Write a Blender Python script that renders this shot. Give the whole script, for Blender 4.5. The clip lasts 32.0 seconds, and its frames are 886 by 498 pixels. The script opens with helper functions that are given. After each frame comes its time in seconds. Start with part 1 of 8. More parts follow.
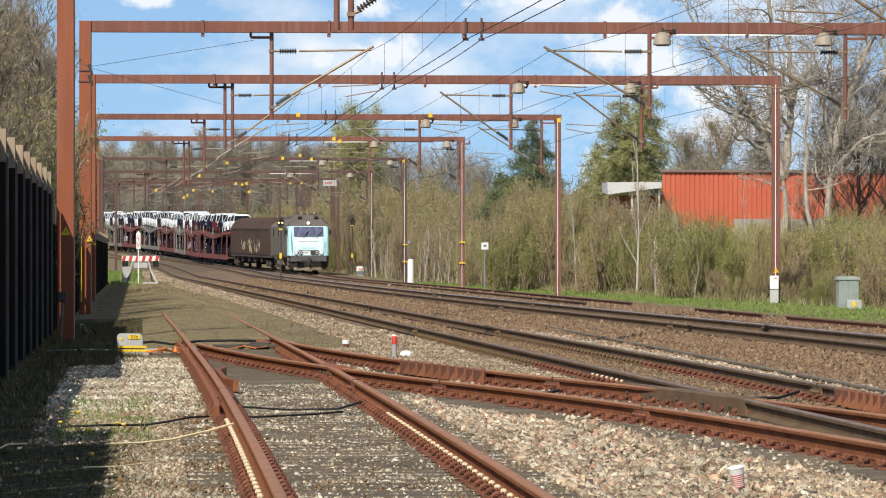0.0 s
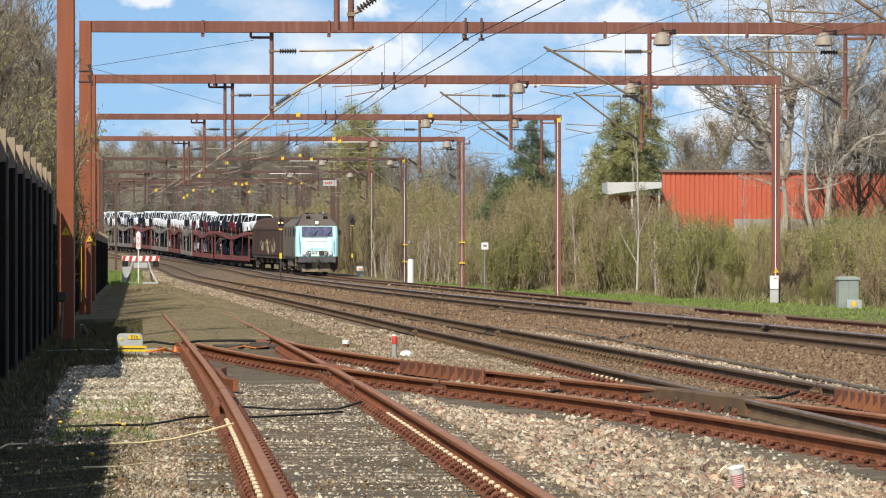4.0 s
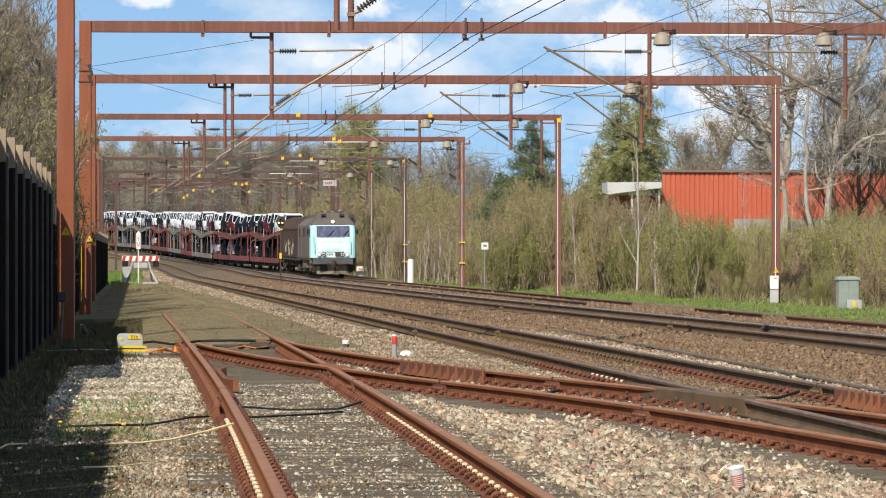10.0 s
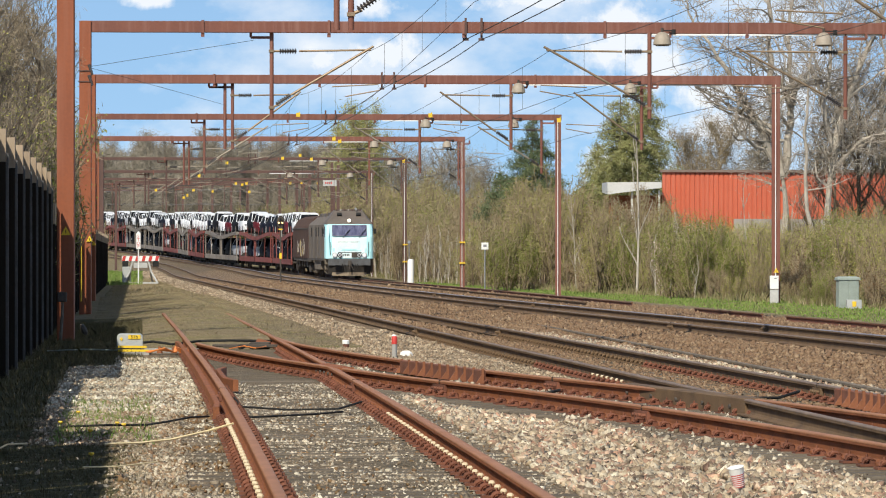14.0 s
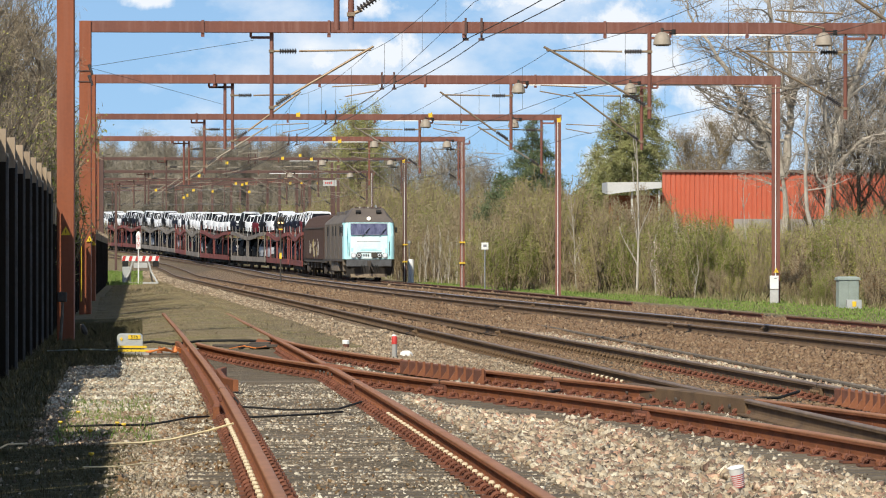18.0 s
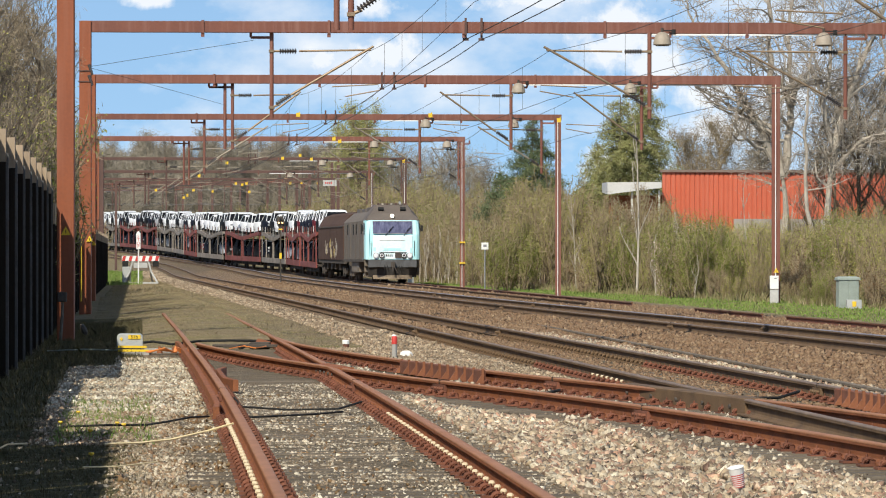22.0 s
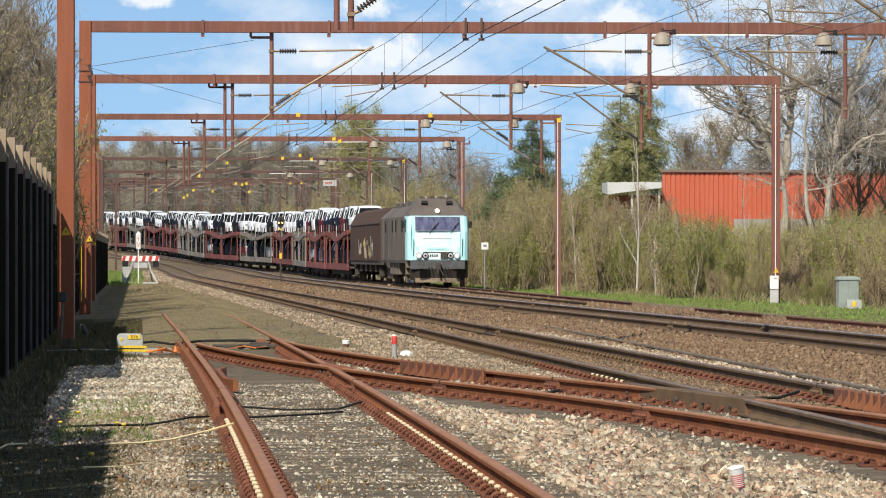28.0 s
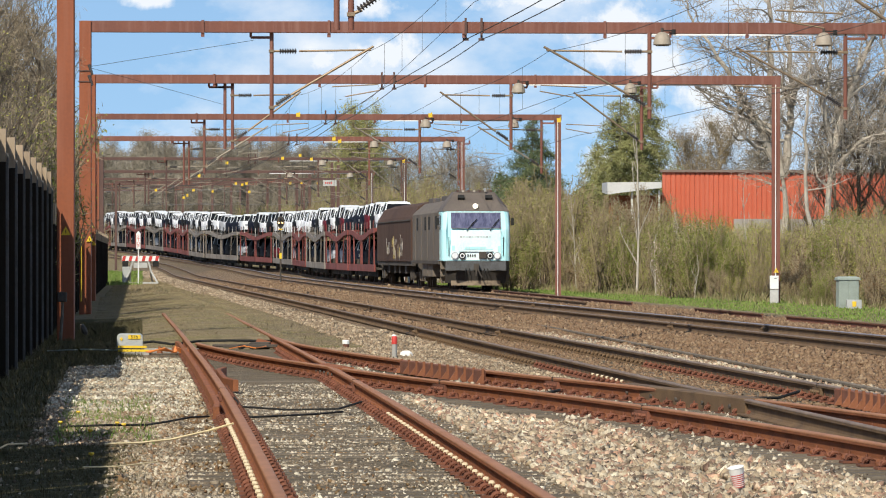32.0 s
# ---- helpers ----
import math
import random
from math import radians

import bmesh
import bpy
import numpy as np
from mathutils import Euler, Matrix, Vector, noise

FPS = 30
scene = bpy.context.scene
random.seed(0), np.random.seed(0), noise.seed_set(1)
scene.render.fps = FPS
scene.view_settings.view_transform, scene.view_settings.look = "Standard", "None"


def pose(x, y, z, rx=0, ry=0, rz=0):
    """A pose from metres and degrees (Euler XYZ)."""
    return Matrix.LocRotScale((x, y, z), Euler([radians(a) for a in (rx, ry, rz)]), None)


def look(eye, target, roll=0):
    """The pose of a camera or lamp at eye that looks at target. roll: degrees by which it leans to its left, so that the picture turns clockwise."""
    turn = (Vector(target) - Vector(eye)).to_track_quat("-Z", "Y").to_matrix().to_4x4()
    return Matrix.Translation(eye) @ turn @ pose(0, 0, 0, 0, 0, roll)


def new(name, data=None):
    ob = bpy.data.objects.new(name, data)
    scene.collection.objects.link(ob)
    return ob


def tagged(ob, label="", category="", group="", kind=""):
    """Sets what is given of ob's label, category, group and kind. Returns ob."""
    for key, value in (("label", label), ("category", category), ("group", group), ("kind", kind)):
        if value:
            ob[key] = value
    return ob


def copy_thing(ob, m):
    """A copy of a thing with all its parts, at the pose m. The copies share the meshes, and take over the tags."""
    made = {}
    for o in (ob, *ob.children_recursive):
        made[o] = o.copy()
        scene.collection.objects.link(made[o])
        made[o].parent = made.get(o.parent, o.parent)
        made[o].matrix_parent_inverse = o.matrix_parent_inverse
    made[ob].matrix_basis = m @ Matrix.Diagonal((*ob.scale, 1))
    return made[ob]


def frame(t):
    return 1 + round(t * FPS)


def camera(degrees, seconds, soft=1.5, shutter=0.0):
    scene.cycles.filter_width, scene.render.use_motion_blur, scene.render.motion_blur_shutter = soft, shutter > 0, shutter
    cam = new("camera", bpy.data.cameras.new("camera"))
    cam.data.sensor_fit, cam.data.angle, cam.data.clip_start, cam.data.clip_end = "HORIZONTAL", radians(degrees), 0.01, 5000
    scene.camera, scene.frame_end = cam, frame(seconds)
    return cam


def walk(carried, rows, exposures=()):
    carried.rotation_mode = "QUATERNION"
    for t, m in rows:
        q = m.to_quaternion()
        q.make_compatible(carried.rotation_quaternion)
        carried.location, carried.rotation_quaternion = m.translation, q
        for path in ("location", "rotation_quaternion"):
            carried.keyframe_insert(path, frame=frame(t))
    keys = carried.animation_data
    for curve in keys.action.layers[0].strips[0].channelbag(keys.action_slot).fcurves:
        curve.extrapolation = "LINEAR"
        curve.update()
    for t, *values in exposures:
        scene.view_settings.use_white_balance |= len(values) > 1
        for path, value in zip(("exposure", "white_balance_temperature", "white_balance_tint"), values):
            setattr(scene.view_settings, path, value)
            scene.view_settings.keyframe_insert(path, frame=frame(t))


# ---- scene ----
# ---------------------------------------------------------------- camera, world, sun
cam = camera(9.43, 32.0, soft=1.08)
EYE = pose(0, 0, 1.35, 90.0724, 0, 0)
walk(cam, [(0, EYE), (32, EYE)], exposures=[(0, 0.13), (32, 0.13)])

SUN_AZ = (-0.40, -0.917)      # horizontal way to the sun
SUN_EL = radians(41)
sun_data = bpy.data.lights.new("sun", "SUN")
sun_data.energy, sun_data.angle, sun_data.color = 4.9, radians(0.53), (1.0, 0.93, 0.80)
sun = new("sun", sun_data)
sun.matrix_world = look((0, 0, 60), Vector((0, 0, 60)) - Vector((SUN_AZ[0] * math.cos(SUN_EL), SUN_AZ[1] * math.cos(SUN_EL), math.sin(SUN_EL))))

world = bpy.data.worlds.new("sky")
scene.world = world
world.use_nodes = True
wn, wl = world.node_tree.nodes, world.node_tree.links
wn.clear()
w_out = wn.new("ShaderNodeOutputWorld")
w_bg = wn.new("ShaderNodeBackground")
w_sky = wn.new("ShaderNodeTexSky")
w_sky.sky_type, w_sky.sun_disc = "NISHITA", False
w_sky.sun_elevation, w_sky.sun_rotation = SUN_EL, math.atan2(SUN_AZ[0], SUN_AZ[1])
w_sky.air_density, w_sky.dust_density, w_sky.ozone_density = 1.0, 0.2, 2.0
w_bg.inputs["Strength"].default_value = 0.106
# fair-weather clouds over the whole sky
w_co = wn.new("ShaderNodeTexCoord")
w_map = wn.new("ShaderNodeMapping")
w_map.inputs["Scale"].default_value = (1.0, 1.0, 1.7)
w_map.inputs["Location"].default_value = (0.35, 0.0, 0.12)
w_noise = wn.new("ShaderNodeTexNoise")
w_noise.inputs["Scale"].default_value, w_noise.inputs["Detail"].default_value, w_noise.inputs["Roughness"].default_value = 26.0, 7.0, 0.56
w_ramp = wn.new("ShaderNodeValToRGB")
w_ramp.color_ramp.elements[0].position, w_ramp.color_ramp.elements[1].position = 0.475, 0.74
w_mix = wn.new("ShaderNodeMix")
w_mix.data_type = "RGBA"
w_mix.inputs["B"].default_value = (8.8, 8.9, 9.0, 1)
wl.new(w_co.outputs["Generated"], w_map.inputs["Vector"])
wl.new(w_map.outputs["Vector"], w_noise.inputs["Vector"])
wl.new(w_noise.outputs["Fac"], w_ramp.inputs["Fac"])
# crisp white heaps of cloud low over the woods: place (x, z of the direction), half width and half height
w_fine = wn.new("ShaderNodeTexNoise")
w_fine.inputs["Scale"].default_value, w_fine.inputs["Detail"].default_value, w_fine.inputs["Roughness"].default_value = 190.0, 6.0, 0.6
wl.new(w_co.outputs["Generated"], w_fine.inputs["Vector"])
w_heap = None
for cx, cz, ra, rb in ((0.0325, 0.0400, 0.0090, 0.0085), (0.0400, 0.0355, 0.0085, 0.0060), (0.0480, 0.0300, 0.0060, 0.0030), (0.0525, 0.0235, 0.0085, 0.0042), (-0.0105, 0.0372, 0.0085, 0.0052), (-0.0235, 0.0365, 0.0045, 0.0030), (-0.0550, 0.0475, 0.0045, 0.0016), (-0.0140, 0.0470, 0.0060, 0.0026), (0.0180, 0.0475, 0.0150, 0.0022), (0.0640, 0.0300, 0.0090, 0.0060), (0.0340, 0.0160, 0.0100, 0.0040), (-0.0300, 0.0155, 0.0140, 0.0040)):
    w_off = wn.new("ShaderNodeVectorMath")
    w_off.operation = "MULTIPLY_ADD"
    w_off.inputs[1].default_value, w_off.inputs[2].default_value = (1 / ra, 2.0, 1 / rb), (-cx / ra, -2.0, -cz / rb)
    w_len = wn.new("ShaderNodeVectorMath")
    w_len.operation = "LENGTH"
    wl.new(w_co.outputs["Generated"], w_off.inputs[0])
    wl.new(w_off.outputs[0], w_len.inputs[0])
    if w_heap is None:
        w_heap = w_len.outputs["Value"]
    else:
        w_min = wn.new("ShaderNodeMath")
        w_min.operation = "SMOOTH_MIN"
        w_min.inputs[2].default_value = 0.3
        wl.new(w_heap, w_min.inputs[0])
        wl.new(w_len.outputs["Value"], w_min.inputs[1])
        w_heap = w_min.outputs[0]
w_edge = wn.new("ShaderNodeMath")
w_edge.operation = "MULTIPLY_ADD"
w_edge.inputs[1].default_value = 2.6
w_soft = wn.new("ShaderNodeMapRange")
w_soft.inputs["From Min"].default_value, w_soft.inputs["From Max"].default_value = 2.45, 1.75
w_soft.inputs["To Max"].default_value = 0.82
wl.new(w_fine.outputs["Fac"], w_edge.inputs[0])
wl.new(w_heap, w_edge.inputs[2])
wl.new(w_edge.outputs[0], w_soft.inputs["Value"])
w_both = wn.new("ShaderNodeMath")
w_both.operation = "MAXIMUM"
wl.new(w_soft.outputs["Result"], w_both.inputs[0])
wl.new(w_ramp.outputs["Color"], w_both.inputs[1])
wl.new(w_both.outputs[0], w_mix.inputs["Factor"])
w_tint = wn.new("ShaderNodeMix")
w_tint.data_type, w_tint.blend_type = "RGBA", "MULTIPLY"
w_tint.inputs["Factor"].default_value = 1.0
w_tint.inputs["B"].default_value = (0.93, 1.02, 1.09, 1)
# look a little higher into the dome, where the air is clear and blue
w_lift = wn.new("ShaderNodeVectorMath")
w_lift.operation = "ADD"
w_lift.inputs[1].default_value = (0, 0, 0.14)
w_norm = wn.new("ShaderNodeVectorMath")
w_norm.operation = "NORMALIZE"
wl.new(w_co.outputs["Generated"], w_lift.inputs[0])
wl.new(w_lift.outputs[0], w_norm.inputs[0])
wl.new(w_norm.outputs[0], w_sky.inputs["Vector"])
wl.new(w_sky.outputs["Color"], w_tint.inputs["A"])
wl.new(w_tint.outputs["Result"], w_mix.inputs["A"])
wl.new(w_mix.outputs["Result"], w_bg.inputs["Color"])
wl.new(w_bg.outputs["Background"], w_out.inputs["Surface"])

# ---------------------------------------------------------------- materials
def material(name, base, second=None, rough=0.7, metal=0.0, scale=8.0, fine=60.0, amount=0.5, bump=0.15, stretch=(1, 1, 1), vary=0.0, space="Object", spec=0.4, streak=None, trans=0.0):
    """A procedural surface: two colours mixed by coarse and fine noise, with bump, streaks and a shift from object to object."""
    m = bpy.data.materials.new(name)
    m.use_nodes = True
    n, l = m.node_tree.nodes, m.node_tree.links
    b = n["Principled BSDF"]
    b.inputs["Roughness"].default_value, b.inputs["Metallic"].default_value = rough, metal
    b.inputs["Specular IOR Level"].default_value = spec
    co = n.new("ShaderNodeTexCoord")
    mp = n.new("ShaderNodeMapping")
    mp.inputs["Scale"].default_value = stretch
    l.new(co.outputs[space], mp.inputs["Vector"])
    big, small = n.new("ShaderNodeTexNoise"), n.new("ShaderNodeTexNoise")
    big.inputs["Scale"].default_value, big.inputs["Detail"].default_value = scale, 5
    small.inputs["Scale"].default_value, small.inputs["Detail"].default_value = fine, 4
    for t in (big, small):
        l.new(mp.outputs["Vector"], t.inputs["Vector"])
    add = n.new("ShaderNodeMath")
    add.operation = "MULTIPLY_ADD"
    l.new(small.outputs["Fac"], add.inputs[0])
    add.inputs[1].default_value = 0.6
    l.new(big.outputs["Fac"], add.inputs[2])
    rg = n.new("ShaderNodeMapRange")
    rg.inputs["From Min"].default_value, rg.inputs["From Max"].default_value = 0.55, 1.05
    rg.inputs["To Max"].default_value = min(1.0, amount * 2)
    l.new(add.outputs[0], rg.inputs["Value"])
    mix = n.new("ShaderNodeMix")
    mix.data_type = "RGBA"
    second = second or tuple(c * 0.6 for c in base)
    mix.inputs["A"].default_value, mix.inputs["B"].default_value = (*base, 1), (*second, 1)
    l.new(rg.outputs["Result"], mix.inputs["Factor"])
    colour = mix.outputs["Result"]
    if streak:
        st = n.new("ShaderNodeTexNoise")
        sm = n.new("ShaderNodeMapping")
        sm.inputs["Scale"].default_value = (9, 9, 0.5)
        st.inputs["Scale"].default_value, st.inputs["Detail"].default_value = 1.0, 4
        l.new(co.outputs[space], sm.inputs["Vector"])
        l.new(sm.outputs["Vector"], st.inputs["Vector"])
        sr = n.new("ShaderNodeMapRange")
        sr.inputs["From Min"].default_value, sr.inputs["From Max"].default_value = 0.48, 0.72
        sr.inputs["To Max"].default_value = 0.75
        l.new(st.outputs["Fac"], sr.inputs["Value"])
        m2 = n.new("ShaderNodeMix")
        m2.data_type = "RGBA"
        l.new(colour, m2.inputs["A"])
        m2.inputs["B"].default_value = (*streak, 1)
        l.new(sr.outputs["Result"], m2.inputs["Factor"])
        colour = m2.outputs["Result"]
    if vary:
        info = n.new("ShaderNodeObjectInfo")
        hs = n.new("ShaderNodeHueSaturation")
        vr = n.new("ShaderNodeMapRange")
        vr.inputs["To Min"].default_value, vr.inputs["To Max"].default_value = 1 - vary, 1 + vary
        l.new(info.outputs["Random"], vr.inputs["Value"])
        l.new(vr.outputs["Result"], hs.inputs["Value"])
        l.new(colour, hs.inputs["Color"])
        colour = hs.outputs["Color"]
    l.new(colour, b.inputs["Base Color"])
    if trans:
        b.inputs["Transmission Weight"].default_value = trans
    if bump:
        bp = n.new("ShaderNodeBump")
        bp.inputs["Strength"].default_value, bp.inputs["Distance"].default_value = bump, 0.02
        l.new(add.outputs[0], bp.inputs["Height"])
        l.new(bp.outputs["Normal"], b.inputs["Normal"])
    return m


def island_material(name, colours, rough=0.85, bump=0.3, fine=70.0, patch=0.0):
    """A surface whose colour changes from loose piece to loose piece of one mesh."""
    m = bpy.data.materials.new(name)
    m.use_nodes = True
    n, l = m.node_tree.nodes, m.node_tree.links
    b = n["Principled BSDF"]
    b.inputs["Roughness"].default_value = rough
    b.inputs["Specular IOR Level"].default_value = 0.25
    geo = n.new("ShaderNodeNewGeometry")
    ramp = n.new("ShaderNodeValToRGB")
    els = ramp.color_ramp.elements
    while len(els) < len(colours):
        els.new(0.5)
    for i, c in enumerate(colours):
        els[i].position, els[i].color = i / max(1, len(colours) - 1), (*c, 1)
    l.new(geo.outputs["Random Per Island"], ramp.inputs["Fac"])
    noise_t = n.new("ShaderNodeTexNoise")
    noise_t.inputs["Scale"].default_value = fine
    co = n.new("ShaderNodeTexCoord")
    l.new(co.outputs["Object"], noise_t.inputs["Vector"])
    mix = n.new("ShaderNodeMix")
    mix.data_type, mix.blend_type = "RGBA", "OVERLAY"
    mix.inputs["Factor"].default_value = 0.5
    l.new(ramp.outputs["Color"], mix.inputs["A"])
    l.new(noise_t.outputs["Fac"], mix.inputs["B"])
    colour = mix.outputs["Result"]
    if patch:
        big = n.new("ShaderNodeTexNoise")
        big.inputs["Scale"].default_value, big.inputs["Detail"].default_value = patch, 5
        l.new(co.outputs["Object"], big.inputs["Vector"])
        pr = n.new("ShaderNodeMapRange")
        pr.inputs["From Min"].default_value, pr.inputs["From Max"].default_value = 0.35, 0.65
        pr.inputs["To Min"].default_value, pr.inputs["To Max"].default_value = 0.62, 1.08
        l.new(big.outputs["Fac"], pr.inputs["Value"])
        hs = n.new("ShaderNodeHueSaturation")
        l.new(pr.outputs["Result"], hs.inputs["Value"])
        l.new(colour, hs.inputs["Color"])
        colour = hs.outputs["Color"]
    l.new(colour, b.inputs["Base Color"])
    if bump:
        bp = n.new("ShaderNodeBump")
        bp.inputs["Strength"].default_value, bp.inputs["Distance"].default_value = bump, 0.01
        l.new(noise_t.outputs["Fac"], bp.inputs["Height"])
        l.new(bp.outputs["Normal"], b.inputs["Normal"])
    return m


def glow(name, colour, strength):
    m = bpy.data.materials.new(name)
    m.use_nodes = True
    b = m.node_tree.nodes["Principled BSDF"]
    b.inputs["Base Color"].default_value = (*colour, 1)
    b.inputs["Emission Color"].default_value, b.inputs["Emission Strength"].default_value = (*colour, 1), strength
    return m


RUST_STEEL = material("rusted_rail_steel", (0.315, 0.112, 0.042), (0.17, 0.062, 0.028), rough=0.75, metal=0.15, scale=3, fine=45, bump=0.25, vary=0.12)
RUST_HEAD = material("dull_rusty_rail_head", (0.385, 0.18, 0.088), (0.27, 0.12, 0.056), rough=0.6, metal=0.1, scale=2, fine=40, bump=0.08)
RUST_CLIP = material("dark_rusted_clip_steel", (0.20, 0.075, 0.042), (0.11, 0.045, 0.028), rough=0.85, scale=6, fine=45, bump=0.25, vary=0.2)
RIB_RUST = material("rusted_chair_iron", (0.26, 0.10, 0.045), (0.16, 0.062, 0.032), rough=0.85, scale=6, fine=45, bump=0.25, vary=0.15)
BROWN_RAIL = material("brown_rail_web", (0.185, 0.115, 0.058), (0.09, 0.056, 0.032), rough=0.8, metal=0.08, scale=2, fine=40, bump=0.2)
SHINY_HEAD = material("polished_steel_rail_head", (0.40, 0.35, 0.36), (0.27, 0.22, 0.21), rough=0.35, metal=0.55, scale=2, fine=50, bump=0.03)
WORN_HEAD = material("worn_steel_rail_head", (0.24, 0.17, 0.12), (0.13, 0.09, 0.066), rough=0.6, metal=0.1, scale=2, fine=50, bump=0.05)
RED_IRON = material("oxide_red_painted_iron", (0.275, 0.078, 0.028), (0.205, 0.06, 0.025), rough=0.6, scale=0.8, fine=18, bump=0.06, streak=(0.25, 0.088, 0.045), vary=0.05)
RED_BEAM = material("weathered_oxide_red_beam_paint", (0.205, 0.078, 0.05), (0.15, 0.058, 0.040), rough=0.65, scale=0.9, fine=16, bump=0.06, streak=(0.25, 0.125, 0.095), vary=0.05)
RED_DARK = material("weathered_red_iron", (0.118, 0.062, 0.048), (0.08, 0.045, 0.036), rough=0.7, scale=1.2, fine=20, bump=0.1)
GALV = material("galvanised_steel", (0.42, 0.43, 0.44), (0.30, 0.31, 0.32), rough=0.5, metal=0.6, scale=3, fine=30, bump=0.05)
BRONZE = material("weathered_bronze_tube", (0.30, 0.22, 0.14), (0.20, 0.15, 0.10), rough=0.55, metal=0.5, scale=4, fine=30, bump=0.05)
# Paler copy of the bronze: sunlight on the far tubes put into colour.
BRONZE_PALE = material("sunlit_pale_bronze_tube", (0.31, 0.265, 0.205), (0.22, 0.19, 0.145), rough=0.55, metal=0.3, scale=4, fine=30, bump=0)
WIRE_PALE = material("weathered_grey_wire", (0.30, 0.29, 0.27), (0.20, 0.19, 0.18), rough=0.6, metal=0.2, scale=1, fine=20, bump=0)
WIRE = material("copper_contact_wire", (0.07, 0.065, 0.06), (0.04, 0.04, 0.04), rough=0.6, metal=0.4, scale=1, fine=20, bump=0)
INSUL = material("dark_insulator", (0.035, 0.03, 0.028), (0.06, 0.05, 0.045), rough=0.35, scale=6, fine=30, bump=0)
YELLOW = material("yellow_marker_paint", (0.80, 0.55, 0.03), (0.62, 0.42, 0.03), rough=0.5, scale=5, fine=40, bump=0.02)
WHITE = material("white_painted_metal", (0.80, 0.80, 0.77), (0.66, 0.66, 0.62), rough=0.5, scale=2, fine=25, amount=0.35, bump=0.03)
BLACK = material("black_rubber", (0.018, 0.018, 0.018), (0.03, 0.03, 0.028), spec=0.15, rough=0.8, scale=5, fine=40, bump=0.05)
RED_PAINT = material("red_warning_paint", (0.58, 0.05, 0.04), (0.45, 0.05, 0.04), rough=0.5, scale=4, fine=30, bump=0.02)
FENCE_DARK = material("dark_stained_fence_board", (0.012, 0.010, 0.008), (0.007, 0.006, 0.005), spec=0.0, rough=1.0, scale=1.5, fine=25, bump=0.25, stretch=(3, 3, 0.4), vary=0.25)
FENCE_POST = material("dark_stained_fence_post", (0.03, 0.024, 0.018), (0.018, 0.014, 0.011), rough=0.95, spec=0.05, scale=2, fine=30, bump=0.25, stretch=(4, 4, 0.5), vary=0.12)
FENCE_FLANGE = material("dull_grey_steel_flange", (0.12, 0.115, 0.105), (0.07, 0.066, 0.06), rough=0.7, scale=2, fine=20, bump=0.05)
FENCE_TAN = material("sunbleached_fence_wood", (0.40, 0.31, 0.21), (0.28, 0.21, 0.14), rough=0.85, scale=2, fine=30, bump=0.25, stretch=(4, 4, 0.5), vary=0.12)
CONCRETE = material("grey_concrete", (0.36, 0.35, 0.32), (0.24, 0.23, 0.21), rough=0.9, scale=3, fine=40, bump=0.25, vary=0.1)
TIMBER = material("oiled_sleeper_timber", (0.155, 0.126, 0.09), (0.088, 0.07, 0.05), rough=0.9, scale=4, fine=45, bump=0.4, stretch=(0.6, 4, 4), vary=0.2)
GREY_PLASTIC = material("light_grey_plastic", (0.42, 0.44, 0.43), (0.33, 0.35, 0.34), rough=0.5, scale=4, fine=30, bump=0.03)
GREEN_GREY = material("grey_green_cabinet_paint", (0.30, 0.35, 0.31), (0.23, 0.27, 0.24), rough=0.55, scale=2, fine=20, bump=0.04)
ORANGE = material("orange_cable_sheath", (0.75, 0.25, 0.06), (0.6, 0.2, 0.06), rough=0.5, scale=6, fine=40, bump=0.02)
STRAW = material("dry_pale_straw", (0.78, 0.66, 0.40), (0.62, 0.50, 0.28), rough=0.7, scale=6, fine=40, bump=0.02)
CREAM = material("cream_plastic", (0.72, 0.62, 0.42), (0.58, 0.48, 0.32), rough=0.5, scale=20, fine=60, bump=0)
PALE_GREY = material("weathered_pale_grey_paint", (0.50, 0.50, 0.47), (0.36, 0.36, 0.34), rough=0.7, scale=3, fine=30, bump=0.1)
LAMP_SHELL = material("beige_lamp_housing", (0.36, 0.31, 0.24), (0.26, 0.22, 0.17), rough=0.6, scale=4, fine=30, bump=0.03)

# train
LOCO_GREY = material("grime_brown_grey_loco_paint", (0.16, 0.132, 0.102), (0.095, 0.075, 0.056), spec=0.2, rough=0.65, scale=0.7, fine=14, bump=0.05, streak=(0.20, 0.175, 0.15))
LOCO_ROOF = material("sooty_brown_roof", (0.085, 0.07, 0.06), (0.13, 0.105, 0.085), rough=0.65, scale=1.2, fine=16, bump=0.1)
LOCO_BLUE = material("pale_aqua_loco_paint", (0.40, 0.76, 0.80), (0.50, 0.82, 0.84), rough=0.35, scale=1.0, fine=18, bump=0.02, streak=(0.50, 0.66, 0.64))
LOCO_PALE = material("pale_white_aqua_paint", (0.86, 0.92, 0.89), (0.50, 0.80, 0.84), rough=0.4, scale=1.1, fine=14, amount=0.4, bump=0.02, streak=(0.70, 0.80, 0.78))
DUSTY_AQUA = material("dusty_dark_grey_beam_paint", (0.105, 0.11, 0.115), (0.06, 0.058, 0.056), rough=0.7, scale=2, fine=16, bump=0.1)
PLOUGH = material("sooty_plough_paint", (0.045, 0.038, 0.031), (0.022, 0.02, 0.018), rough=0.85, scale=1.5, fine=20, bump=0.15)
PLOUGH_DUST = material("tan_brake_dust", (0.30, 0.235, 0.16), (0.17, 0.13, 0.09), rough=0.9, scale=2, fine=20, bump=0.15)
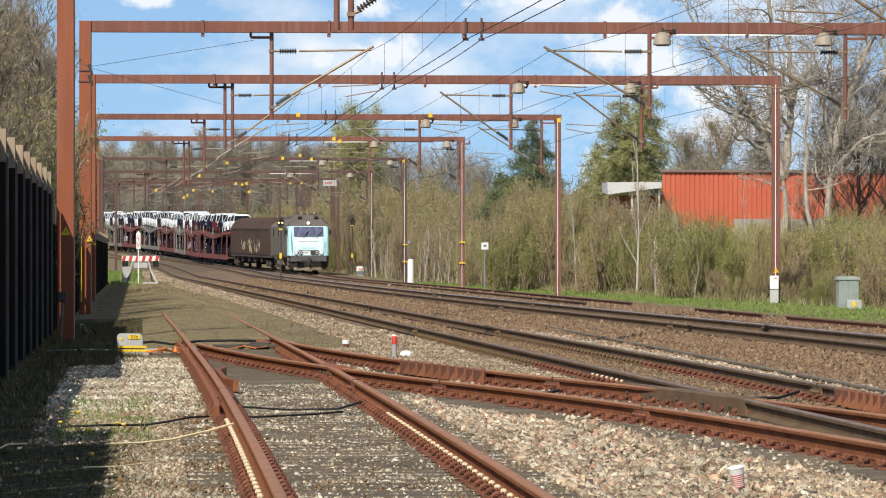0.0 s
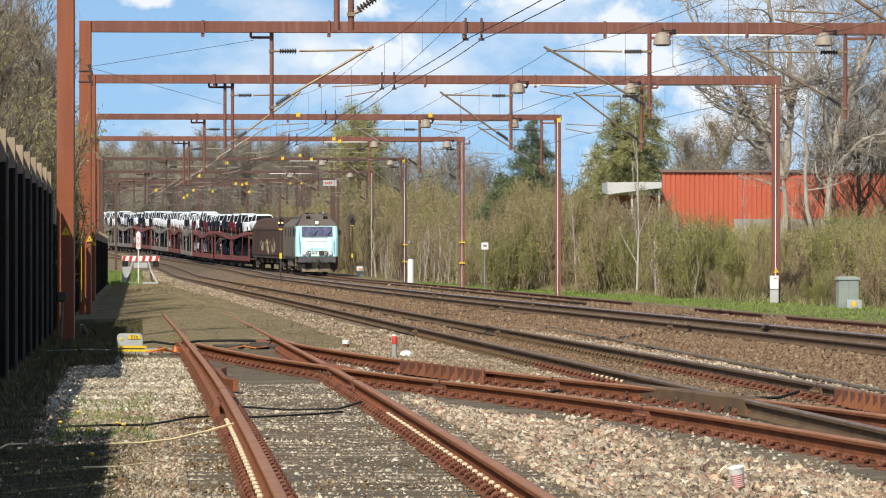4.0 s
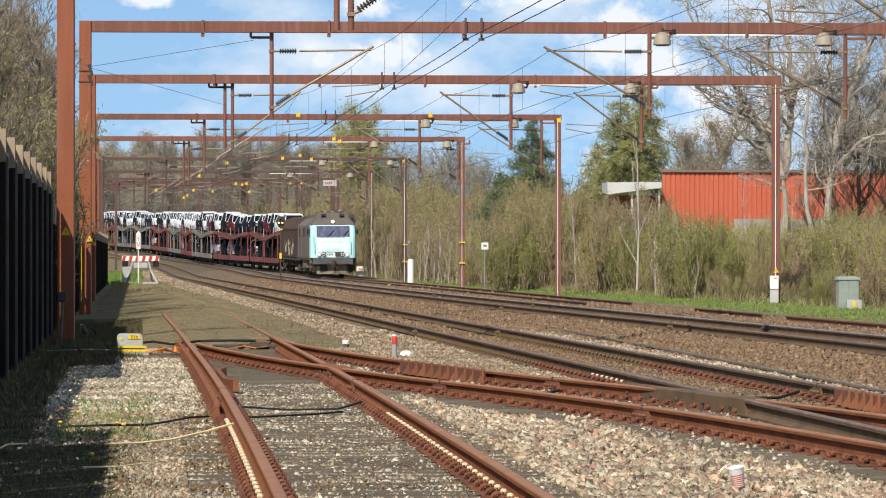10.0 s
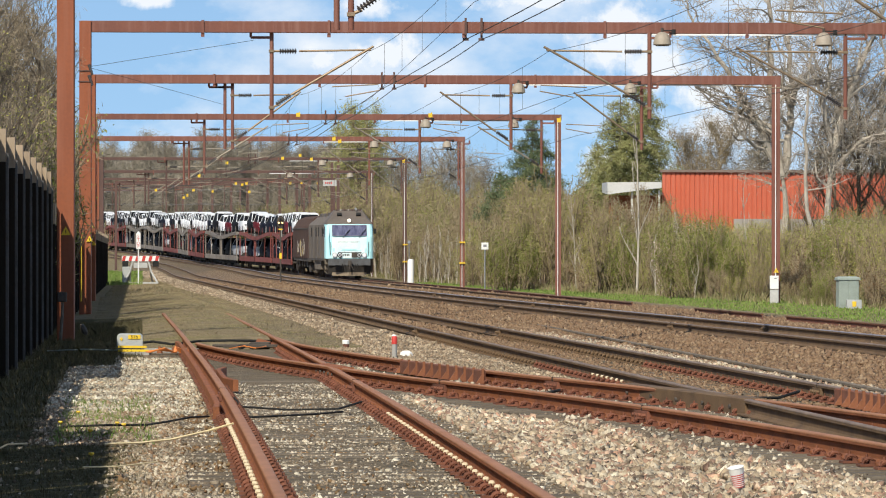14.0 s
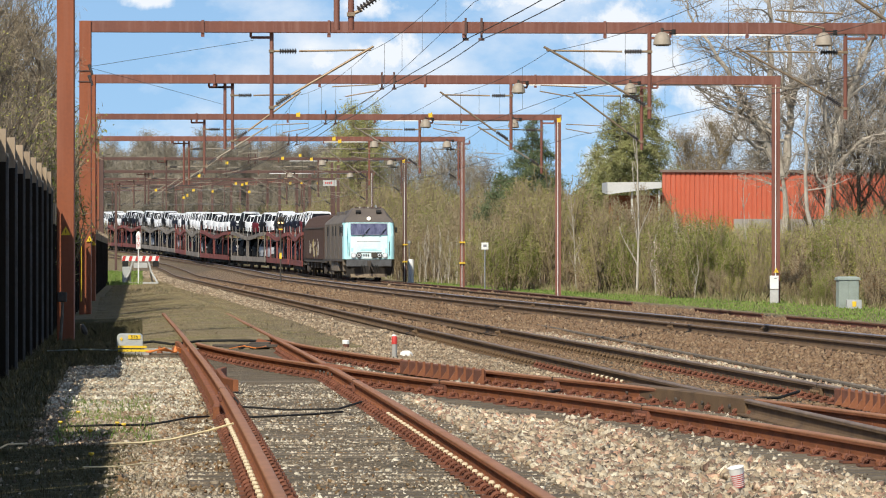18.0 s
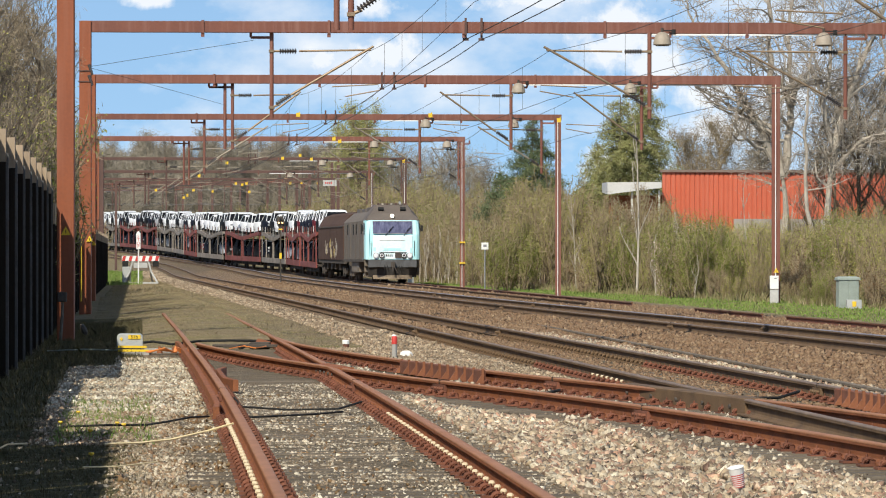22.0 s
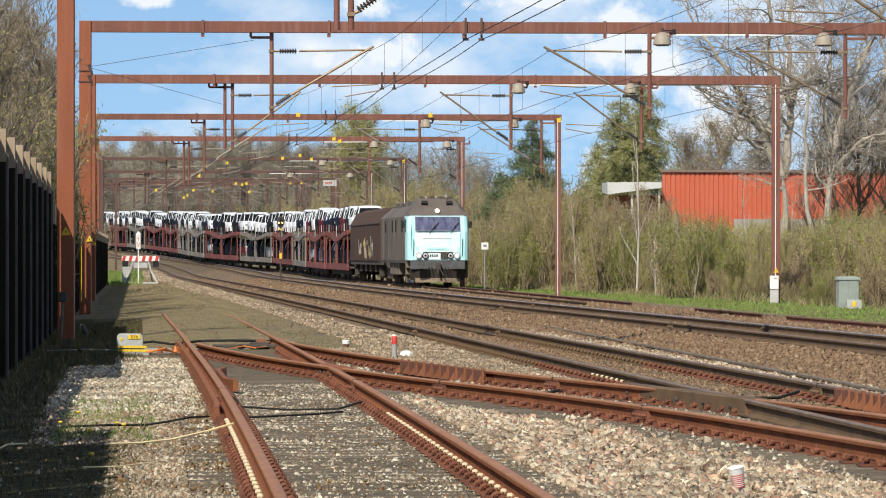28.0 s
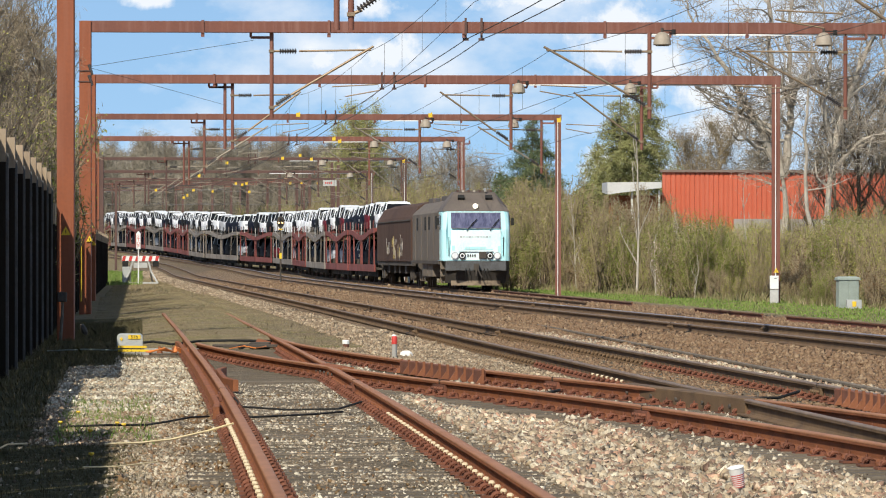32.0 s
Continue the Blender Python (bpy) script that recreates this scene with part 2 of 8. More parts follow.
UNDER = material("dusty_black_underframe", (0.045, 0.038, 0.032), (0.085, 0.07, 0.055), rough=0.85, scale=2, fine=30, bump=0.2)
UNDER_TAN = material("dusty_tan_bogie", (0.20, 0.165, 0.125), (0.10, 0.082, 0.062), rough=0.85, scale=2, fine=30, bump=0.2)
GLASS = material("dark_window_glass", (0.015, 0.017, 0.022), (0.022, 0.025, 0.03), rough=0.12, scale=2, fine=10, bump=0, spec=0.35)
# Second colour paints pale upright reflections into the windscreen.
WINDSHIELD = material("windscreen_glass", (0.040, 0.040, 0.085), (0.16, 0.165, 0.25), rough=0.12, scale=1.6, fine=9, stretch=(3, 1, 0.7), bump=0, spec=0.7)
CAR_GLASS = material("tinted_car_glass", (0.008, 0.009, 0.011), (0.014, 0.015, 0.018), rough=0.55, scale=2, fine=10, bump=0, spec=0.02)
LAMP_WHITE = glow("lit_lamp_glass", (1.0, 0.93, 0.78), 1.0)
WAGON_BROWN = material("brown_covered_wagon_paint", (0.088, 0.05, 0.036), (0.062, 0.038, 0.028), spec=0.15, rough=0.8, scale=0.8, fine=14, bump=0.06, streak=(0.115, 0.072, 0.052))
WAGON_RED = material("oxide_red_wagon_paint", (0.235, 0.062, 0.05), (0.12, 0.038, 0.032), rough=0.75, scale=1.0, fine=16, bump=0.08, vary=0.1)
WAGON_GREY = material("dirty_grey_wagon_paint", (0.26, 0.23, 0.195), (0.13, 0.11, 0.092), rough=0.75, scale=1.0, fine=16, bump=0.08, vary=0.1)
GRAFFITI = material("pale_graffiti_paint", (0.50, 0.45, 0.38), (0.22, 0.19, 0.16), rough=0.5, scale=4, fine=20, bump=0)
GRAFFITI_Y = material("yellow_graffiti_paint", (0.58, 0.45, 0.14), (0.3, 0.23, 0.08), rough=0.5, scale=4, fine=20, bump=0)
CAR_PAINTS = [material("car_paint_" + k, c, tuple(x * 0.85 for x in c), rough=0.6, scale=2, fine=12, amount=0.3, bump=0, spec=0.03) for k, c in
              (("white", (0.80, 0.81, 0.82)), ("silver", (0.42, 0.43, 0.45)), ("dark_blue", (0.010, 0.012, 0.022)), ("black", (0.010, 0.010, 0.011)), ("dark_red", (0.13, 0.016, 0.022)))]
FILM = material("white_transit_film", (0.78, 0.79, 0.80), (0.62, 0.64, 0.66), rough=0.35, scale=4, fine=30, amount=0.3, bump=0.05)

# planting
BARK_PALE = material("pale_grey_bark", (0.50, 0.45, 0.37), (0.25, 0.22, 0.18), rough=0.9, scale=2.5, fine=20, bump=0.3, stretch=(1, 1, 0.4))
BARK_BROWN = material("brown_bark", (0.17, 0.125, 0.085), (0.10, 0.075, 0.05), rough=0.9, scale=3, fine=25, bump=0.3)
TWIG_PALE = material("pale_grey_brown_twigs", (0.36, 0.31, 0.25), (0.22, 0.185, 0.145), rough=0.9, scale=0.6, fine=4, bump=0)
TWIG = material("thin_brown_twigs", (0.36, 0.285, 0.175), (0.21, 0.165, 0.10), rough=0.9, scale=0.6, fine=4, bump=0)
TWIG_LEFT = material("grey_brown_dense_twigs", (0.18, 0.15, 0.11), (0.11, 0.09, 0.066), rough=0.9, scale=0.5, fine=4, bump=0)
TWIG_FAR = material("far_bare_twigs", (0.24, 0.205, 0.16), (0.16, 0.137, 0.105), rough=0.9, scale=0.3, fine=3, bump=0)
LEAF_OLIVE = island_material("young_olive_leaves", [(0.215, 0.215, 0.048), (0.345, 0.335, 0.085), (0.26, 0.27, 0.058), (0.43, 0.40, 0.13)], bump=0, fine=3)
LEAF_WILLOW = island_material("yellow_green_willow_leaves", [(0.24, 0.245, 0.09), (0.33, 0.32, 0.125), (0.28, 0.285, 0.105), (0.38, 0.355, 0.16)], bump=0, fine=3)
LEAF_GREEN = island_material("young_green_leaves", [(0.125, 0.155, 0.03), (0.215, 0.24, 0.05), (0.175, 0.195, 0.042), (0.28, 0.285, 0.08)], bump=0, fine=3)
LEAF_BROWN = island_material("withered_brown_leaves", [(0.16, 0.09, 0.045), (0.22, 0.14, 0.07), (0.12, 0.08, 0.04)], bump=0, fine=3)
NEEDLES = island_material("dark_spruce_needles", [(0.063, 0.098, 0.048), (0.138, 0.172, 0.081), (0.098, 0.132, 0.069), (0.196, 0.207, 0.103)], bump=0, fine=3)
NEEDLES_OLIVE = island_material("olive_green_conifer_sprays", [(0.162, 0.176, 0.065), (0.297, 0.297, 0.115), (0.230, 0.236, 0.092), (0.378, 0.351, 0.162)], bump=0, fine=3)
FAR_SPRAY = island_material("grey_brown_twig_sprays", [(0.205, 0.178, 0.142), (0.30, 0.265, 0.21), (0.25, 0.225, 0.165), (0.35, 0.305, 0.24)], bump=0, fine=3)
BIRCH_SPRAY = island_material("brown_birch_twig_ends", [(0.21, 0.165, 0.11), (0.30, 0.245, 0.165), (0.36, 0.30, 0.205)], bump=0, fine=3)
PALE_SPRAY = island_material("pale_thin_twig_ends", [(0.46, 0.41, 0.34), (0.58, 0.52, 0.43), (0.38, 0.33, 0.27)], bump=0, fine=3)
SCRUB = island_material("dark_far_undergrowth", [(0.11, 0.092, 0.062), (0.185, 0.157, 0.10), (0.145, 0.13, 0.07), (0.24, 0.20, 0.13)], bump=0, fine=3)
BLOSSOM = island_material("pink_white_blossom", [(0.6, 0.48, 0.46), (0.5, 0.38, 0.36)], bump=0, fine=3)
GRASS_M = island_material("grass_blades", [(0.245, 0.19, 0.105), (0.31, 0.245, 0.145), (0.36, 0.29, 0.185), (0.22, 0.205, 0.09)], bump=0, fine=2, patch=0.35)
# Darker copy of the grass: the barrier's shade is in these colours.
GRASS_SHADED = island_material("dull_mossy_grass_blades", [(0.05, 0.046, 0.02), (0.08, 0.068, 0.035), (0.125, 0.105, 0.056), (0.07, 0.073, 0.025)], bump=0, fine=2)
WEED = island_material("dark_dry_weed_stalks", [(0.09, 0.065, 0.045), (0.14, 0.10, 0.065), (0.11, 0.085, 0.05)], bump=0, fine=2)
BRAMBLE = island_material("bramble_and_dry_grass", [(0.20, 0.165, 0.085), (0.28, 0.235, 0.125), (0.16, 0.185, 0.05), (0.36, 0.30, 0.19)], bump=0, fine=2)
GRASS_LUSH = island_material("lush_grass_blades", [(0.115, 0.195, 0.034), (0.17, 0.26, 0.052), (0.235, 0.245, 0.09)], bump=0, fine=2)
STONES = island_material("beige_pink_ballast_stones", [(0.48, 0.38, 0.25), (0.28, 0.21, 0.14), (0.70, 0.62, 0.46), (0.46, 0.27, 0.18), (0.14, 0.11, 0.08), (0.58, 0.45, 0.30), (0.40, 0.36, 0.28)], bump=0.5, fine=60, patch=0.9)
STONES_GREY = island_material("grey_ballast_stones", [(0.565, 0.497, 0.350), (0.328, 0.277, 0.192), (0.791, 0.734, 0.588), (0.418, 0.294, 0.181), (0.192, 0.158, 0.113), (0.621, 0.576, 0.441)], bump=0.5, fine=60, patch=0.9)
STONES_SOIL = island_material("soil_stained_ballast_stones", [(0.407, 0.333, 0.226), (0.226, 0.175, 0.113), (0.633, 0.554, 0.418), (0.339, 0.209, 0.119), (0.147, 0.113, 0.073), (0.452, 0.384, 0.277)], bump=0.5, fine=60, patch=0.7)
STONES_DUSTY = island_material("dusty_dark_ballast_stones", [(0.429, 0.373, 0.277), (0.249, 0.203, 0.147), (0.723, 0.655, 0.508), (0.316, 0.237, 0.158), (0.181, 0.153, 0.113)], bump=0.5, fine=60, patch=1.2)
STONES_TAN = island_material("tan_ballast_stones", [(0.38, 0.295, 0.195), (0.24, 0.178, 0.115), (0.52, 0.425, 0.295), (0.33, 0.228, 0.143), (0.17, 0.13, 0.088)], bump=0.5, fine=60, patch=0.5)
STONES_RUST = island_material("rust_brown_ballast_stones", [(0.20, 0.125, 0.072), (0.15, 0.092, 0.054), (0.25, 0.17, 0.10), (0.175, 0.105, 0.062), (0.31, 0.225, 0.14)], bump=0.5, fine=60)

# red corrugated hall
HALL_RED = material("orange_red_sheet_cladding", (0.55, 0.130, 0.066), (0.47, 0.108, 0.056), rough=0.55, scale=0.4, fine=6, bump=0.03, streak=(0.52, 0.15, 0.09))
HALL_GREY = material("grey_rendered_plinth", (0.34, 0.31, 0.27), (0.26, 0.24, 0.21), rough=0.9, scale=1, fine=12, bump=0.2)
HALL_TRIM = material("brown_roof_trim", (0.22, 0.16, 0.13), (0.16, 0.115, 0.09), rough=0.6, scale=2, fine=20, bump=0.04)
ROOF_WHITE = material("pale_sheet_roof", (0.60, 0.60, 0.57), (0.46, 0.46, 0.44), rough=0.5, scale=1, fine=12, bump=0.04)
SIGN_GREY = material("worn_grey_lettering", (0.25, 0.25, 0.25), (0.2, 0.2, 0.2), rough=0.6, bump=0)

# ---------------------------------------------------------------- geometry helpers
class Geo:
    """Collects vertices and faces for one mesh."""

    def __init__(self):
        self.v, self.f = [], []

    def add(self, verts, faces):
        o = len(self.v)
        self.v.extend(tuple(p) for p in verts)
        self.f.extend(tuple(i + o for i in q) for q in faces)
        return self

    def box(self, c, s, rz=0.0, rx=0.0, ry=0.0):
        m = Euler((rx, ry, rz)).to_matrix()
        x, y, z = s[0] / 2, s[1] / 2, s[2] / 2
        vs = [Vector(c) + m @ Vector(p) for p in ((-x, -y, -z), (x, -y, -z), (x, y, -z), (-x, y, -z), (-x, -y, z), (x, -y, z), (x, y, z), (-x, y, z))]
        return self.add(vs, [(0, 3, 2, 1), (4, 5, 6, 7), (0, 1, 5, 4), (1, 2, 6, 5), (2, 3, 7, 6), (3, 0, 4, 7)])

    def bar(self, a, b, w, h=None, up=(0, 0, 1)):
        """A square bar from a to b."""
        a, b = Vector(a), Vector(b)
        d = (b - a).normalized()
        s = d.cross(Vector(up))
        s = s.normalized() if s.length > 1e-4 else Vector((1, 0, 0))
        u = s.cross(d)
        h = h or w
        q = [s * (w / 2 * i) + u * (h / 2 * j) for i, j in ((-1, -1), (1, -1), (1, 1), (-1, 1))]
        return self.add([a + p for p in q] + [b + p for p in q], [(3, 2, 1, 0), (4, 5, 6, 7), (0, 1, 5, 4), (1, 2, 6, 5), (2, 3, 7, 6), (3, 0, 4, 7)])

    def tube(self, a, b, r0, r1=None, n=8, caps=True):
        a, b = Vector(a), Vector(b)
        r1 = r0 if r1 is None else r1
        d = (b - a).normalized()
        s = d.cross(Vector((0, 0, 1)))
        s = s.normalized() if s.length > 1e-3 else Vector((1, 0, 0))
        u = s.cross(d)
        ring = [(s * math.cos(k * 2 * math.pi / n) + u * math.sin(k * 2 * math.pi / n)) for k in range(n)]
        fs = [(k, (k + 1) % n, n + (k + 1) % n, n + k) for k in range(n)]
        if caps:
            fs += [tuple(range(n - 1, -1, -1)), tuple(range(n, 2 * n))]
        return self.add([a + p * r0 for p in ring] + [b + p * r1 for p in ring], fs)

    def line(self, pts, r, n=5):
        return self.path(pts, r, n)

    def path(self, pts, r, n=5):
        """One joined tube through points."""
        rings = []
        for i, p in enumerate(pts):
            d = (Vector(pts[min(i + 1, len(pts) - 1)]) - Vector(pts[max(i - 1, 0)])).normalized()
            s = d.cross(Vector((0, 0, 1)))
            s = s.normalized() if s.length > 1e-3 else Vector((1, 0, 0))
            u = s.cross(d)
            rings.append([Vector(p) + (s * math.cos(k * 2 * math.pi / n) + u * math.sin(k * 2 * math.pi / n)) * r for k in range(n)])
        return self.loft(rings)

    def lathe(self, a, b, prof, n=10):
        """Rings of given (place along, radius) from a to b."""
        a, b = Vector(a), Vector(b)
        d = (b - a).normalized()
        s = d.cross(Vector((0, 0, 1)))
        s = s.normalized() if s.length > 1e-3 else Vector((1, 0, 0))
        u = s.cross(d)
        return self.loft([[a.lerp(b, f) + (s * math.cos(k * 2 * math.pi / n) + u * math.sin(k * 2 * math.pi / n)) * r for k in range(n)] for f, r in prof])

    def loft(self, rings, close=True, caps=True):
        """Skin rings of equal length one after another."""
        n = len(rings[0])
        o = len(self.v)
        for r in rings:
            self.v.extend(tuple(p) for p in r)
        for i in range(len(rings) - 1):
            for k in range(n if close else n - 1):
                self.f.append((o + i * n + k, o + i * n + (k + 1) % n, o + (i + 1) * n + (k + 1) % n, o + (i + 1) * n + k))
        if caps and close:
            self.f.append(tuple(o + k for k in range(n - 1, -1, -1)))
            self.f.append(tuple(o + (len(rings) - 1) * n + k for k in range(n)))
        return self

    def mesh(self, name, mat=None, smooth=False):
        me = bpy.data.meshes.new(name)
        me.from_pydata(self.v, [], self.f)
        if mat:
            me.materials.append(mat)
        if smooth:
            me.polygons.foreach_set("use_smooth", [True] * len(me.polygons))
        return me


def smooth_mesh(me, angle=40):
    me.polygons.foreach_set("use_smooth", [True] * len(me.polygons))
    me.set_sharp_from_angle(angle=radians(angle))
    return me


def part(name, geo, mat, parent, label="", at=None, bevel=0.0, smooth=False):
    """One mesh object under a thing or under a part."""
    me = geo if isinstance(geo, bpy.types.Mesh) else geo.mesh(name, mat)
    if smooth:
        smooth_mesh(me)
    ob = new(name, me)
    ob.parent = parent
    if at is not None:
        ob.matrix_basis = at
    if bevel:
        b = ob.modifiers.new("edge", "BEVEL")
        b.width, b.segments, b.limit_method = bevel, 2, "ANGLE"
    if label:
        ob["label"] = label
    return ob


def thing(name, label, category, group="", kind="", m=None):
    ob = new(name)
    ob.empty_display_size = 0.2
    if m is not None:
        ob.matrix_basis = m
    return tagged(ob, label, category, group, kind)


def single(name, geo, mat, label, category, group="", kind="", m=None, bevel=0.0, smooth=False):
    ob = part(name, geo, mat, None, "", m, bevel, smooth)
    return tagged(ob, label, category, group, kind)


def np_mesh(name, verts, faces, mat):
    """A mesh from numpy arrays: verts (n,3), faces (m,k)."""
    me = bpy.data.meshes.new(name)
    k = faces.shape[1]
    me.vertices.add(len(verts))
    me.vertices.foreach_set("co", verts.astype(np.float32).ravel())
    me.loops.add(faces.size)
    me.loops.foreach_set("vertex_index", faces.astype(np.int32).ravel())
    me.polygons.add(len(faces))
    me.polygons.foreach_set("loop_start", np.arange(0, faces.size, k, dtype=np.int32))
    me.polygons.foreach_set("loop_total", np.full(len(faces), k, dtype=np.int32))
    me.materials.append(mat)
    me.update(calc_edges=True)
    return me


def curve_through(points):
    """A smooth function through a few (distance, value) knots."""
    ds, xs = [p[0] for p in points], [p[1] for p in points]
    sl = []
    for i in range(len(ds)):
        if i == 0:
            sl.append((xs[1] - xs[0]) / (ds[1] - ds[0]))
        elif i == len(ds) - 1:
            sl.append((xs[-1] - xs[-2]) / (ds[-1] - ds[-2]))
        else:
            a, b = (xs[i] - xs[i - 1]) / (ds[i] - ds[i - 1]), (xs[i + 1] - xs[i]) / (ds[i + 1] - ds[i])
            sl.append((a * (ds[i + 1] - ds[i]) + b * (ds[i] - ds[i - 1])) / (ds[i + 1] - ds[i - 1]))

    def value(d):
        if d <= ds[0]:
            return xs[0] + sl[0] * (d - ds[0])
        if d >= ds[-1]:
            return xs[-1] + sl[-1] * (d - ds[-1])
        i = max(k for k in range(len(ds) - 1) if ds[k] <= d)
        h = ds[i + 1] - ds[i]
        t = (d - ds[i]) / h
        return ((2 * t ** 3 - 3 * t ** 2 + 1) * xs[i] + (t ** 3 - 2 * t ** 2 + t) * h * sl[i] + (3 * t ** 2 - 2 * t ** 3) * xs[i + 1] + (t ** 3 - t ** 2) * h * sl[i + 1])
    return value


# ---------------------------------------------------------------- the plan: centre lines of the tracks, y is the way along the line
SIDING = curve_through([(20, 0.36), (29.9, -0.142), (54.1, -1.45), (87, -3.40), (129.5, -6.0), (285, -15.7)])
MAIN_B = curve_through([(15, 5.95), (64.4, 2.75), (120, -0.88), (180, -4.85), (240, -8.95), (300, -13.0), (360, -17.2), (420, -21.1), (460, -24.1), (505, -28.6), (567, -35.6), (640, -44.2), (900, -73)])
MAIN_C = curve_through([(15, 12.6), (60, 8.95), (116.6, 4.72), (168.7, 0.9), (240, -4.0), (300, -7.9), (360, -12.0), (420, -16.1), (460, -19.6), (505, -24.6), (567, -31.4), (640, -39.8), (900, -69)])
MAIN_E = curve_through([(15, 16.0), (120.8, 8.95), (141.5, 7.6), (180, 5.2), (219, 2.78), (240, 1.48), (266, -0.25), (284.4, -1.55), (313.2, -3.65), (344.3, -5.99), (363, -7.42), (382.3, -8.72), (403, -10.08), (427, -12.35), (445, -14.8), (457, -16.8), (477, -19.8), (507, -22.8), (533, -25.1), (560, -28.1), (586, -31.5), (612, -35.1), (700, -45.5), (950, -72)])
CROSS = curve_through([(30, 5.05), (38.6, 3.94), (47.15, 2.80), (53.9, 1.65), (61.07, 0.23), (67.1, -0.81), (75, -2.0), (84.4, -3.13), (92, -3.7)])
RISE = curve_through([(0, 0), (300, 0), (340, 0.02), (403, 0.22), (457, 0.52), (490, 0.82), (548, 1.32), (590, 1.75), (640, 2.1), (700, 2.4), (950, 3.2)])
# lines of the overhead wires, which keep to the brackets of the portals
WIRE_B = curve_through([(48, 3.82), (97, 0.62), (141.5, -2.25), (184, -4.95), (227, -7.83), (276, -10.8), (335, -15.0), (386, -18.9), (430, -22.5), (470, -27.6), (515, -35.4), (560, -43.0), (610, -47.6)])
WIRE_C = curve_through([(48, 9.9), (97, 6.17), (141.5, 2.87), (184, -0.16), (227, -3.49), (276, -6.3), (335, -10.3), (386, -13.75), (430, -16.6), (470, -21.8), (515, -29.4), (560, -37.0), (610, -41.6)])
WIRE_E = curve_through([(48, 13.8), (97, 10.55), (141.5, 7.6), (184, 4.95), (227, 1.79), (276, -0.66), (335, -4.5), (386, -7.9), (430, -10.55), (470, -15.5), (515, -23.4), (560, -30.4), (610, -35.8)])
Z_A, Z_B, Z_C, Z_E = 0.0, 0.0, 0.02, -0.15


def along(line, z0, d, side=0.0, up=0.0):
    """The place at y = d on a track, side metres to the right of its centre line."""
    s = (line(d + 0.5) - line(d - 0.5))
    k = math.hypot(1, s)
    return Vector((line(d) + side / k, d - side * s / k, z0 + RISE(d) + up))


FENCE = lambda d: -5.8 - 0.0565 * (d - 70)
EDGE = lambda d: 13.6 - 0.088 * (d - 165)          # foot of the thicket


TAB_Y = np.arange(-650.0, 3450.0, 1.0)
TAB = {k: np.array([f(min(max(y, 15), 950)) for y in TAB_Y]) for k, f in (("a", lambda y: SIDING(min(y, 290))), ("b", MAIN_B), ("c", MAIN_C), ("e", MAIN_E), ("r", RISE))}


def ground_np(x, y):
    """Height of the soil at arrays of places."""
    a, b, c, e, r = (np.interp(y, TAB_Y, TAB[k]) for k in "abcer")
    base = -0.30 + r
    z = np.where(x < b - 1.6, -0.17 + r, base)
    left = np.clip(a - 2.6 - x, 0, 3)
    z = np.where(x < a - 2.6, -0.17 + r - 0.05 * left, z)
    def ease(q):
        q = np.clip(q, 0, 1)
        return q * q * (3 - 2 * q)
    fe = -5.8 - 0.0565 * (y - 70)
    z = z + (0.14 + 0.035 * ease((y - 102) / 25)) * ease((y - 91) / 1.2) * ease((300 - y) / 60) * ease((b - 3.0 - x) / 0.9) * ease((x - fe - 0.7) / 2.6)
    bed = (np.abs(x - a) < 1.5) & (y < 92)
    z = np.where(bed, -0.180, z)
    z = np.where((x > a + 1.5) & (x < b - 2.6) & (y < 86), -0.215, z)
    for q, zt in ((b, Z_B), (c, Z_C), (e, Z_E)):
        t = np.abs(x - q)
        top = zt + r - 0.185
        z = np.maximum(z, np.where(t < 1.5, top, np.where(t < 2.3, top + (base - top) * (t - 1.5) / 0.8, -9)))
    z = np.where(x > e + 2.4, base - 0.05 + 0.02 * np.clip(x - e - 2.4, 0, 10), z)
    near = (y > 20) & (y < 115) & (np.abs(x) < 40)
    return z + np.where(near, 0.007 * ease((115 - y) / 25) * np.sin(x * 3.1 + y * 0.7) * np.sin(y * 1.3 - x), 0)


def ground_z(x, y):
    return float(ground_np(np.array([float(x)]), np.array([float(y)]))[0])

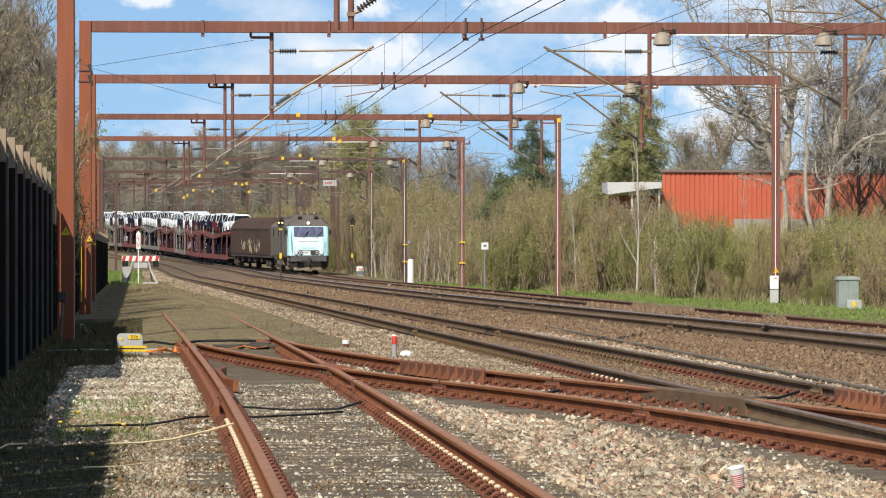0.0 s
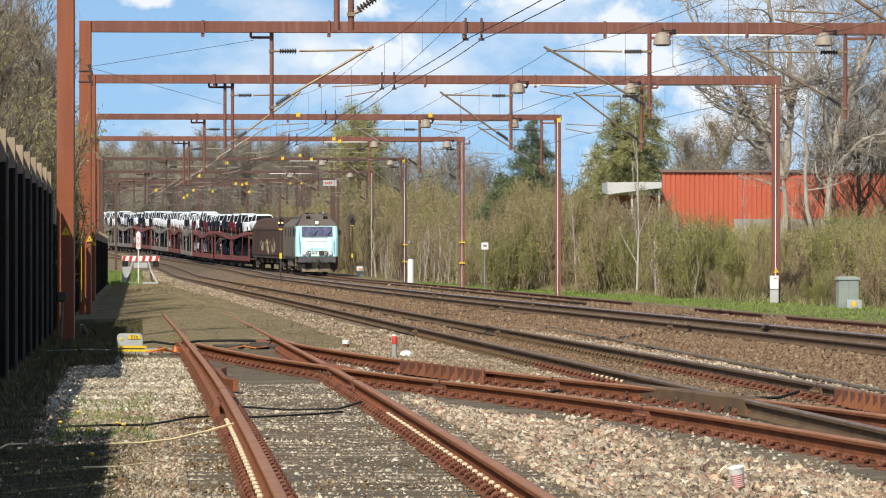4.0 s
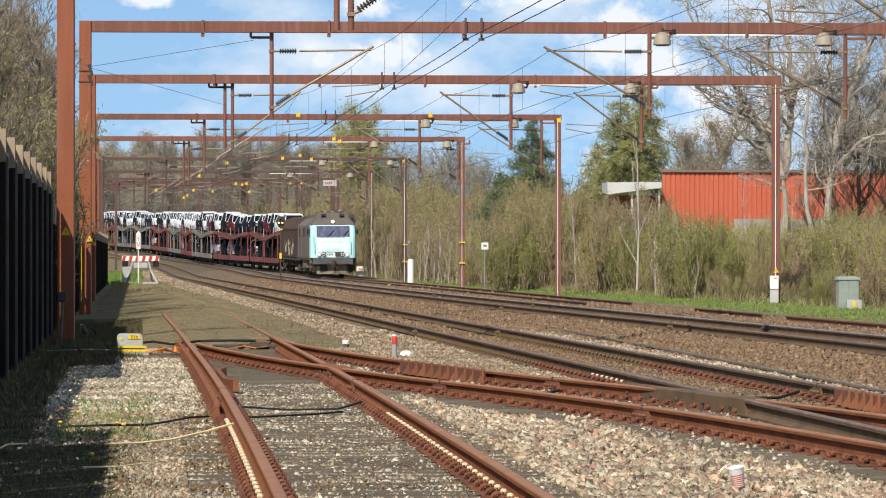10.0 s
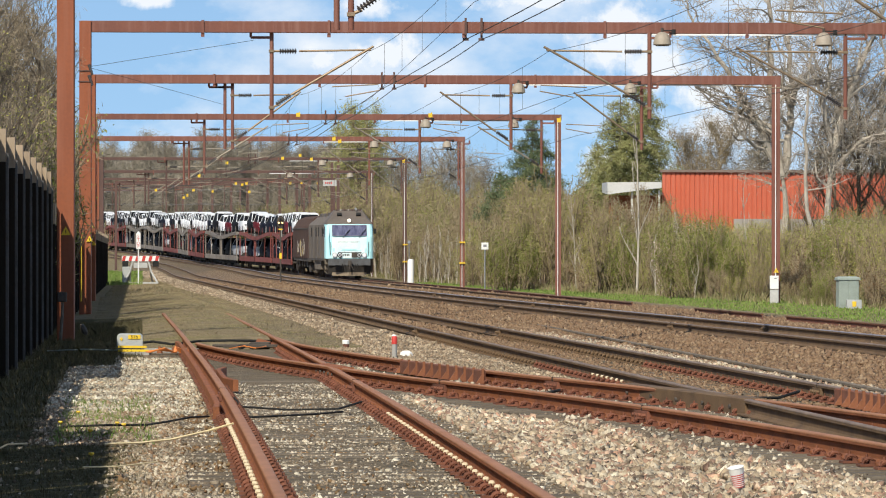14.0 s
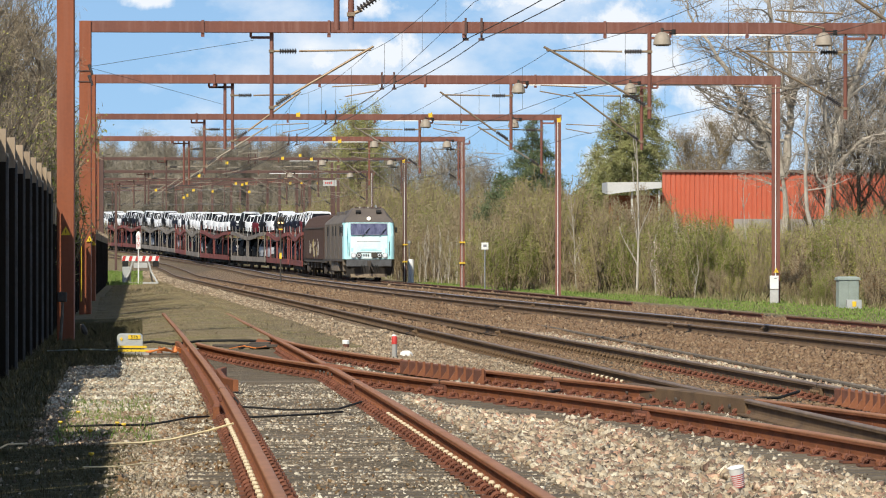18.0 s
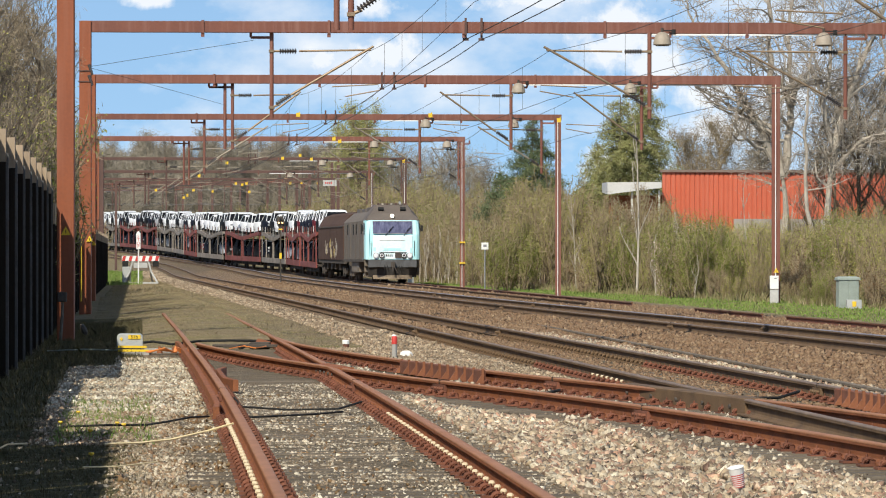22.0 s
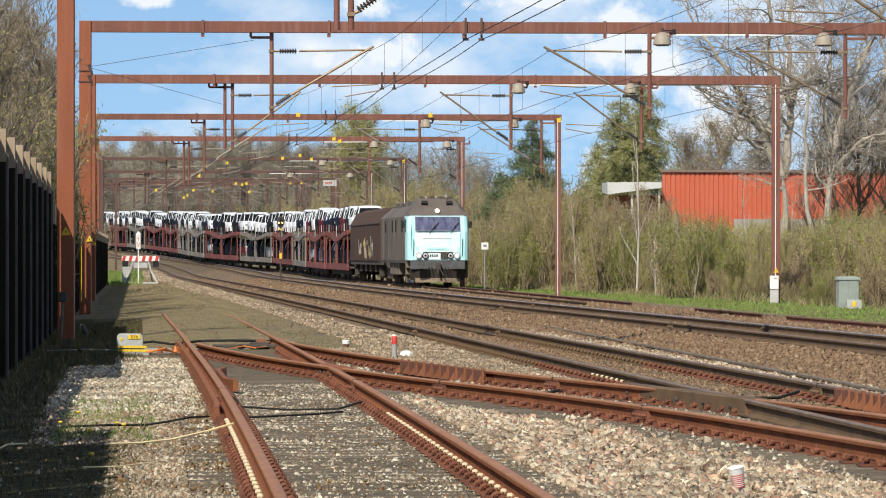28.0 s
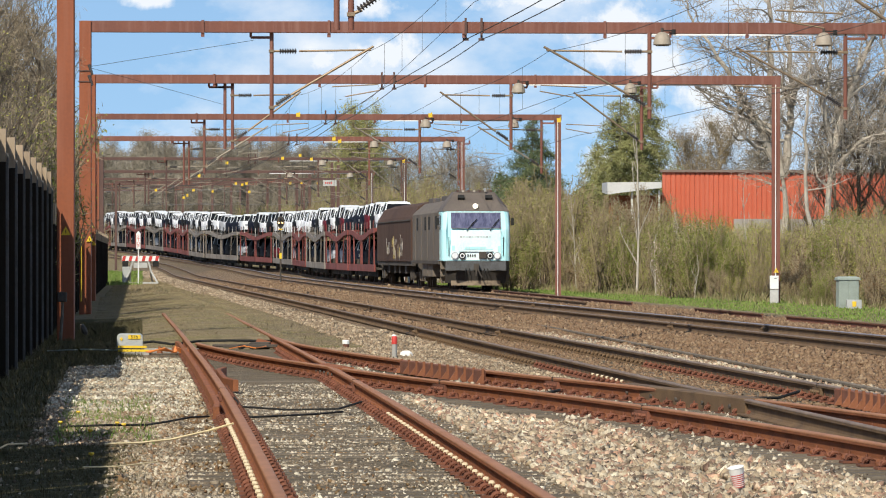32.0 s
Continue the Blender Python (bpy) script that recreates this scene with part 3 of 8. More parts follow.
# ---------------------------------------------------------------- ground
def ground_material():
    m = bpy.data.materials.new("gravel_soil_and_turf")
    m.use_nodes = True
    n, l = m.node_tree.nodes, m.node_tree.links
    b = n["Principled BSDF"]
    b.inputs["Roughness"].default_value = 0.95
    b.inputs["Specular IOR Level"].default_value = 0.15
    co = n.new("ShaderNodeTexCoord")

    def tex(scale, detail=5):
        t = n.new("ShaderNodeTexNoise")
        t.inputs["Scale"].default_value, t.inputs["Detail"].default_value = scale, detail
        l.new(co.outputs["Object"], t.inputs["Vector"])
        return t.outputs["Fac"]

    def ramp(fac, stops):
        r = n.new("ShaderNodeValToRGB")
        els = r.color_ramp.elements
        while len(els) < len(stops):
            els.new(0.5)
        for i, (p, c) in enumerate(stops):
            els[i].position, els[i].color = p, (*c, 1)
        l.new(fac, r.inputs["Fac"])
        return r.outputs["Color"]

    def blend(f, a, c):
        x = n.new("ShaderNodeMix")
        x.data_type = "RGBA"
        l.new(f, x.inputs["Factor"])
        l.new(a, x.inputs["A"])
        l.new(c, x.inputs["B"])
        return x.outputs["Result"]

    def mask(name, soft=0.25):
        a = n.new("ShaderNodeAttribute")
        a.attribute_name = name
        s = n.new("ShaderNodeMath")
        s.operation = "MULTIPLY_ADD"
        l.new(tex(1.4, 6), s.inputs[0])
        s.inputs[1].default_value = 1.2
        l.new(a.outputs["Fac"], s.inputs[2])
        r = n.new("ShaderNodeMapRange")
        r.inputs["From Min"].default_value, r.inputs["From Max"].default_value = 1.1 - soft, 1.1 + soft
        l.new(s.outputs[0], r.inputs["Value"])
        return r.outputs["Result"]

    vor = n.new("ShaderNodeTexVoronoi")
    vor.inputs["Scale"].default_value = 24.0
    l.new(co.outputs["Object"], vor.inputs["Vector"])
    sep = n.new("ShaderNodeSeparateColor")
    l.new(vor.outputs["Color"], sep.inputs["Color"])
    # Darkened ramp: shade in the gaps between loose stones put into colour.
    pale = ramp(sep.outputs[0], [(0.0, (0.12, 0.09, 0.06)), (0.4, (0.20, 0.15, 0.10)), (0.75, (0.27, 0.21, 0.14)), (1.0, (0.17, 0.12, 0.08))])
    rust = ramp(sep.outputs[1], [(0.0, (0.10, 0.066, 0.04)), (0.45, (0.18, 0.122, 0.075)), (0.8, (0.24, 0.172, 0.11)), (1.0, (0.34, 0.26, 0.175))])
    soil = ramp(tex(9, 8), [(0.3, (0.075, 0.06, 0.042)), (0.55, (0.14, 0.115, 0.08)), (0.75, (0.24, 0.20, 0.15))])
    turf = ramp(tex(3.5, 9), [(0.25, (0.115, 0.092, 0.054)), (0.5, (0.215, 0.172, 0.102)), (0.75, (0.33, 0.265, 0.17))])
    col = blend(mask("rust"), pale, rust)
    col = blend(mask("soil"), col, soil)
    green = ramp(tex(2.5, 7), [(0.3, (0.12, 0.11, 0.042)), (0.6, (0.195, 0.175, 0.072)), (0.8, (0.26, 0.225, 0.115))])
    patch = n.new("ShaderNodeMapRange")
    patch.inputs["From Min"].default_value, patch.inputs["From Max"].default_value = 0.48, 0.64
    l.new(tex(0.35, 4), patch.inputs["Value"])
    turf = blend(patch.outputs["Result"], turf, green)
    col = blend(mask("turf"), col, turf)
    # Dark moss ramp with the barrier's shade put into its colour.
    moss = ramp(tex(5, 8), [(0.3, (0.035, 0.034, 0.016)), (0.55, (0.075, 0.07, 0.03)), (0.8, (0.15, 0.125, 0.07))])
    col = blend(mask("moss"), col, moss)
    l.new(col, b.inputs["Base Color"])
    bp = n.new("ShaderNodeBump")
    bp.inputs["Strength"].default_value, bp.inputs["Distance"].default_value = 0.8, 0.04
    l.new(vor.outputs["Distance"], bp.inputs["Height"])
    bp.invert = True
    l.new(bp.outputs["Normal"], b.inputs["Normal"])
    return m


def steps(*spans):
    out = []
    for a, b, s in spans:
        out += list(np.arange(a, b - 1e-6, s))
    return np.array(out + [spans[-1][1]])


def build_ground():
    xs = steps((-2600, -600, 400), (-600, -120, 60), (-120, -60, 10), (-60, -18, 1.0), (-18, 18, 0.3), (18, 40, 2), (40, 120, 10), (120, 600, 60), (600, 2600, 400))
    ys = steps((-600, -60, 60), (-60, 20, 8), (20, 110, 0.5), (110, 300, 1.2), (300, 700, 4), (700, 1000, 25), (1000, 3400, 200))
    rows, turf, soil, rust, moss = [], [], [], [], []
    for y in ys:
        a, b, c, e = SIDING(min(y, 290)), MAIN_B(y), MAIN_C(y), MAIN_E(y)
        rows.append(ground_np(xs, np.full(len(xs), float(y))))
        tf, so, ru = np.zeros(len(xs)), np.zeros(len(xs)), np.zeros(len(xs))
        f = FENCE(y)
        tf[xs > e + 2.6] = 1.0
        tf[xs < f + 0.9] = 0.9
        if y > 88:
            tf[(xs < b - 2.9) & (xs > f)] = 1.0
            tf[(xs >= b - 2.9) & (xs < b - 2.2)] = 0.55
        if y > 320:
            tf[xs < b - 3] = 0.8
        so[(xs > a - 1.15) & (xs < a + 1.15)] = 0.62 if y < 90 else 0.2
        if y < 85:
            so[(xs > a + 1.0) & (xs < a + 1.9)] = 0.45
        so[(xs > b - 2.8) & (xs < b - 1.2)] = 0.35
        so[(xs < a - 2.2) & (xs > f)] = 0.55
        ru[(xs > b - 1.2) & (xs < b + 1.6)] = 0.55
        if y < 84:
            so[(xs > b - 0.75) & (xs < b + 0.75)] = 0.75
        ru[(xs > b + 3.0)] = 1.0
        ru[(xs > b + 1.6) & (xs <= b + 3.0)] = 0.4
        if y > 120:
            ru[xs > b - 1.6] = np.maximum(ru[xs > b - 1.6], 0.75)
        # Mask follows the barrier's shadow edge, narrower at the sunlit gap.
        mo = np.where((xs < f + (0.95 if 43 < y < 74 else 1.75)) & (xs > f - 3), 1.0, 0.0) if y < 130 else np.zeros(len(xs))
        turf.append(tf), soil.append(so), rust.append(ru), moss.append(mo)
    z = np.array(rows)
    gx, gy = np.meshgrid(xs, ys)
    verts = np.stack([gx.ravel(), gy.ravel(), z.ravel()], 1)
    nx, ny = len(xs), len(ys)
    i = (np.arange(ny - 1)[:, None] * nx + np.arange(nx - 1)[None, :]).ravel()
    me = np_mesh("ground", verts, np.stack([i, i + 1, i + nx + 1, i + nx], 1), ground_material())
    me.polygons.foreach_set("use_smooth", [True] * len(me.polygons))
    for name, data in (("turf", turf), ("soil", soil), ("rust", rust), ("moss", moss)):
        at = me.attributes.new(name, "FLOAT", "POINT")
        at.data.foreach_set("value", np.array(data).astype(np.float32).ravel())
    return tagged(new("ground", me), "stony railway yard with ballast, bare soil and dry turf", "ground", kind="structure")


build_ground()


# ---------------------------------------------------------------- rails
WEB = [(-0.07, 0), (-0.07, 0.014), (-0.02, 0.028), (-0.009, 0.045), (-0.008, 0.116), (-0.037, 0.124), (-0.037, 0.146), (0.037, 0.146), (0.037, 0.124), (0.008, 0.116), (0.009, 0.045), (0.02, 0.028), (0.07, 0.014), (0.07, 0)]
HEAD = [(-0.038, 0.143), (-0.0385, 0.150), (-0.034, 0.1565), (-0.022, 0.1605), (0, 0.162), (0.022, 0.1605), (0.034, 0.1565), (0.0385, 0.150), (0.038, 0.143)]


def rail_points(line, z0, side, ds, z_up=0.0):
    return [(along(line, z0, d, side, z_up), (line(d + 0.5) - line(d - 0.5))) for d in ds]


def rail(parent, line, z0, side, ds, web, head, name="rail", label="", z_up=0.0):
    """One rail: foot and web, with its running head as a part."""
    pts = rail_points(line, z0, side, ds, z_up)

    def sweep(profile):
        rings = []
        for p, s in pts:
            k = math.hypot(1, s)
            rings.append([(p.x + u / k, p.y - u * s / k, p.z - 0.16 + w) for u, w in profile])
        return Geo().loft(rings)
    r = part(name, sweep(WEB), web, parent, label)
    part("rail_head", sweep(HEAD), head, r, smooth=True)
    return r


def spans(a, b, near=1.5, far=6.0):
    out, d = [], a
    while d < b:
        out.append(d)
        d += near if d < 120 else far
    return out + [b]


HALF = 0.7525
track_siding = thing("railway_track", "rusty disused siding track on old timber sleepers", "railway track", kind="structure")
rail(track_siding, SIDING, Z_A, -HALF, spans(-30, 128), RUST_STEEL, RUST_HEAD, label="rusty siding rail")
rail(track_siding, SIDING, Z_A, HALF, spans(-30, 128), RUST_STEEL, RUST_HEAD, label="rusty siding rail")
track_cross = thing("railway_track", "rusty crossover track linking the siding and the main line", "railway track", kind="structure")
rail(track_cross, CROSS, Z_A, -HALF, spans(30, 84), RUST_STEEL, RUST_HEAD)
rail(track_cross, CROSS, Z_A, HALF, spans(33, 90), RUST_STEEL, RUST_HEAD)
track_b = thing("railway_track", "main line track with brown rails in stony ballast", "railway track", kind="structure")
rail(track_b, MAIN_B, Z_B, -HALF, spans(-30, 700), BROWN_RAIL, WORN_HEAD)
rail(track_b, MAIN_B, Z_B, HALF, spans(-30, 700), BROWN_RAIL, WORN_HEAD)
track_c = thing("railway_track", "main line track with dark worn rails in brown ballast", "railway track", kind="structure")
rail(track_c, MAIN_C, Z_C, -HALF, spans(-30, 700), BROWN_RAIL, WORN_HEAD)
rail(track_c, MAIN_C, Z_C, HALF, spans(-30, 700), BROWN_RAIL, SHINY_HEAD)
track_e = thing("railway_track", "loop track half sunk in brown soil, used by the freight train", "railway track", kind="structure")
rail(track_e, MAIN_E, Z_E, -HALF, spans(176, 950), BROWN_RAIL, BROWN_RAIL)
rail(track_e, MAIN_E, Z_E, HALF, spans(60, 136), RUST_CLIP, BROWN_RAIL)
rail(track_e, MAIN_E, Z_E, HALF, spans(141, 157), RUST_CLIP, BROWN_RAIL)
rail(track_e, MAIN_E, Z_E, HALF, spans(176, 950), RUST_CLIP, BROWN_RAIL)


# ---------------------------------------------------------------- catenary portals
def portal(d, xl, xr, z, beam, post, skew=0.0, strip=True, paint=RED_IRON):
    """A portal frame: two posts and a beam across all tracks. skew: how much farther the right end stands."""
    t = thing("catenary_portal", "oxide-red steel catenary portal frame spanning the tracks", "catenary portal", group="portals over the line")
    yl, yr = d, d + skew
    gl = ground_z(xl, yl)
    part("post", Geo().box((xl, yl, (gl - 0.1 + z) / 2), (post, post, z - gl + 0.1)), paint, t, bevel=0.012)
    gr = ground_z(xr, yr)
    rp = part("post", Geo().box((xr, yr, (gr - 0.1 + z) / 2), (post * 0.9, post * 0.9, z - gr + 0.1)), RED_BEAM if paint == RED_IRON else paint, t, bevel=0.012)
    part("beam", Geo().bar((xl - post / 2, yl, z - beam / 2), (xr + post / 2, yr, z - beam / 2), post * 0.8, beam), RED_BEAM if paint == RED_IRON else paint, t, bevel=0.012)
    if strip:
        part("conduit", Geo().bar((xr - 0.02, yr - post * 0.5 - 0.03, gr), (xr - 0.02, yr - post * 0.5 - 0.03, z - beam), 0.028), WHITE, rp, "white cable conduit")
        part("conduit", Geo().bar((xl + (xr - xl) * 0.62, yl + skew * 0.62 - post * 0.45, z - beam - 0.03), (xr - (xr - xl) * 0.08, yr - post * 0.45, z - beam - 0.02), 0.042), WHITE, t, "white cable conduit")
    k = int((xr - xl) / 3.4)
    for i in range(1, k):
        f = i / k + 0.02 * math.sin(i * 7.0 + d)
        x = xl + (xr - xl) * f
        part("clamp", Geo().box((x, yl + skew * f, z - beam / 2), (0.07, post * 0.8 + 0.05, beam + 0.05)).box((x, yl + skew * f - post * 0.3, z - beam - 0.07), (0.09, 0.06, 0.10)), RED_BEAM, t)
    return t


PORTALS = [(97.0, -6.81, 17.5, 7.45), (141.5, -9.42, 14.7, 7.54), (184.0, -12.05, 11.5, 7.56), (227.0, -14.75, 4.90, 7.36), (276.0, -17.8, 1.0, 7.50), (335.0, -21.3, -2.40, 7.50), (386.0, -24.6, -5.12, 7.5), (430.0, -28.2, -8.75, 7.6), (450.0, -27.4, -11.7, 7.62), (515.0, -36, -19.5, 8.3), (560.0, -43, -25.5, 8.6), (610.0, -50, -31.5, 8.9)]
# Far portals: darker red, with some of their cloud shade in the colour.
for i, (d, xl, xr, z) in enumerate(PORTALS):
    portal(d, xl, xr, z, 0.30 if i < 3 else (0.25 if i < 5 else 0.19), 0.31 if i < 3 else (0.27 if i < 6 else 0.2), skew=(1.6 if i else 0.0), strip=i < 7, paint=RED_IRON if i < 5 else RED_DARK)
# ---------------------------------------------------------------- overhead line: drop tubes, brackets, wires, lamps
def bracket(parent, x, y, z, way, reach, double=False, low=2.26):
    tube_mat = BRONZE if y < 220 else BRONZE_PALE
    """A drop tube under a beam with a bracket that reaches to the wire. way: +1 reaches to the right. z: underside of the beam."""
    for k in ((0, 0.26) if double else (0,)):
        xx = x - way * k
        part("drop_tube", Geo().tube((xx, y, z + 0.02), (xx, y, z - low), 0.055, n=10), RED_BEAM if y < 300 else RED_DARK, parent, "red hanging tube", smooth=True)
        part("hanger", Geo().bar((xx, y, z - 0.12), (xx - way * 0.55, y, z - 0.12), 0.07).box((xx - way * 0.55, y, z - 0.03), (0.06, 0.3, 0.18)), RED_BEAM, parent)
    zt, zb = z - (0.48 if y < 160 else 0.40), z - low + 0.28
    tip = Vector((x + way * reach, y, zt + 0.06))
    arm = part("top_tube", Geo().tube((x + way * 0.72, y, zt), (x + way * (reach + 0.05), y, zt + 0.03), 0.026), tube_mat, parent, "bronze bracket tube")
    part("bracket_tube", Geo().tube((x + way * 0.52, y, zb + 0.34), tip + Vector((way * 0.12, 0, 0.07)), 0.032), tube_mat, parent, "bronze bracket tube")
    for a, b in (((x + way * 0.20, y, zt), (x + way * 0.66, y, zt)), ((x + way * 0.12, y, zb + 0.08), (x + way * 0.50, y, zb + 0.33))):
        a, b = Vector(a), Vector(b)
        prof = [(0, 0.035)]
        for q in range(7):
            prof += [((q + 0.2) / 7, 0.036), ((q + 0.4) / 7, 0.078), ((q + 0.7) / 7, 0.062), ((q + 0.8) / 7, 0.036)]
        part("insulator", Geo().lathe(a, b, prof + [(1, 0.035)]), INSUL, parent, "dark ribbed insulator")
    for z2, dz in ((zt, 0.0), (zb, 0.08)):
        part("clamp", Geo().box((x, y, z2), (0.15, 0.16, 0.07)), BRONZE, parent)
        part("fitting", Geo().tube((x, y, z2), (x + way * 0.2, y, z2 + dz), 0.03), BRONZE, parent)
    # registration arm
    mid = Vector((x + way * reach * 0.62, y, zb + 0.55))
    part("registration_arm", Geo().path([mid, mid + Vector((way * 1.22, 0, 0.06)), mid + Vector((way * 1.24, 0, -0.10)), mid + Vector((way * 0.35, 0, -0.26))], 0.018, 6), tube_mat, parent, "slim registration arm")
    return Vector((tip.x, y, zt)), Vector((tip.x, y, zb + 0.22))


def bell_lamp(x, y, z):
    t = thing("yard_lamp", "beige bell-shaped lamp under a portal beam", "lamp", group="lamps under the beams", m=pose(x, y, z) @ Matrix.Scale(1.12, 4))
    prof = [(0.05, 0.0), (0.10, -0.02), (0.17, -0.09), (0.20, -0.20), (0.215, -0.29), (0.20, -0.31)]
    part("shade", Geo().loft([[(r * math.cos(k * math.pi / 9), r * math.sin(k * math.pi / 9), h) for k in range(18)] for r, h in prof]), LAMP_SHELL, t, smooth=True)
    part("glass", Geo().tube((0, 0, -0.31), (0, 0, -0.33), 0.17, 0.15, 16), GLASS, t)
    part("stem", Geo().tube((0, 0, -0.02), (0, 0, 0.10), 0.035), UNDER, t)
    part("knob", Geo().tube((0.27, 0, -0.06), (0.27, 0, 0.06), 0.05).bar((0, 0, 0.03), (0.27, 0, 0.03), 0.03), BLACK, t)
    return t


SUPPORTS = {"B": [], "C": [], "E": []}
FEED = []
for i, (d, xl, xr, z) in enumerate(PORTALS):
    under = z - (0.30 if i < 3 else (0.25 if i < 5 else 0.19))
    f = lambda x: d + (1.6 if i else 0) * (x - xl) / (xr - xl)
    t = thing("wire_support", "red drop tubes and bronze brackets under a portal beam", "wire support", group="wire supports")
    b, c, e = WIRE_B(d), WIRE_C(d), WIRE_E(d)
    stag = 0.18 if i % 2 else -0.18
    if i < 11:
        SUPPORTS["B"].append(bracket(t, b - 2.28, f(b), under, 1, 2.4 + stag, double=(i % 2 == 0), low=1.72 if i == 0 else 2.25))
        SUPPORTS["C"].append(bracket(t, c + (2.6 if i == 1 else 2.5), f(c), under, -1, 2.5 + stag))
    else:
        SUPPORTS["B"].append((Vector((b, d, under - 0.4)), Vector((b, d, under - 1.7))))
        SUPPORTS["C"].append((Vector((c, d, under - 0.4)), Vector((c, d, under - 1.7))))
    e += {1: 0.5, 2: -0.5}.get(i, 0.0)
    ex = min(e + (2.6 if i == 1 else 2.4), xr - 0.2)
    if i < 11:
        SUPPORTS["E"].append(bracket(t, ex, f(ex) - 0.02, under, -1, ex - e + stag))
    else:
        SUPPORTS["E"].append((Vector((e, d, under - 0.4)), Vector((e, d, under - 1.7))))
    # feeder wire clamps between the two main tracks
    for k in (0, 0.42):
        x = b + 2.85 + k
        part("feeder_clamp", Geo().box((x, f(x), under + 0.17), (0.06, 0.36, 0.46)).tube((x, f(x), under), (x, f(x), under - 0.14), 0.03).box((x, f(x), under - 0.16), (0.16, 0.12, 0.07)), RED_DARK, t)
    FEED.append((Vector((b + 2.85, f(b), under - 0.17)), Vector((b + 3.27, f(b), under - 0.17))))
    if 1 <= i <= 6:
        bell_lamp(c + (2.93 if i == 1 else 2.75), f(c) - 0.22, under + 0.03)
        bell_lamp(e + 2.0 if i < 3 else min(e + 1.2, xr - 0.8), f(e) - 0.22, under + 0.03)


def sag_line(a, b, sag, n=10):
    return [a.lerp(b, k / n) - Vector((0, 0, sag * 4 * (k / n) * (1 - k / n))) for k in range(n + 1)]


for key, line in (("B", WIRE_B), ("C", WIRE_C), ("E", WIRE_E)):
    t = thing("overhead_wire", "thin dark contact wire and carrier wire hung over a track", "overhead wire", group="overhead wires")
    sup = SUPPORTS[key]
    first = (Vector((line(48), 48, 6.75)), Vector((line(48), 48, 5.55)))
    sup = [first] + sup
    for (m0, c0), (m1, c1) in zip(sup, sup[1:]):
        r = 0.007 if m0.y < 200 else 0.011
        car = sag_line(m0, m1, 0.22)
        con = sag_line(c0, c1, 0.03)
        part("carrier_wire", Geo().line(car, r, 4), WIRE if m0.y < 300 else WIRE_PALE, t)
        part("contact_wire", Geo().line(con, r, 4), WIRE if m0.y < 300 else WIRE_PALE, t)
        for k in (2, 4, 6, 8):
            part("dropper", Geo().tube(con[k], car[k], 0.004 if m0.y < 200 else 0.006, n=4), WIRE, t)
    t2 = None
t = thing("feeder_cable", "pair of slack dark feeder cables clamped under the beams", "cable")
pts0 = [(Vector((WIRE_B(60) + 3.1, 60, 8.0)), Vector((WIRE_B(60) + 3.5, 60, 8.0)))] + FEED
for k in (0, 1):
    for a, b in zip(pts0, pts0[1:]):
        part("cable_span", Geo().line(sag_line(a[k], b[k], 0.07 + 0.05 * k), 0.013 if a[k].y < 200 else 0.016, 5), WIRE, t)

# guy wires with egg insulators on the second left post
t = thing("guy_wire", "thin stay wires with small insulators on a red post", "wire")
p = Vector((-9.3, 141.2, 6.32))
part("wire", Geo().tube(p, (-5.0, 142.0, 7.05), 0.006), WIRE, t)
part("wire", Geo().tube(p + Vector((0, 0, -0.02)), (-7.4, 184.0, 6.5), 0.006), WIRE, t)
for dz in (0.0, -0.28):
    part("insulator", Geo().tube(p + Vector((0, -0.16, dz + 0.05)), p + Vector((0.1, -0.2, dz - 0.22)), 0.045, 0.03), INSUL, t)
    part("collar", Geo().box((-9.42, 141.5, p.z + dz - 0.1), (0.36, 0.36, 0.03)), RED_DARK, t)

# yellow marker plates on beams, wires and posts
def marker(x, y, z, w=0.17):
    return single("marker_plate", Geo().box((0, 0, 0), (w, 0.03, w)).box((w * 0.3, -0.02, w * 0.6), (w * 0.25, 0.02, w * 0.3)), YELLOW, "small bright yellow marker plate on the overhead line", "marker", group="yellow markers", m=pose(x, y, z))


for px, py, pz in ((-0.53, 226.7, 7.28), (4.92, 227.9, 7.10), (-5.6, 275.7, 7.35), (-5.3, 275.7, 7.22), (-6.11, 226.6, 7.30), (-10.0, 334.6, 7.42), (-8.9, 334.6, 7.60), (-8.2, 334.6, 7.36), (-2.45, 335.2, 7.24), (-13.46, 334.6, 7.13), (-15.2, 334.6, 6.32), (-14.86, 385.3, 6.53), (-14.4, 385.3, 6.45), (-14.1, 385.3, 6.53), (-13.9, 385.3, 5.93), (-20.6, 385.3, 6.05), (-18.6, 385.3, 5.52), (-18.35, 385.3, 5.68), (-17.9, 385.3, 6.05), (-18.4, 429, 6.49), (-12.2, 429, 7.13), (-11.3, 429, 7.17), (-10.0, 429, 7.13)):
    marker(px, py, pz)
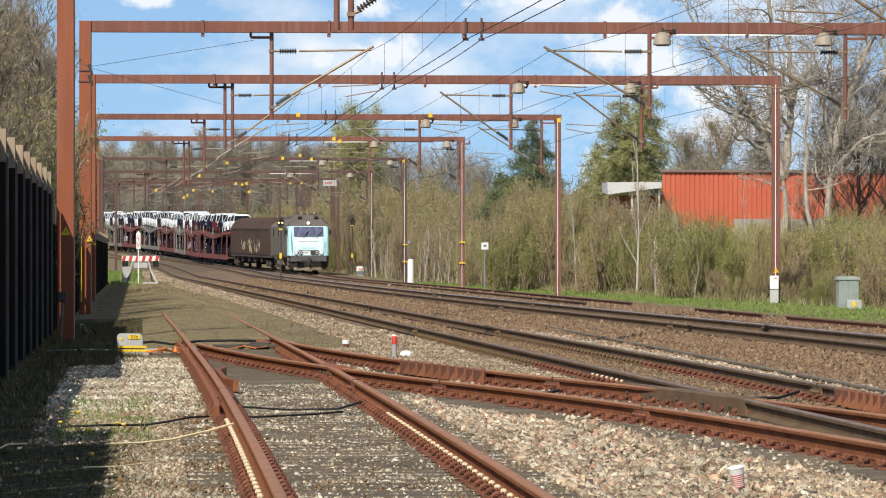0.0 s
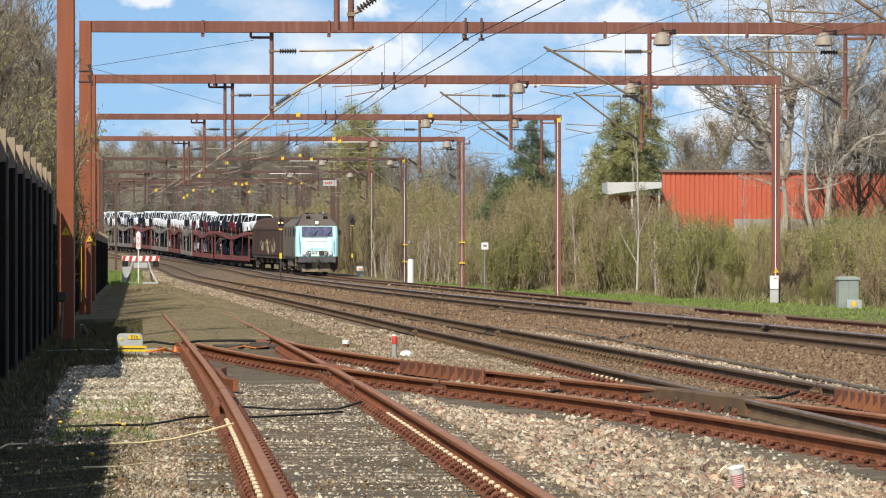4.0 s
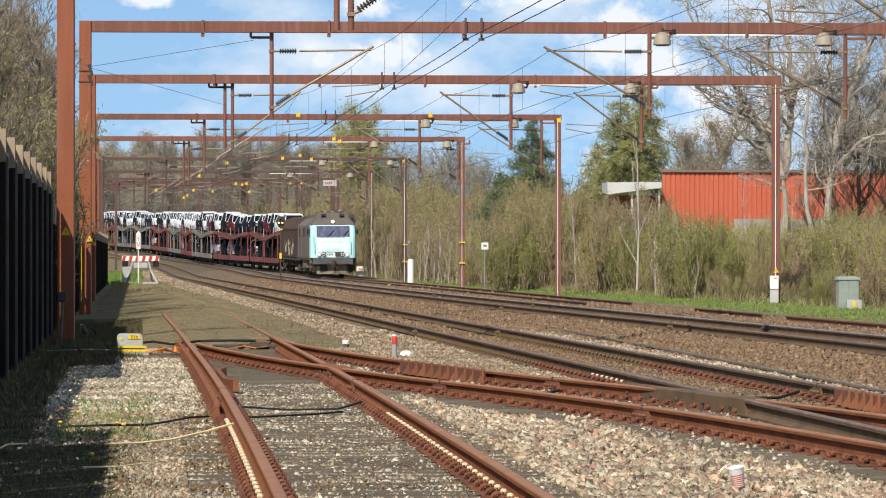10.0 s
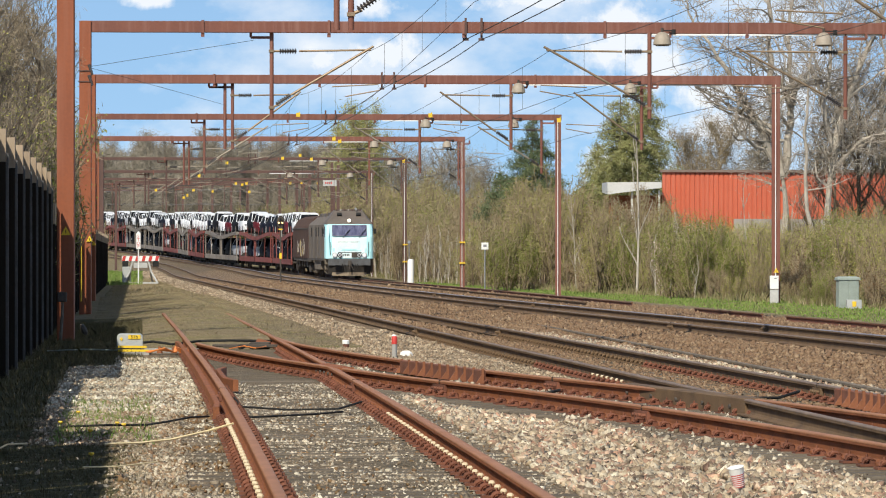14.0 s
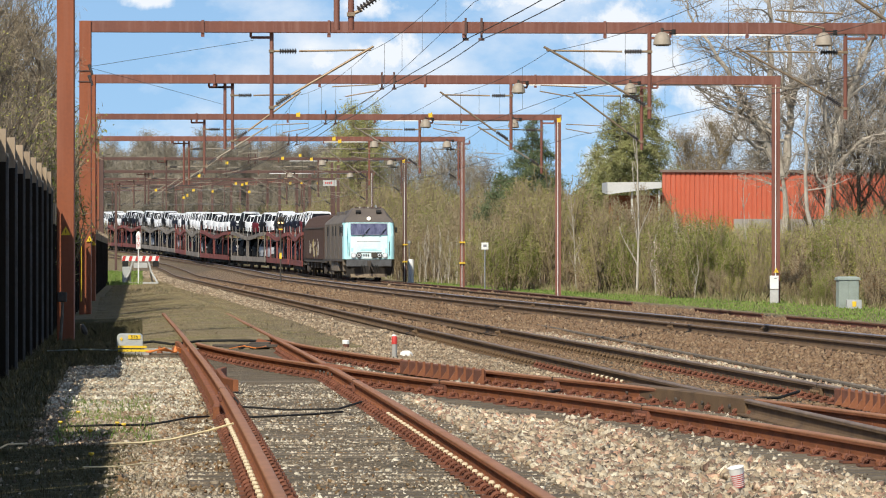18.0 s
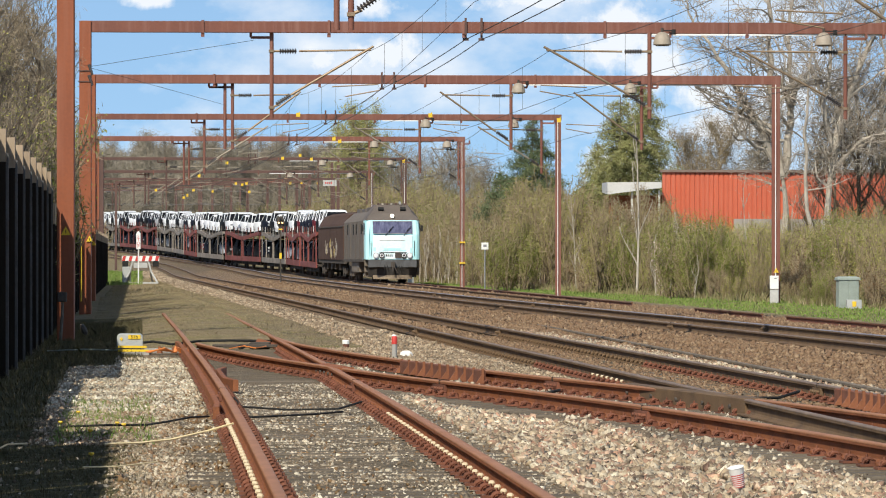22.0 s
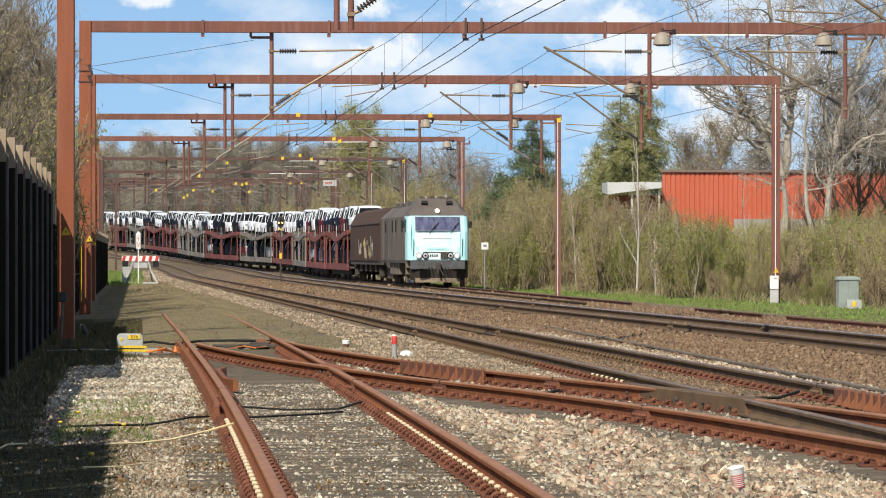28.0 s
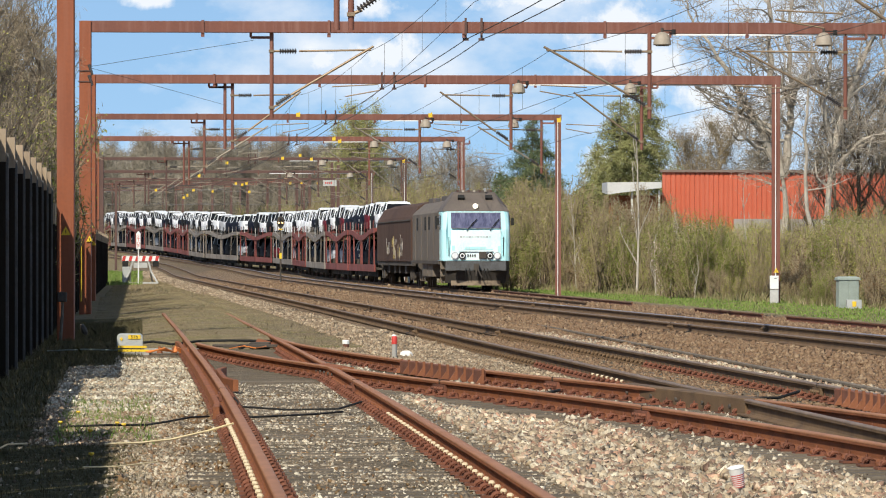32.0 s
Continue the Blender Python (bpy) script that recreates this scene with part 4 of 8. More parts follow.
# warning triangles and wraps on the left and right posts
for px, py, pz, s in ((-6.80, 96.82, 1.80, 0.085), (-9.30, 141.3, 1.80, 0.085), (-11.95, 183.8, 1.78, 0.08), (11.5, 185.4, 0.85, 0.09)):
    g = Geo().add([(-s, 0, -s * 0.9), (s, 0, -s * 0.9), (0, 0, s * 0.95), (-s, 0.01, -s * 0.9), (s, 0.01, -s * 0.9), (0, 0.01, s * 0.95)], [(0, 1, 2), (5, 4, 3), (0, 3, 4, 1), (1, 4, 5, 2), (2, 5, 3, 0)])
    tt = single("warning_sign", g, YELLOW, "small yellow triangular warning sign on a red post", "sign", group="warning triangles", m=pose(px, py, pz))
    part("bolt_mark", Geo().box((0, -0.006, -s * 0.15), (s * 0.16, 0.006, s * 0.8)), BLACK, tt)
for px, py in ((1.0, 277.5), (-2.38, 336.5)):
    for pz in (0.98, 2.05):
        single("post_band", Geo().box((0, 0, 0), (0.31, 0.31, 0.075)), YELLOW, "yellow band round a portal post", "band", group="yellow post bands", m=pose(px, py, pz))

# ---------------------------------------------------------------- noise barrier
def build_fence():
    t = thing("noise_barrier", "tall dark timber noise barrier with sunlit tops", "fence", kind="structure")
    pitch, d = 5.0, -21.5
    board = None
    while d < 292:
        x0, x1 = FENCE(d), FENCE(d + pitch)
        g0 = -0.5
        low_bay = 43 < d < 61            # lower bays beside the yard
        top = 1.85 if low_bay else (2.66 if d < 106 else 2.1)
        # Dark post, tan top: shade below and sun above put into the colour.
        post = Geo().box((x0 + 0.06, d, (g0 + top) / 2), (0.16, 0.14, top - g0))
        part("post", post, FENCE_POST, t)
        part("post_cap", Geo().box((x0 + 0.06, d, top + 0.10), (0.17, 0.15, 0.42)), FENCE_TAN, t, "post top coloured as sunlit")
        if 40 < d < 105:
            part("post_flange", Geo().box((x0 + 0.165, d - 0.05, (g0 + top) / 2), (0.028, 0.03, top - g0)), FENCE_FLANGE, t, "narrow grey steel post flange")
        k = 16 if 60 < d < 105 else (5 if 15 < d < 205 else 2)
        if board is None or board[0] != k:
            w = pitch / k
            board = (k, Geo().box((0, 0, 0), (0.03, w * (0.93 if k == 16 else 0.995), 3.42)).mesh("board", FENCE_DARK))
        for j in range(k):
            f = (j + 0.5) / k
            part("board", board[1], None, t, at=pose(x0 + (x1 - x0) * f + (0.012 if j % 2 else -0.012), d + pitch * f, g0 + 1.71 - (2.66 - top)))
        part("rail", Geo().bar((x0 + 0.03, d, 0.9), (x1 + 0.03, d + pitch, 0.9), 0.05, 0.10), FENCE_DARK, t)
        d += pitch
    return t


build_fence()


# ---------------------------------------------------------------- red hall
def build_hall():
    t = thing("industrial_hall", "orange-red corrugated sheet hall with grey plinth behind the thicket", "building")
    y, x0, x1, top, low = 262.0, 10.7, 34.0, 5.45, 3.15
    pitch = 0.235
    n = int((x1 - x0) / pitch)
    sheet = Geo()
    pts = []
    for i in range(n):
        u = x0 + i * pitch
        pts += [(u, 0.0), (u + 0.16, 0.0), (u + 0.175, 0.04), (u + 0.22, 0.04)]
    sheet.add([(u, y + w + (u - x0) * 0.12, -0.4) for u, w in pts] + [(u, y + w + (u - x0) * 0.12, top) for u, w in pts], [(k, k + 1, len(pts) + k + 1, len(pts) + k) for k in range(len(pts) - 1)])
    part("wall", sheet, HALL_RED, t, "orange-red corrugated cladding")
    part("wall", Geo().bar((x0 + 0.15, y + 0.1, (top - 0.4) / 2), (x0 + 1.15, y + 17.8, (top - 0.4) / 2), 0.2, top + 0.4), HALL_RED, t)
    part("plinth", Geo().bar((x0 + 3.5, y + 0.32, 1.4), (x1, y - 0.1 + (x1 - x0) * 0.12, 1.4), 0.12, 3.5), HALL_GREY, t, "grey rendered wall below the cladding")
    part("roof", Geo().loft([[(x0, y + 0.1, z), (x1, y + 2.9, z), (x1 + 1.0, y + 20.6, z), (x0 + 1.0, y + 17.8, z)] for z in (top + 0.004, top + 0.10)]), HALL_TRIM, t)
    part("roof_trim", Geo().bar((x0 - 0.12, y - 0.05, top + 0.03), (x1, y - 0.05 + (x1 - x0) * 0.12, top + 0.03), 0.16, 0.11), HALL_TRIM, t)
    # lean-to canopy with a pale roof
    part("canopy_roof", Geo().add([(7.9, y - 4, 4.30), (x0 - 0.2, y - 4, 4.62), (x0 - 0.2, y - 4, 4.90), (7.9, y - 4, 4.88), (7.9, y + 5, 4.50), (x0 - 0.2, y + 5, 4.70), (x0 - 0.2, y + 5, 5.0), (7.9, y + 5, 4.98)],
                              [(0, 1, 2, 3), (7, 6, 5, 4), (0, 4, 5, 1), (1, 5, 6, 2), (2, 6, 7, 3), (3, 7, 4, 0)]), ROOF_WHITE, t, "pale sheet roof")
    part("wall", Geo().box((9.4, y + 0.6, 1.9), (2.6, 0.2, 4.8)), RED_IRON, t)
    for x in (9.1, 10.4):
        part("downpipe", Geo().tube((x, y - 3.6, -0.3), (x, y - 3.6, 4.5), 0.05), WHITE, t, "white downpipe")
    return t


build_hall()

# ---------------------------------------------------------------- trees and bushes
def grow(rng, base, height, spread=0.5, levels=4, kids=(5, 5, 4, 3), r0=0.16, wiggle=0.18, up=0.25, droop=0.0, first=0.25, ratio=0.55, sides=(7, 5, 4, 3, 3), lean=(0, 0), thin=0.58, bend=0.3):
    """Tapered limbs; returns tubes as (a, b, r0, r1, level) and the twig tips."""
    limbs, tips = [], []

    def limb(p, d, length, r, lv):
        n = 8 if lv == 0 else (5 if lv == 1 else 3)
        pts, q, v = [p], p, d.normalized()
        for k in range(n):
            v = (v + Vector((rng.gauss(0, wiggle * (bend if lv == 0 else 1)), rng.gauss(0, wiggle * (bend if lv == 0 else 1)), rng.gauss(0, wiggle * 0.6) + (up * 0.3 if lv else 0) - droop * lv * 0.12))).normalized()
            q2 = q + v * (length / n)
            ra, rb = r * (1 - 0.75 * k / n), r * (1 - 0.75 * (k + 1) / n)
            limbs.append((q, q2, ra, rb, lv))
            pts.append(q2)
            q = q2
        tips.append((q, v, lv))
        if lv + 1 >= levels:
            return
        for k in range(kids[lv]):
            f = (first if lv == 0 else 0.2) + (1 - (first if lv == 0 else 0.2)) * (k + rng.random()) / kids[lv]
            i = min(n - 1, int(f * n))
            s = pts[i].lerp(pts[i + 1], f * n - i)
            a = rng.uniform(0, 2 * math.pi)
            out = Vector((math.cos(a), math.sin(a), 0))
            d2 = (v * 0.5 + out * spread * (1.3 if lv == 0 else 1.0) + Vector((0, 0, up - droop * lv))).normalized()
            limb(s, d2, length * ratio * rng.uniform(0.75, 1.2) * (1.15 - 0.5 * f), r * (1 - 0.75 * f) * thin, lv + 1)
    limb(Vector(base), Vector((lean[0], lean[1], 1)), height, r0, 0)
    return limbs, tips


def limbs_geo(limbs, lo, hi, rmin=0.006, sides=(8, 6, 4, 3, 3)):
    g = Geo()
    for a, b, ra, rb, lv in limbs:
        if lo <= lv <= hi:
            g.tube(a, b, max(ra, rmin), max(rb, rmin), sides[lv], caps=False)
    return g


def leaf_quads(rng, centres, per, size, spread, flat=0.5):
    """Small leaf faces round the given places."""
    n = len(centres) * per
    if not n:
        return np.zeros((0, 3)), np.zeros((0, 4), int)
    r = np.random.RandomState(rng.randint(0, 10 ** 6))
    c = np.repeat(np.array([tuple(p) for p in centres]), per, axis=0) + r.normal(0, spread, (n, 3))
    u = r.normal(0, 1, (n, 3))
    u /= np.linalg.norm(u, axis=1)[:, None]
    w = np.cross(u, r.normal(0, 1, (n, 3)))
    w /= np.linalg.norm(w, axis=1)[:, None] + 1e-9
    s = (size * r.uniform(0.6, 1.4, n))[:, None]
    v = np.stack([c - u * s, c - w * s * flat, c + u * s, c + w * s * flat], 1).reshape(-1, 3)
    return v, np.arange(n * 4).reshape(-1, 4)


def tree_thing(name, label, category, group, limbs, leaves, leaf_mat, bark, twig, rmin=0.006, split=1, ends=None):
    t = thing(name, label, category, group=group)
    tr = part("trunk" if name != "shrub" else "stem_mass", limbs_geo(limbs, 0, split, rmin), bark, t)
    if name == "shrub":
        tr["kind"] = "stuff"
    if any(l[4] > split for l in limbs):
        g = limbs_geo(limbs, split + 1, 9, rmin)
        if ends is not None:
            g.add(ends[0].tolist(), ends[1].tolist())
        part("twig_mass", g, twig, t)["kind"] = "stuff"
    if leaves is not None and len(leaves[0]):
        part("foliage", np_mesh("foliage", leaves[0], leaves[1], leaf_mat), None, t)["kind"] = "stuff"
    return t


def shrub(seed, h, stems, leaf_mat, leaves_per, leaf_size, label, rmin=0.012, radius=1.0):
    """A many-stemmed bush: thin upright stems, side twigs, young leaves."""
    rng = random.Random(seed)
    limbs, tips = [], []
    for k in range(stems):
        a, q = rng.uniform(0, 6.283), radius * math.sqrt(rng.random())
        ls, ts = grow(rng, (q * math.cos(a), q * math.sin(a), -0.3), h * rng.uniform(0.55, 1.0), spread=0.45, levels=3, kids=(10, 5), r0=0.016 * h / 3 * rng.uniform(0.7, 1.6), wiggle=0.10, up=0.55, first=0.15, ratio=0.30, lean=(0.22 * math.cos(a) * rng.random(), 0.22 * math.sin(a) * rng.random()))
        limbs += ls
        tips += ts
    cs = [p for p, v, lv in tips if lv >= 1 and p.z > 0.1]
    return tree_thing("shrub", label, "bush", "thicket along the line", limbs, leaf_quads(rng, cs, leaves_per, leaf_size, 0.14), leaf_mat, BARK_BROWN, TWIG, rmin, split=0, ends=leaf_quads(rng, cs, 2, 0.17 * h / 4, 0.13, 0.045))


def place_first(ob, m, seen=[]):
    """Puts the model itself on its first place, copies on the later ones."""
    if ob not in seen:
        seen.append(ob)
        s = ob.scale.copy()
        ob.matrix_basis = m
        return ob
    return copy_thing(ob, m)


def put_scaled(ob, x, y, z, turn, k):
    o = place_first(ob, pose(x, y, z, 0, 0, turn))
    o.scale = (k, k, k * random.uniform(0.93, 1.07))
    return o


random.seed(4)
low = [shrub(1, 2.6, 26, LEAF_OLIVE, 9, 0.022, "low bush of thin brown stems with young olive leaves"),
       shrub(2, 2.7, 24, LEAF_GREEN, 18, 0.023, "low bush in fresh green leaf beside the track"),
       shrub(3, 2.4, 28, LEAF_BROWN, 1, 0.045, "low bush with bare brown stems and withered leaves")]
tall = [shrub(11, 5.6, 22, LEAF_OLIVE, 6, 0.028, "tall thicket shrub with grey-brown stems and olive buds", rmin=0.013, radius=1.3),
        shrub(12, 6.0, 22, LEAF_OLIVE, 9, 0.030, "tall thicket shrub in pale olive young leaf", rmin=0.013, radius=1.3),
        shrub(13, 5.6, 24, LEAF_BROWN, 1, 0.05, "tall bare brown thicket shrub", rmin=0.013, radius=1.3),
        shrub(14, 5.2, 20, LEAF_GREEN, 11, 0.030, "tall thicket shrub with fresh green leaves", rmin=0.013, radius=1.3)]


# height of the thicket over the eye, as a slope, from the far end of the belt to the near end
BELT = curve_through([(-0.0205, 0.0150), (-0.009, 0.0145), (-0.0025, 0.0125), (0.008, 0.0112), (0.0122, 0.0120), (0.0185, 0.0172), (0.0228, 0.0190), (0.028, 0.0168), (0.0333, 0.0130), (0.0406, 0.0094), (0.050, 0.0066), (0.0575, 0.0072), (0.067, 0.0068), (0.0754, 0.0096), (0.09, 0.0096)])


def belt(ob_low, ob_tall, x, y, k=1.0):
    h = (1.65 + BELT(x / y) * y) * k * random.uniform(0.78, 1.0)
    if h < 3.2 and random.random() < 0.6:
        return put_scaled(random.choices(ob_low, (6, 3, 5))[0], x, y, ground_z(x, y) - 0.05, random.uniform(0, 360), h / 2.75)
    return put_scaled(random.choices(ob_tall, (4, 4, 4, 2))[0], x, y, ground_z(x, y) - 0.05, random.uniform(0, 360), h / 5.9)


d = 152.0
while d < 452:
    for off in (0.5, 2.6, 5.4, 9.0, 14.0):
        x = max(EDGE(d), MAIN_E(d) + 4.6) + off + random.uniform(-0.8, 0.8)
        y = d + random.uniform(-1.5, 1.5)
        if abs(x / y) > 0.088 or (y < 188 and abs(x - 0.0617 * y) < 1.3) or (y > 250 and 6.8 < x < 36) or (off > 6 and d < 215) or (off > 6 and random.random() < 0.35):
            continue
        belt(low, tall, x, y, random.uniform(0.25, 0.85) if off < 1 else (random.uniform(0.6, 1.0) if off < 3 else 1.0))
    d += 3.0 if d < 250 else 5.0

# fresh green bushes at the foot of the belt
for x, y, q in ((9.6, 208.5, 1.0), (10.6, 208.0, 1.12), (10.2, 206.5, 0.95), (3.2, 262, 1.2)):
    put_scaled(low[1], x, y, ground_z(x, y) - 0.05, x * 40, q)

# brown shrubs before the canopy of the hall
for x, y, q, k in ((7.7, 236, 0.70, 0), (8.6, 239, 0.72, 2), (9.3, 234, 0.66, 1), (8.1, 243, 0.78, 2), (9.9, 241, 0.62, 0)):
    put_scaled(tall[k], x, y, ground_z(x, y) - 0.05, x * 70, q)

# blossoming shrub in front of the hall
bl = shrub(21, 2.8, 12, BLOSSOM, 3, 0.04, "small bush in pale pink blossom")
put_scaled(bl, 9.6, 213.0, -0.3, 20, 1.0)

def fine_tree(seed, h, r, label, leaf=None, per=2, size=0.06, droop=0.0, spread=0.55, bark=None, twig=None, rmin=0.014, levels=4, kids=(14, 7, 5), ratio=0.42, up=0.35, flat=0.5, scat=0.5):
    rng = random.Random(seed)
    limbs, tips = grow(rng, (0, 0, -0.3), h, spread=spread, levels=levels, kids=kids, r0=r, wiggle=0.12, up=up, droop=droop, first=0.15, ratio=ratio)
    cs = [p for p, v, lv in tips if lv >= 2]
    return tree_thing("bare_tree" if leaf is None else "tree", label, "tree", "", limbs, leaf_quads(rng, cs, per, size, 0.16 if flat > 0.2 else scat, flat) if leaf else None, leaf, bark or BARK_BROWN, twig or TWIG, rmin, split=1)


# pale saplings among the thicket
sap = fine_tree(81, 4.2, 0.05, "slim pale birch sapling at the edge of the thicket", None, spread=0.4, up=0.6, kids=(9, 4, 2), ratio=0.3, bark=BARK_PALE, twig=BARK_PALE, rmin=0.012, levels=3)
for k in range(56):
    d = random.uniform(205, 400)
    x = max(EDGE(d), MAIN_E(d) + 4.6) + random.uniform(-0.9, 0.9)
    put_scaled(sap, x, d, ground_z(x, d), random.uniform(0, 360), random.uniform(0.35, 0.8))

pole = fine_tree(82, 7.4, 0.06, "slim tall pale birch in the thicket", None, spread=0.35, up=0.6, kids=(9, 4, 2), ratio=0.22, bark=BARK_PALE, twig=BARK_PALE, rmin=0.012, levels=3)
put_scaled(pole, 8.15, 226, -0.3, 0, 1.0)
put_scaled(pole, 12.2, 214, -0.3, 120, 0.62)
put_scaled(pole, 13.5, 209, -0.3, 200, 0.55)
put_scaled(pole, 6.2, 250, -0.3, 60, 0.6)

# tall pale-barked trees before the hall: crooked main limbs, each with its own boughs and twigs
def crooked_tree(seed, mains, label, r0, kids=(13, 8, 5), twigs=2):
    """mains: ways of the trunk and its forks, as (across, height) places in metres from the foot."""
    rng = random.Random(seed)
    limbs, tips = [], []

    def bough(p, d, length, r, lv):
        n = 6 if lv == 1 else 4
        q, v, pts = p, d.normalized(), [p]
        for k in range(n):
            v = (v + Vector((rng.gauss(0, 0.27), rng.gauss(0, 0.27), rng.gauss(0.03, 0.20)))).normalized()
            q2 = q + v * (length / n)
            limbs.append((q, q2, r * (1 - 0.7 * k / n), r * (1 - 0.7 * (k + 1) / n), lv))
            pts.append(q2)
            q = q2
        tips.append((q, v, lv))
        if lv < 3:
            for k in range(kids[lv]):
                f = 0.15 + 0.85 * (k + rng.random()) / kids[lv]
                i = min(n - 1, int(f * n))
                side = Vector((rng.gauss(0, 1), rng.gauss(0, 1), rng.gauss(0.1, 0.6))).normalized()
                bough(pts[i].lerp(pts[i + 1], f * n - i), v * 0.55 + side, length * rng.uniform(0.34, 0.62) * (1.15 - 0.45 * f), r * (1 - 0.7 * f) * 0.55, lv + 1)

    for way, r, depth in mains:
        pts = [Vector((x, depth * k / len(way) + rng.gauss(0, 0.05), z)) for k, (x, z) in enumerate(way)]
        fine = [pts[0]]
        for a, b in zip(pts, pts[1:]):
            for k in (1, 2, 3):
                fine.append(a.lerp(b, k / 3) + (Vector((rng.gauss(0, 0.07), rng.gauss(0, 0.07), 0)) if k < 3 else Vector()))
        n = len(fine) - 1
        for k in range(n):
            limbs.append((fine[k], fine[k + 1], r * (1 - 0.78 * k / n), r * (1 - 0.78 * (k + 1) / n), 0))
        v = (fine[-1] - fine[-2]).normalized()
        bough(fine[-1], v, 2.2, r * 0.22, 1)
        total = kids[0]
        for k in range(total):
            f = 0.12 + 0.86 * (k + rng.random()) / total
            i = min(n - 1, int(f * n))
            p = fine[i].lerp(fine[i + 1], f * n - i)
            if p.z < 4.2:
                continue
            d = (fine[i + 1] - fine[i]).normalized()
            side = Vector((rng.gauss(0, 1), rng.gauss(0, 1), rng.gauss(0.25, 0.35))).normalized()
            bough(p, d * 0.45 + side, rng.uniform(2.4, 4.4) * (1.1 - 0.5 * f), max(0.03, r * (1 - 0.78 * f) * 0.5), 1)
    cs = [p for p, v, lv in tips if lv >= 3]
    return tree_thing("bare_tree", label, "tree", "", limbs, leaf_quads(rng, cs, twigs, 0.20, 0.16, 0.035), PALE_SPRAY, BARK_PALE, TWIG_PALE, 0.009, split=1)


for seed, x, y, r, mains in (
        (31, 15.05, 236, 0.27, [([(0, -0.3), (-0.05, 2.5), (-0.15, 5.1)], 0.30, 0.1), ([(-0.12, 4.9), (-1.0, 7.0), (-2.0, 8.6), (-3.0, 10.2), (-4.3, 12.2)], 0.20, -0.6), ([(-0.15, 5.0), (-0.5, 7.6), (-0.6, 10.1), (-0.7, 12.6), (-0.8, 14.6)], 0.21, 0.6), ([(-0.10, 5.0), (0.25, 7.4), (0.35, 8.9), (0.1, 11.1), (0.5, 14.2)], 0.20, 0.3)]),
        (32, 15.95, 233, 0.13, [([(0, -0.3), (-0.05, 2.0), (-0.2, 4.2), (-0.28, 6.8), (-0.1, 9.3), (0.1, 11.2)], 0.12, 0.2)]),
        (38, 16.75, 235, 0.2, [([(0, -0.3), (0.15, 4.6), (0.5, 6.3)], 0.21, 0.1), ([(0.48, 6.2), (0.75, 8.0), (1.8, 10.5), (2.6, 12.6), (3.0, 14.4)], 0.17, 0.4), ([(0.4, 5.8), (-0.1, 8.2), (0.2, 10.6), (-0.2, 13.2)], 0.12, -0.5), ([(0.4, 5.4), (1.6, 6.6), (2.9, 7.0)], 0.11, 0.2)]),
        (36, 19.9, 240, 0.15, [([(0, -0.3), (0.1, 3.5), (-0.3, 6.8), (-0.1, 9.6), (-0.5, 12.5)], 0.16, 0.3), ([(-0.1, 5.2), (-1.2, 7.4), (-1.6, 9.6), (-2.5, 11.5)], 0.11, 0.5)])):
    o = crooked_tree(seed, mains, "tall bare tree with crooked pale grey limbs before the red hall", r)
    o.matrix_basis = pose(x, y, ground_z(x, y))


def conifer(seed, h, w, label, droop=0.25, dense=1.0, power=0.75, step=0.26, needles=None):
    """A spruce: straight trunk, whorls of branches with needle sprays."""
    rng = random.Random(seed)
    t = thing("conifer", label, "tree")
    part("trunk", Geo().tube((0, 0, -0.3), (0, 0, h), 0.16, 0.02, 8), BARK_BROWN, t)
    g, cs = Geo(), []
    z = 0.9
    while z < h - 0.1:
        f = 1 - z / h
        n = 9 if f > 0.15 else 6
        for k in range(n):
            a = rng.uniform(0, 6.283)
            l = w * (f ** power) * rng.uniform(0.40, 1.22) + 0.12
            b = Vector((l * math.cos(a), l * math.sin(a), z - droop * l + rng.uniform(-0.1, 0.15)))
            s = Vector((0, 0, z))
            g.tube(s, b, 0.025, 0.008, 3, caps=False)
            m = max(3, int(l * 9 * dense))
            for q in range(m):
                p = s.lerp(b, 0.25 + 0.75 * (q + rng.random()) / m)
                cs.append(p + Vector((rng.gauss(0, 0.10), rng.gauss(0, 0.10), rng.gauss(-0.05, 0.07))))
        z += step
    part("branch_mass", g, BARK_BROWN, t)["kind"] = "stuff"
    v, f = leaf_quads(rng, cs, 14, 0.13, 0.12, 0.11)
    part("foliage", np_mesh("foliage", v, f, needles or NEEDLES), None, t)["kind"] = "stuff"
    return t


for seed, x, y, h, w, label, droop in ((41, 5.5, 330, 10.3, 5.0, "dark green spruce with a pointed top behind the thicket", 0.22), (42, 3.6, 336, 6.9, 3.2, "smaller dark spruce beside a taller one", 0.2), (43, 9.9, 300, 10.6, 3.3, "broad dark green conifer behind the thicket", 0.3), (44, 11.3, 303, 11.6, 3.6, "broad dark green conifer with feathery top", 0.35), (45, 8.7, 302, 8.0, 2.6, "lower bushy conifer beside taller ones", 0.3)):
    o = conifer(seed, h, w, label, droop, 1.1 if seed < 43 else 0.8, 0.85 if seed < 43 else 0.55, 0.36 if seed < 43 else 0.30, None if seed < 43 else NEEDLES_OLIVE)
    o.matrix_basis = pose(x, y, -0.3)


o = fine_tree(51, 9.4, 0.10, "weeping birch with dense bare drooping twigs", BIRCH_SPRAY, 6, 0.34, scat=0.30, droop=0.14, rmin=0.013, kids=(24, 9, 6), flat=0.022, spread=0.55, up=0.5, ratio=0.36, bark=TWIG, twig=TWIG)
put_scaled(o, 16.2, 322, -0.3, 0, 0.97)
put_scaled(o, 14.9, 318, -0.3, 140, 0.84)
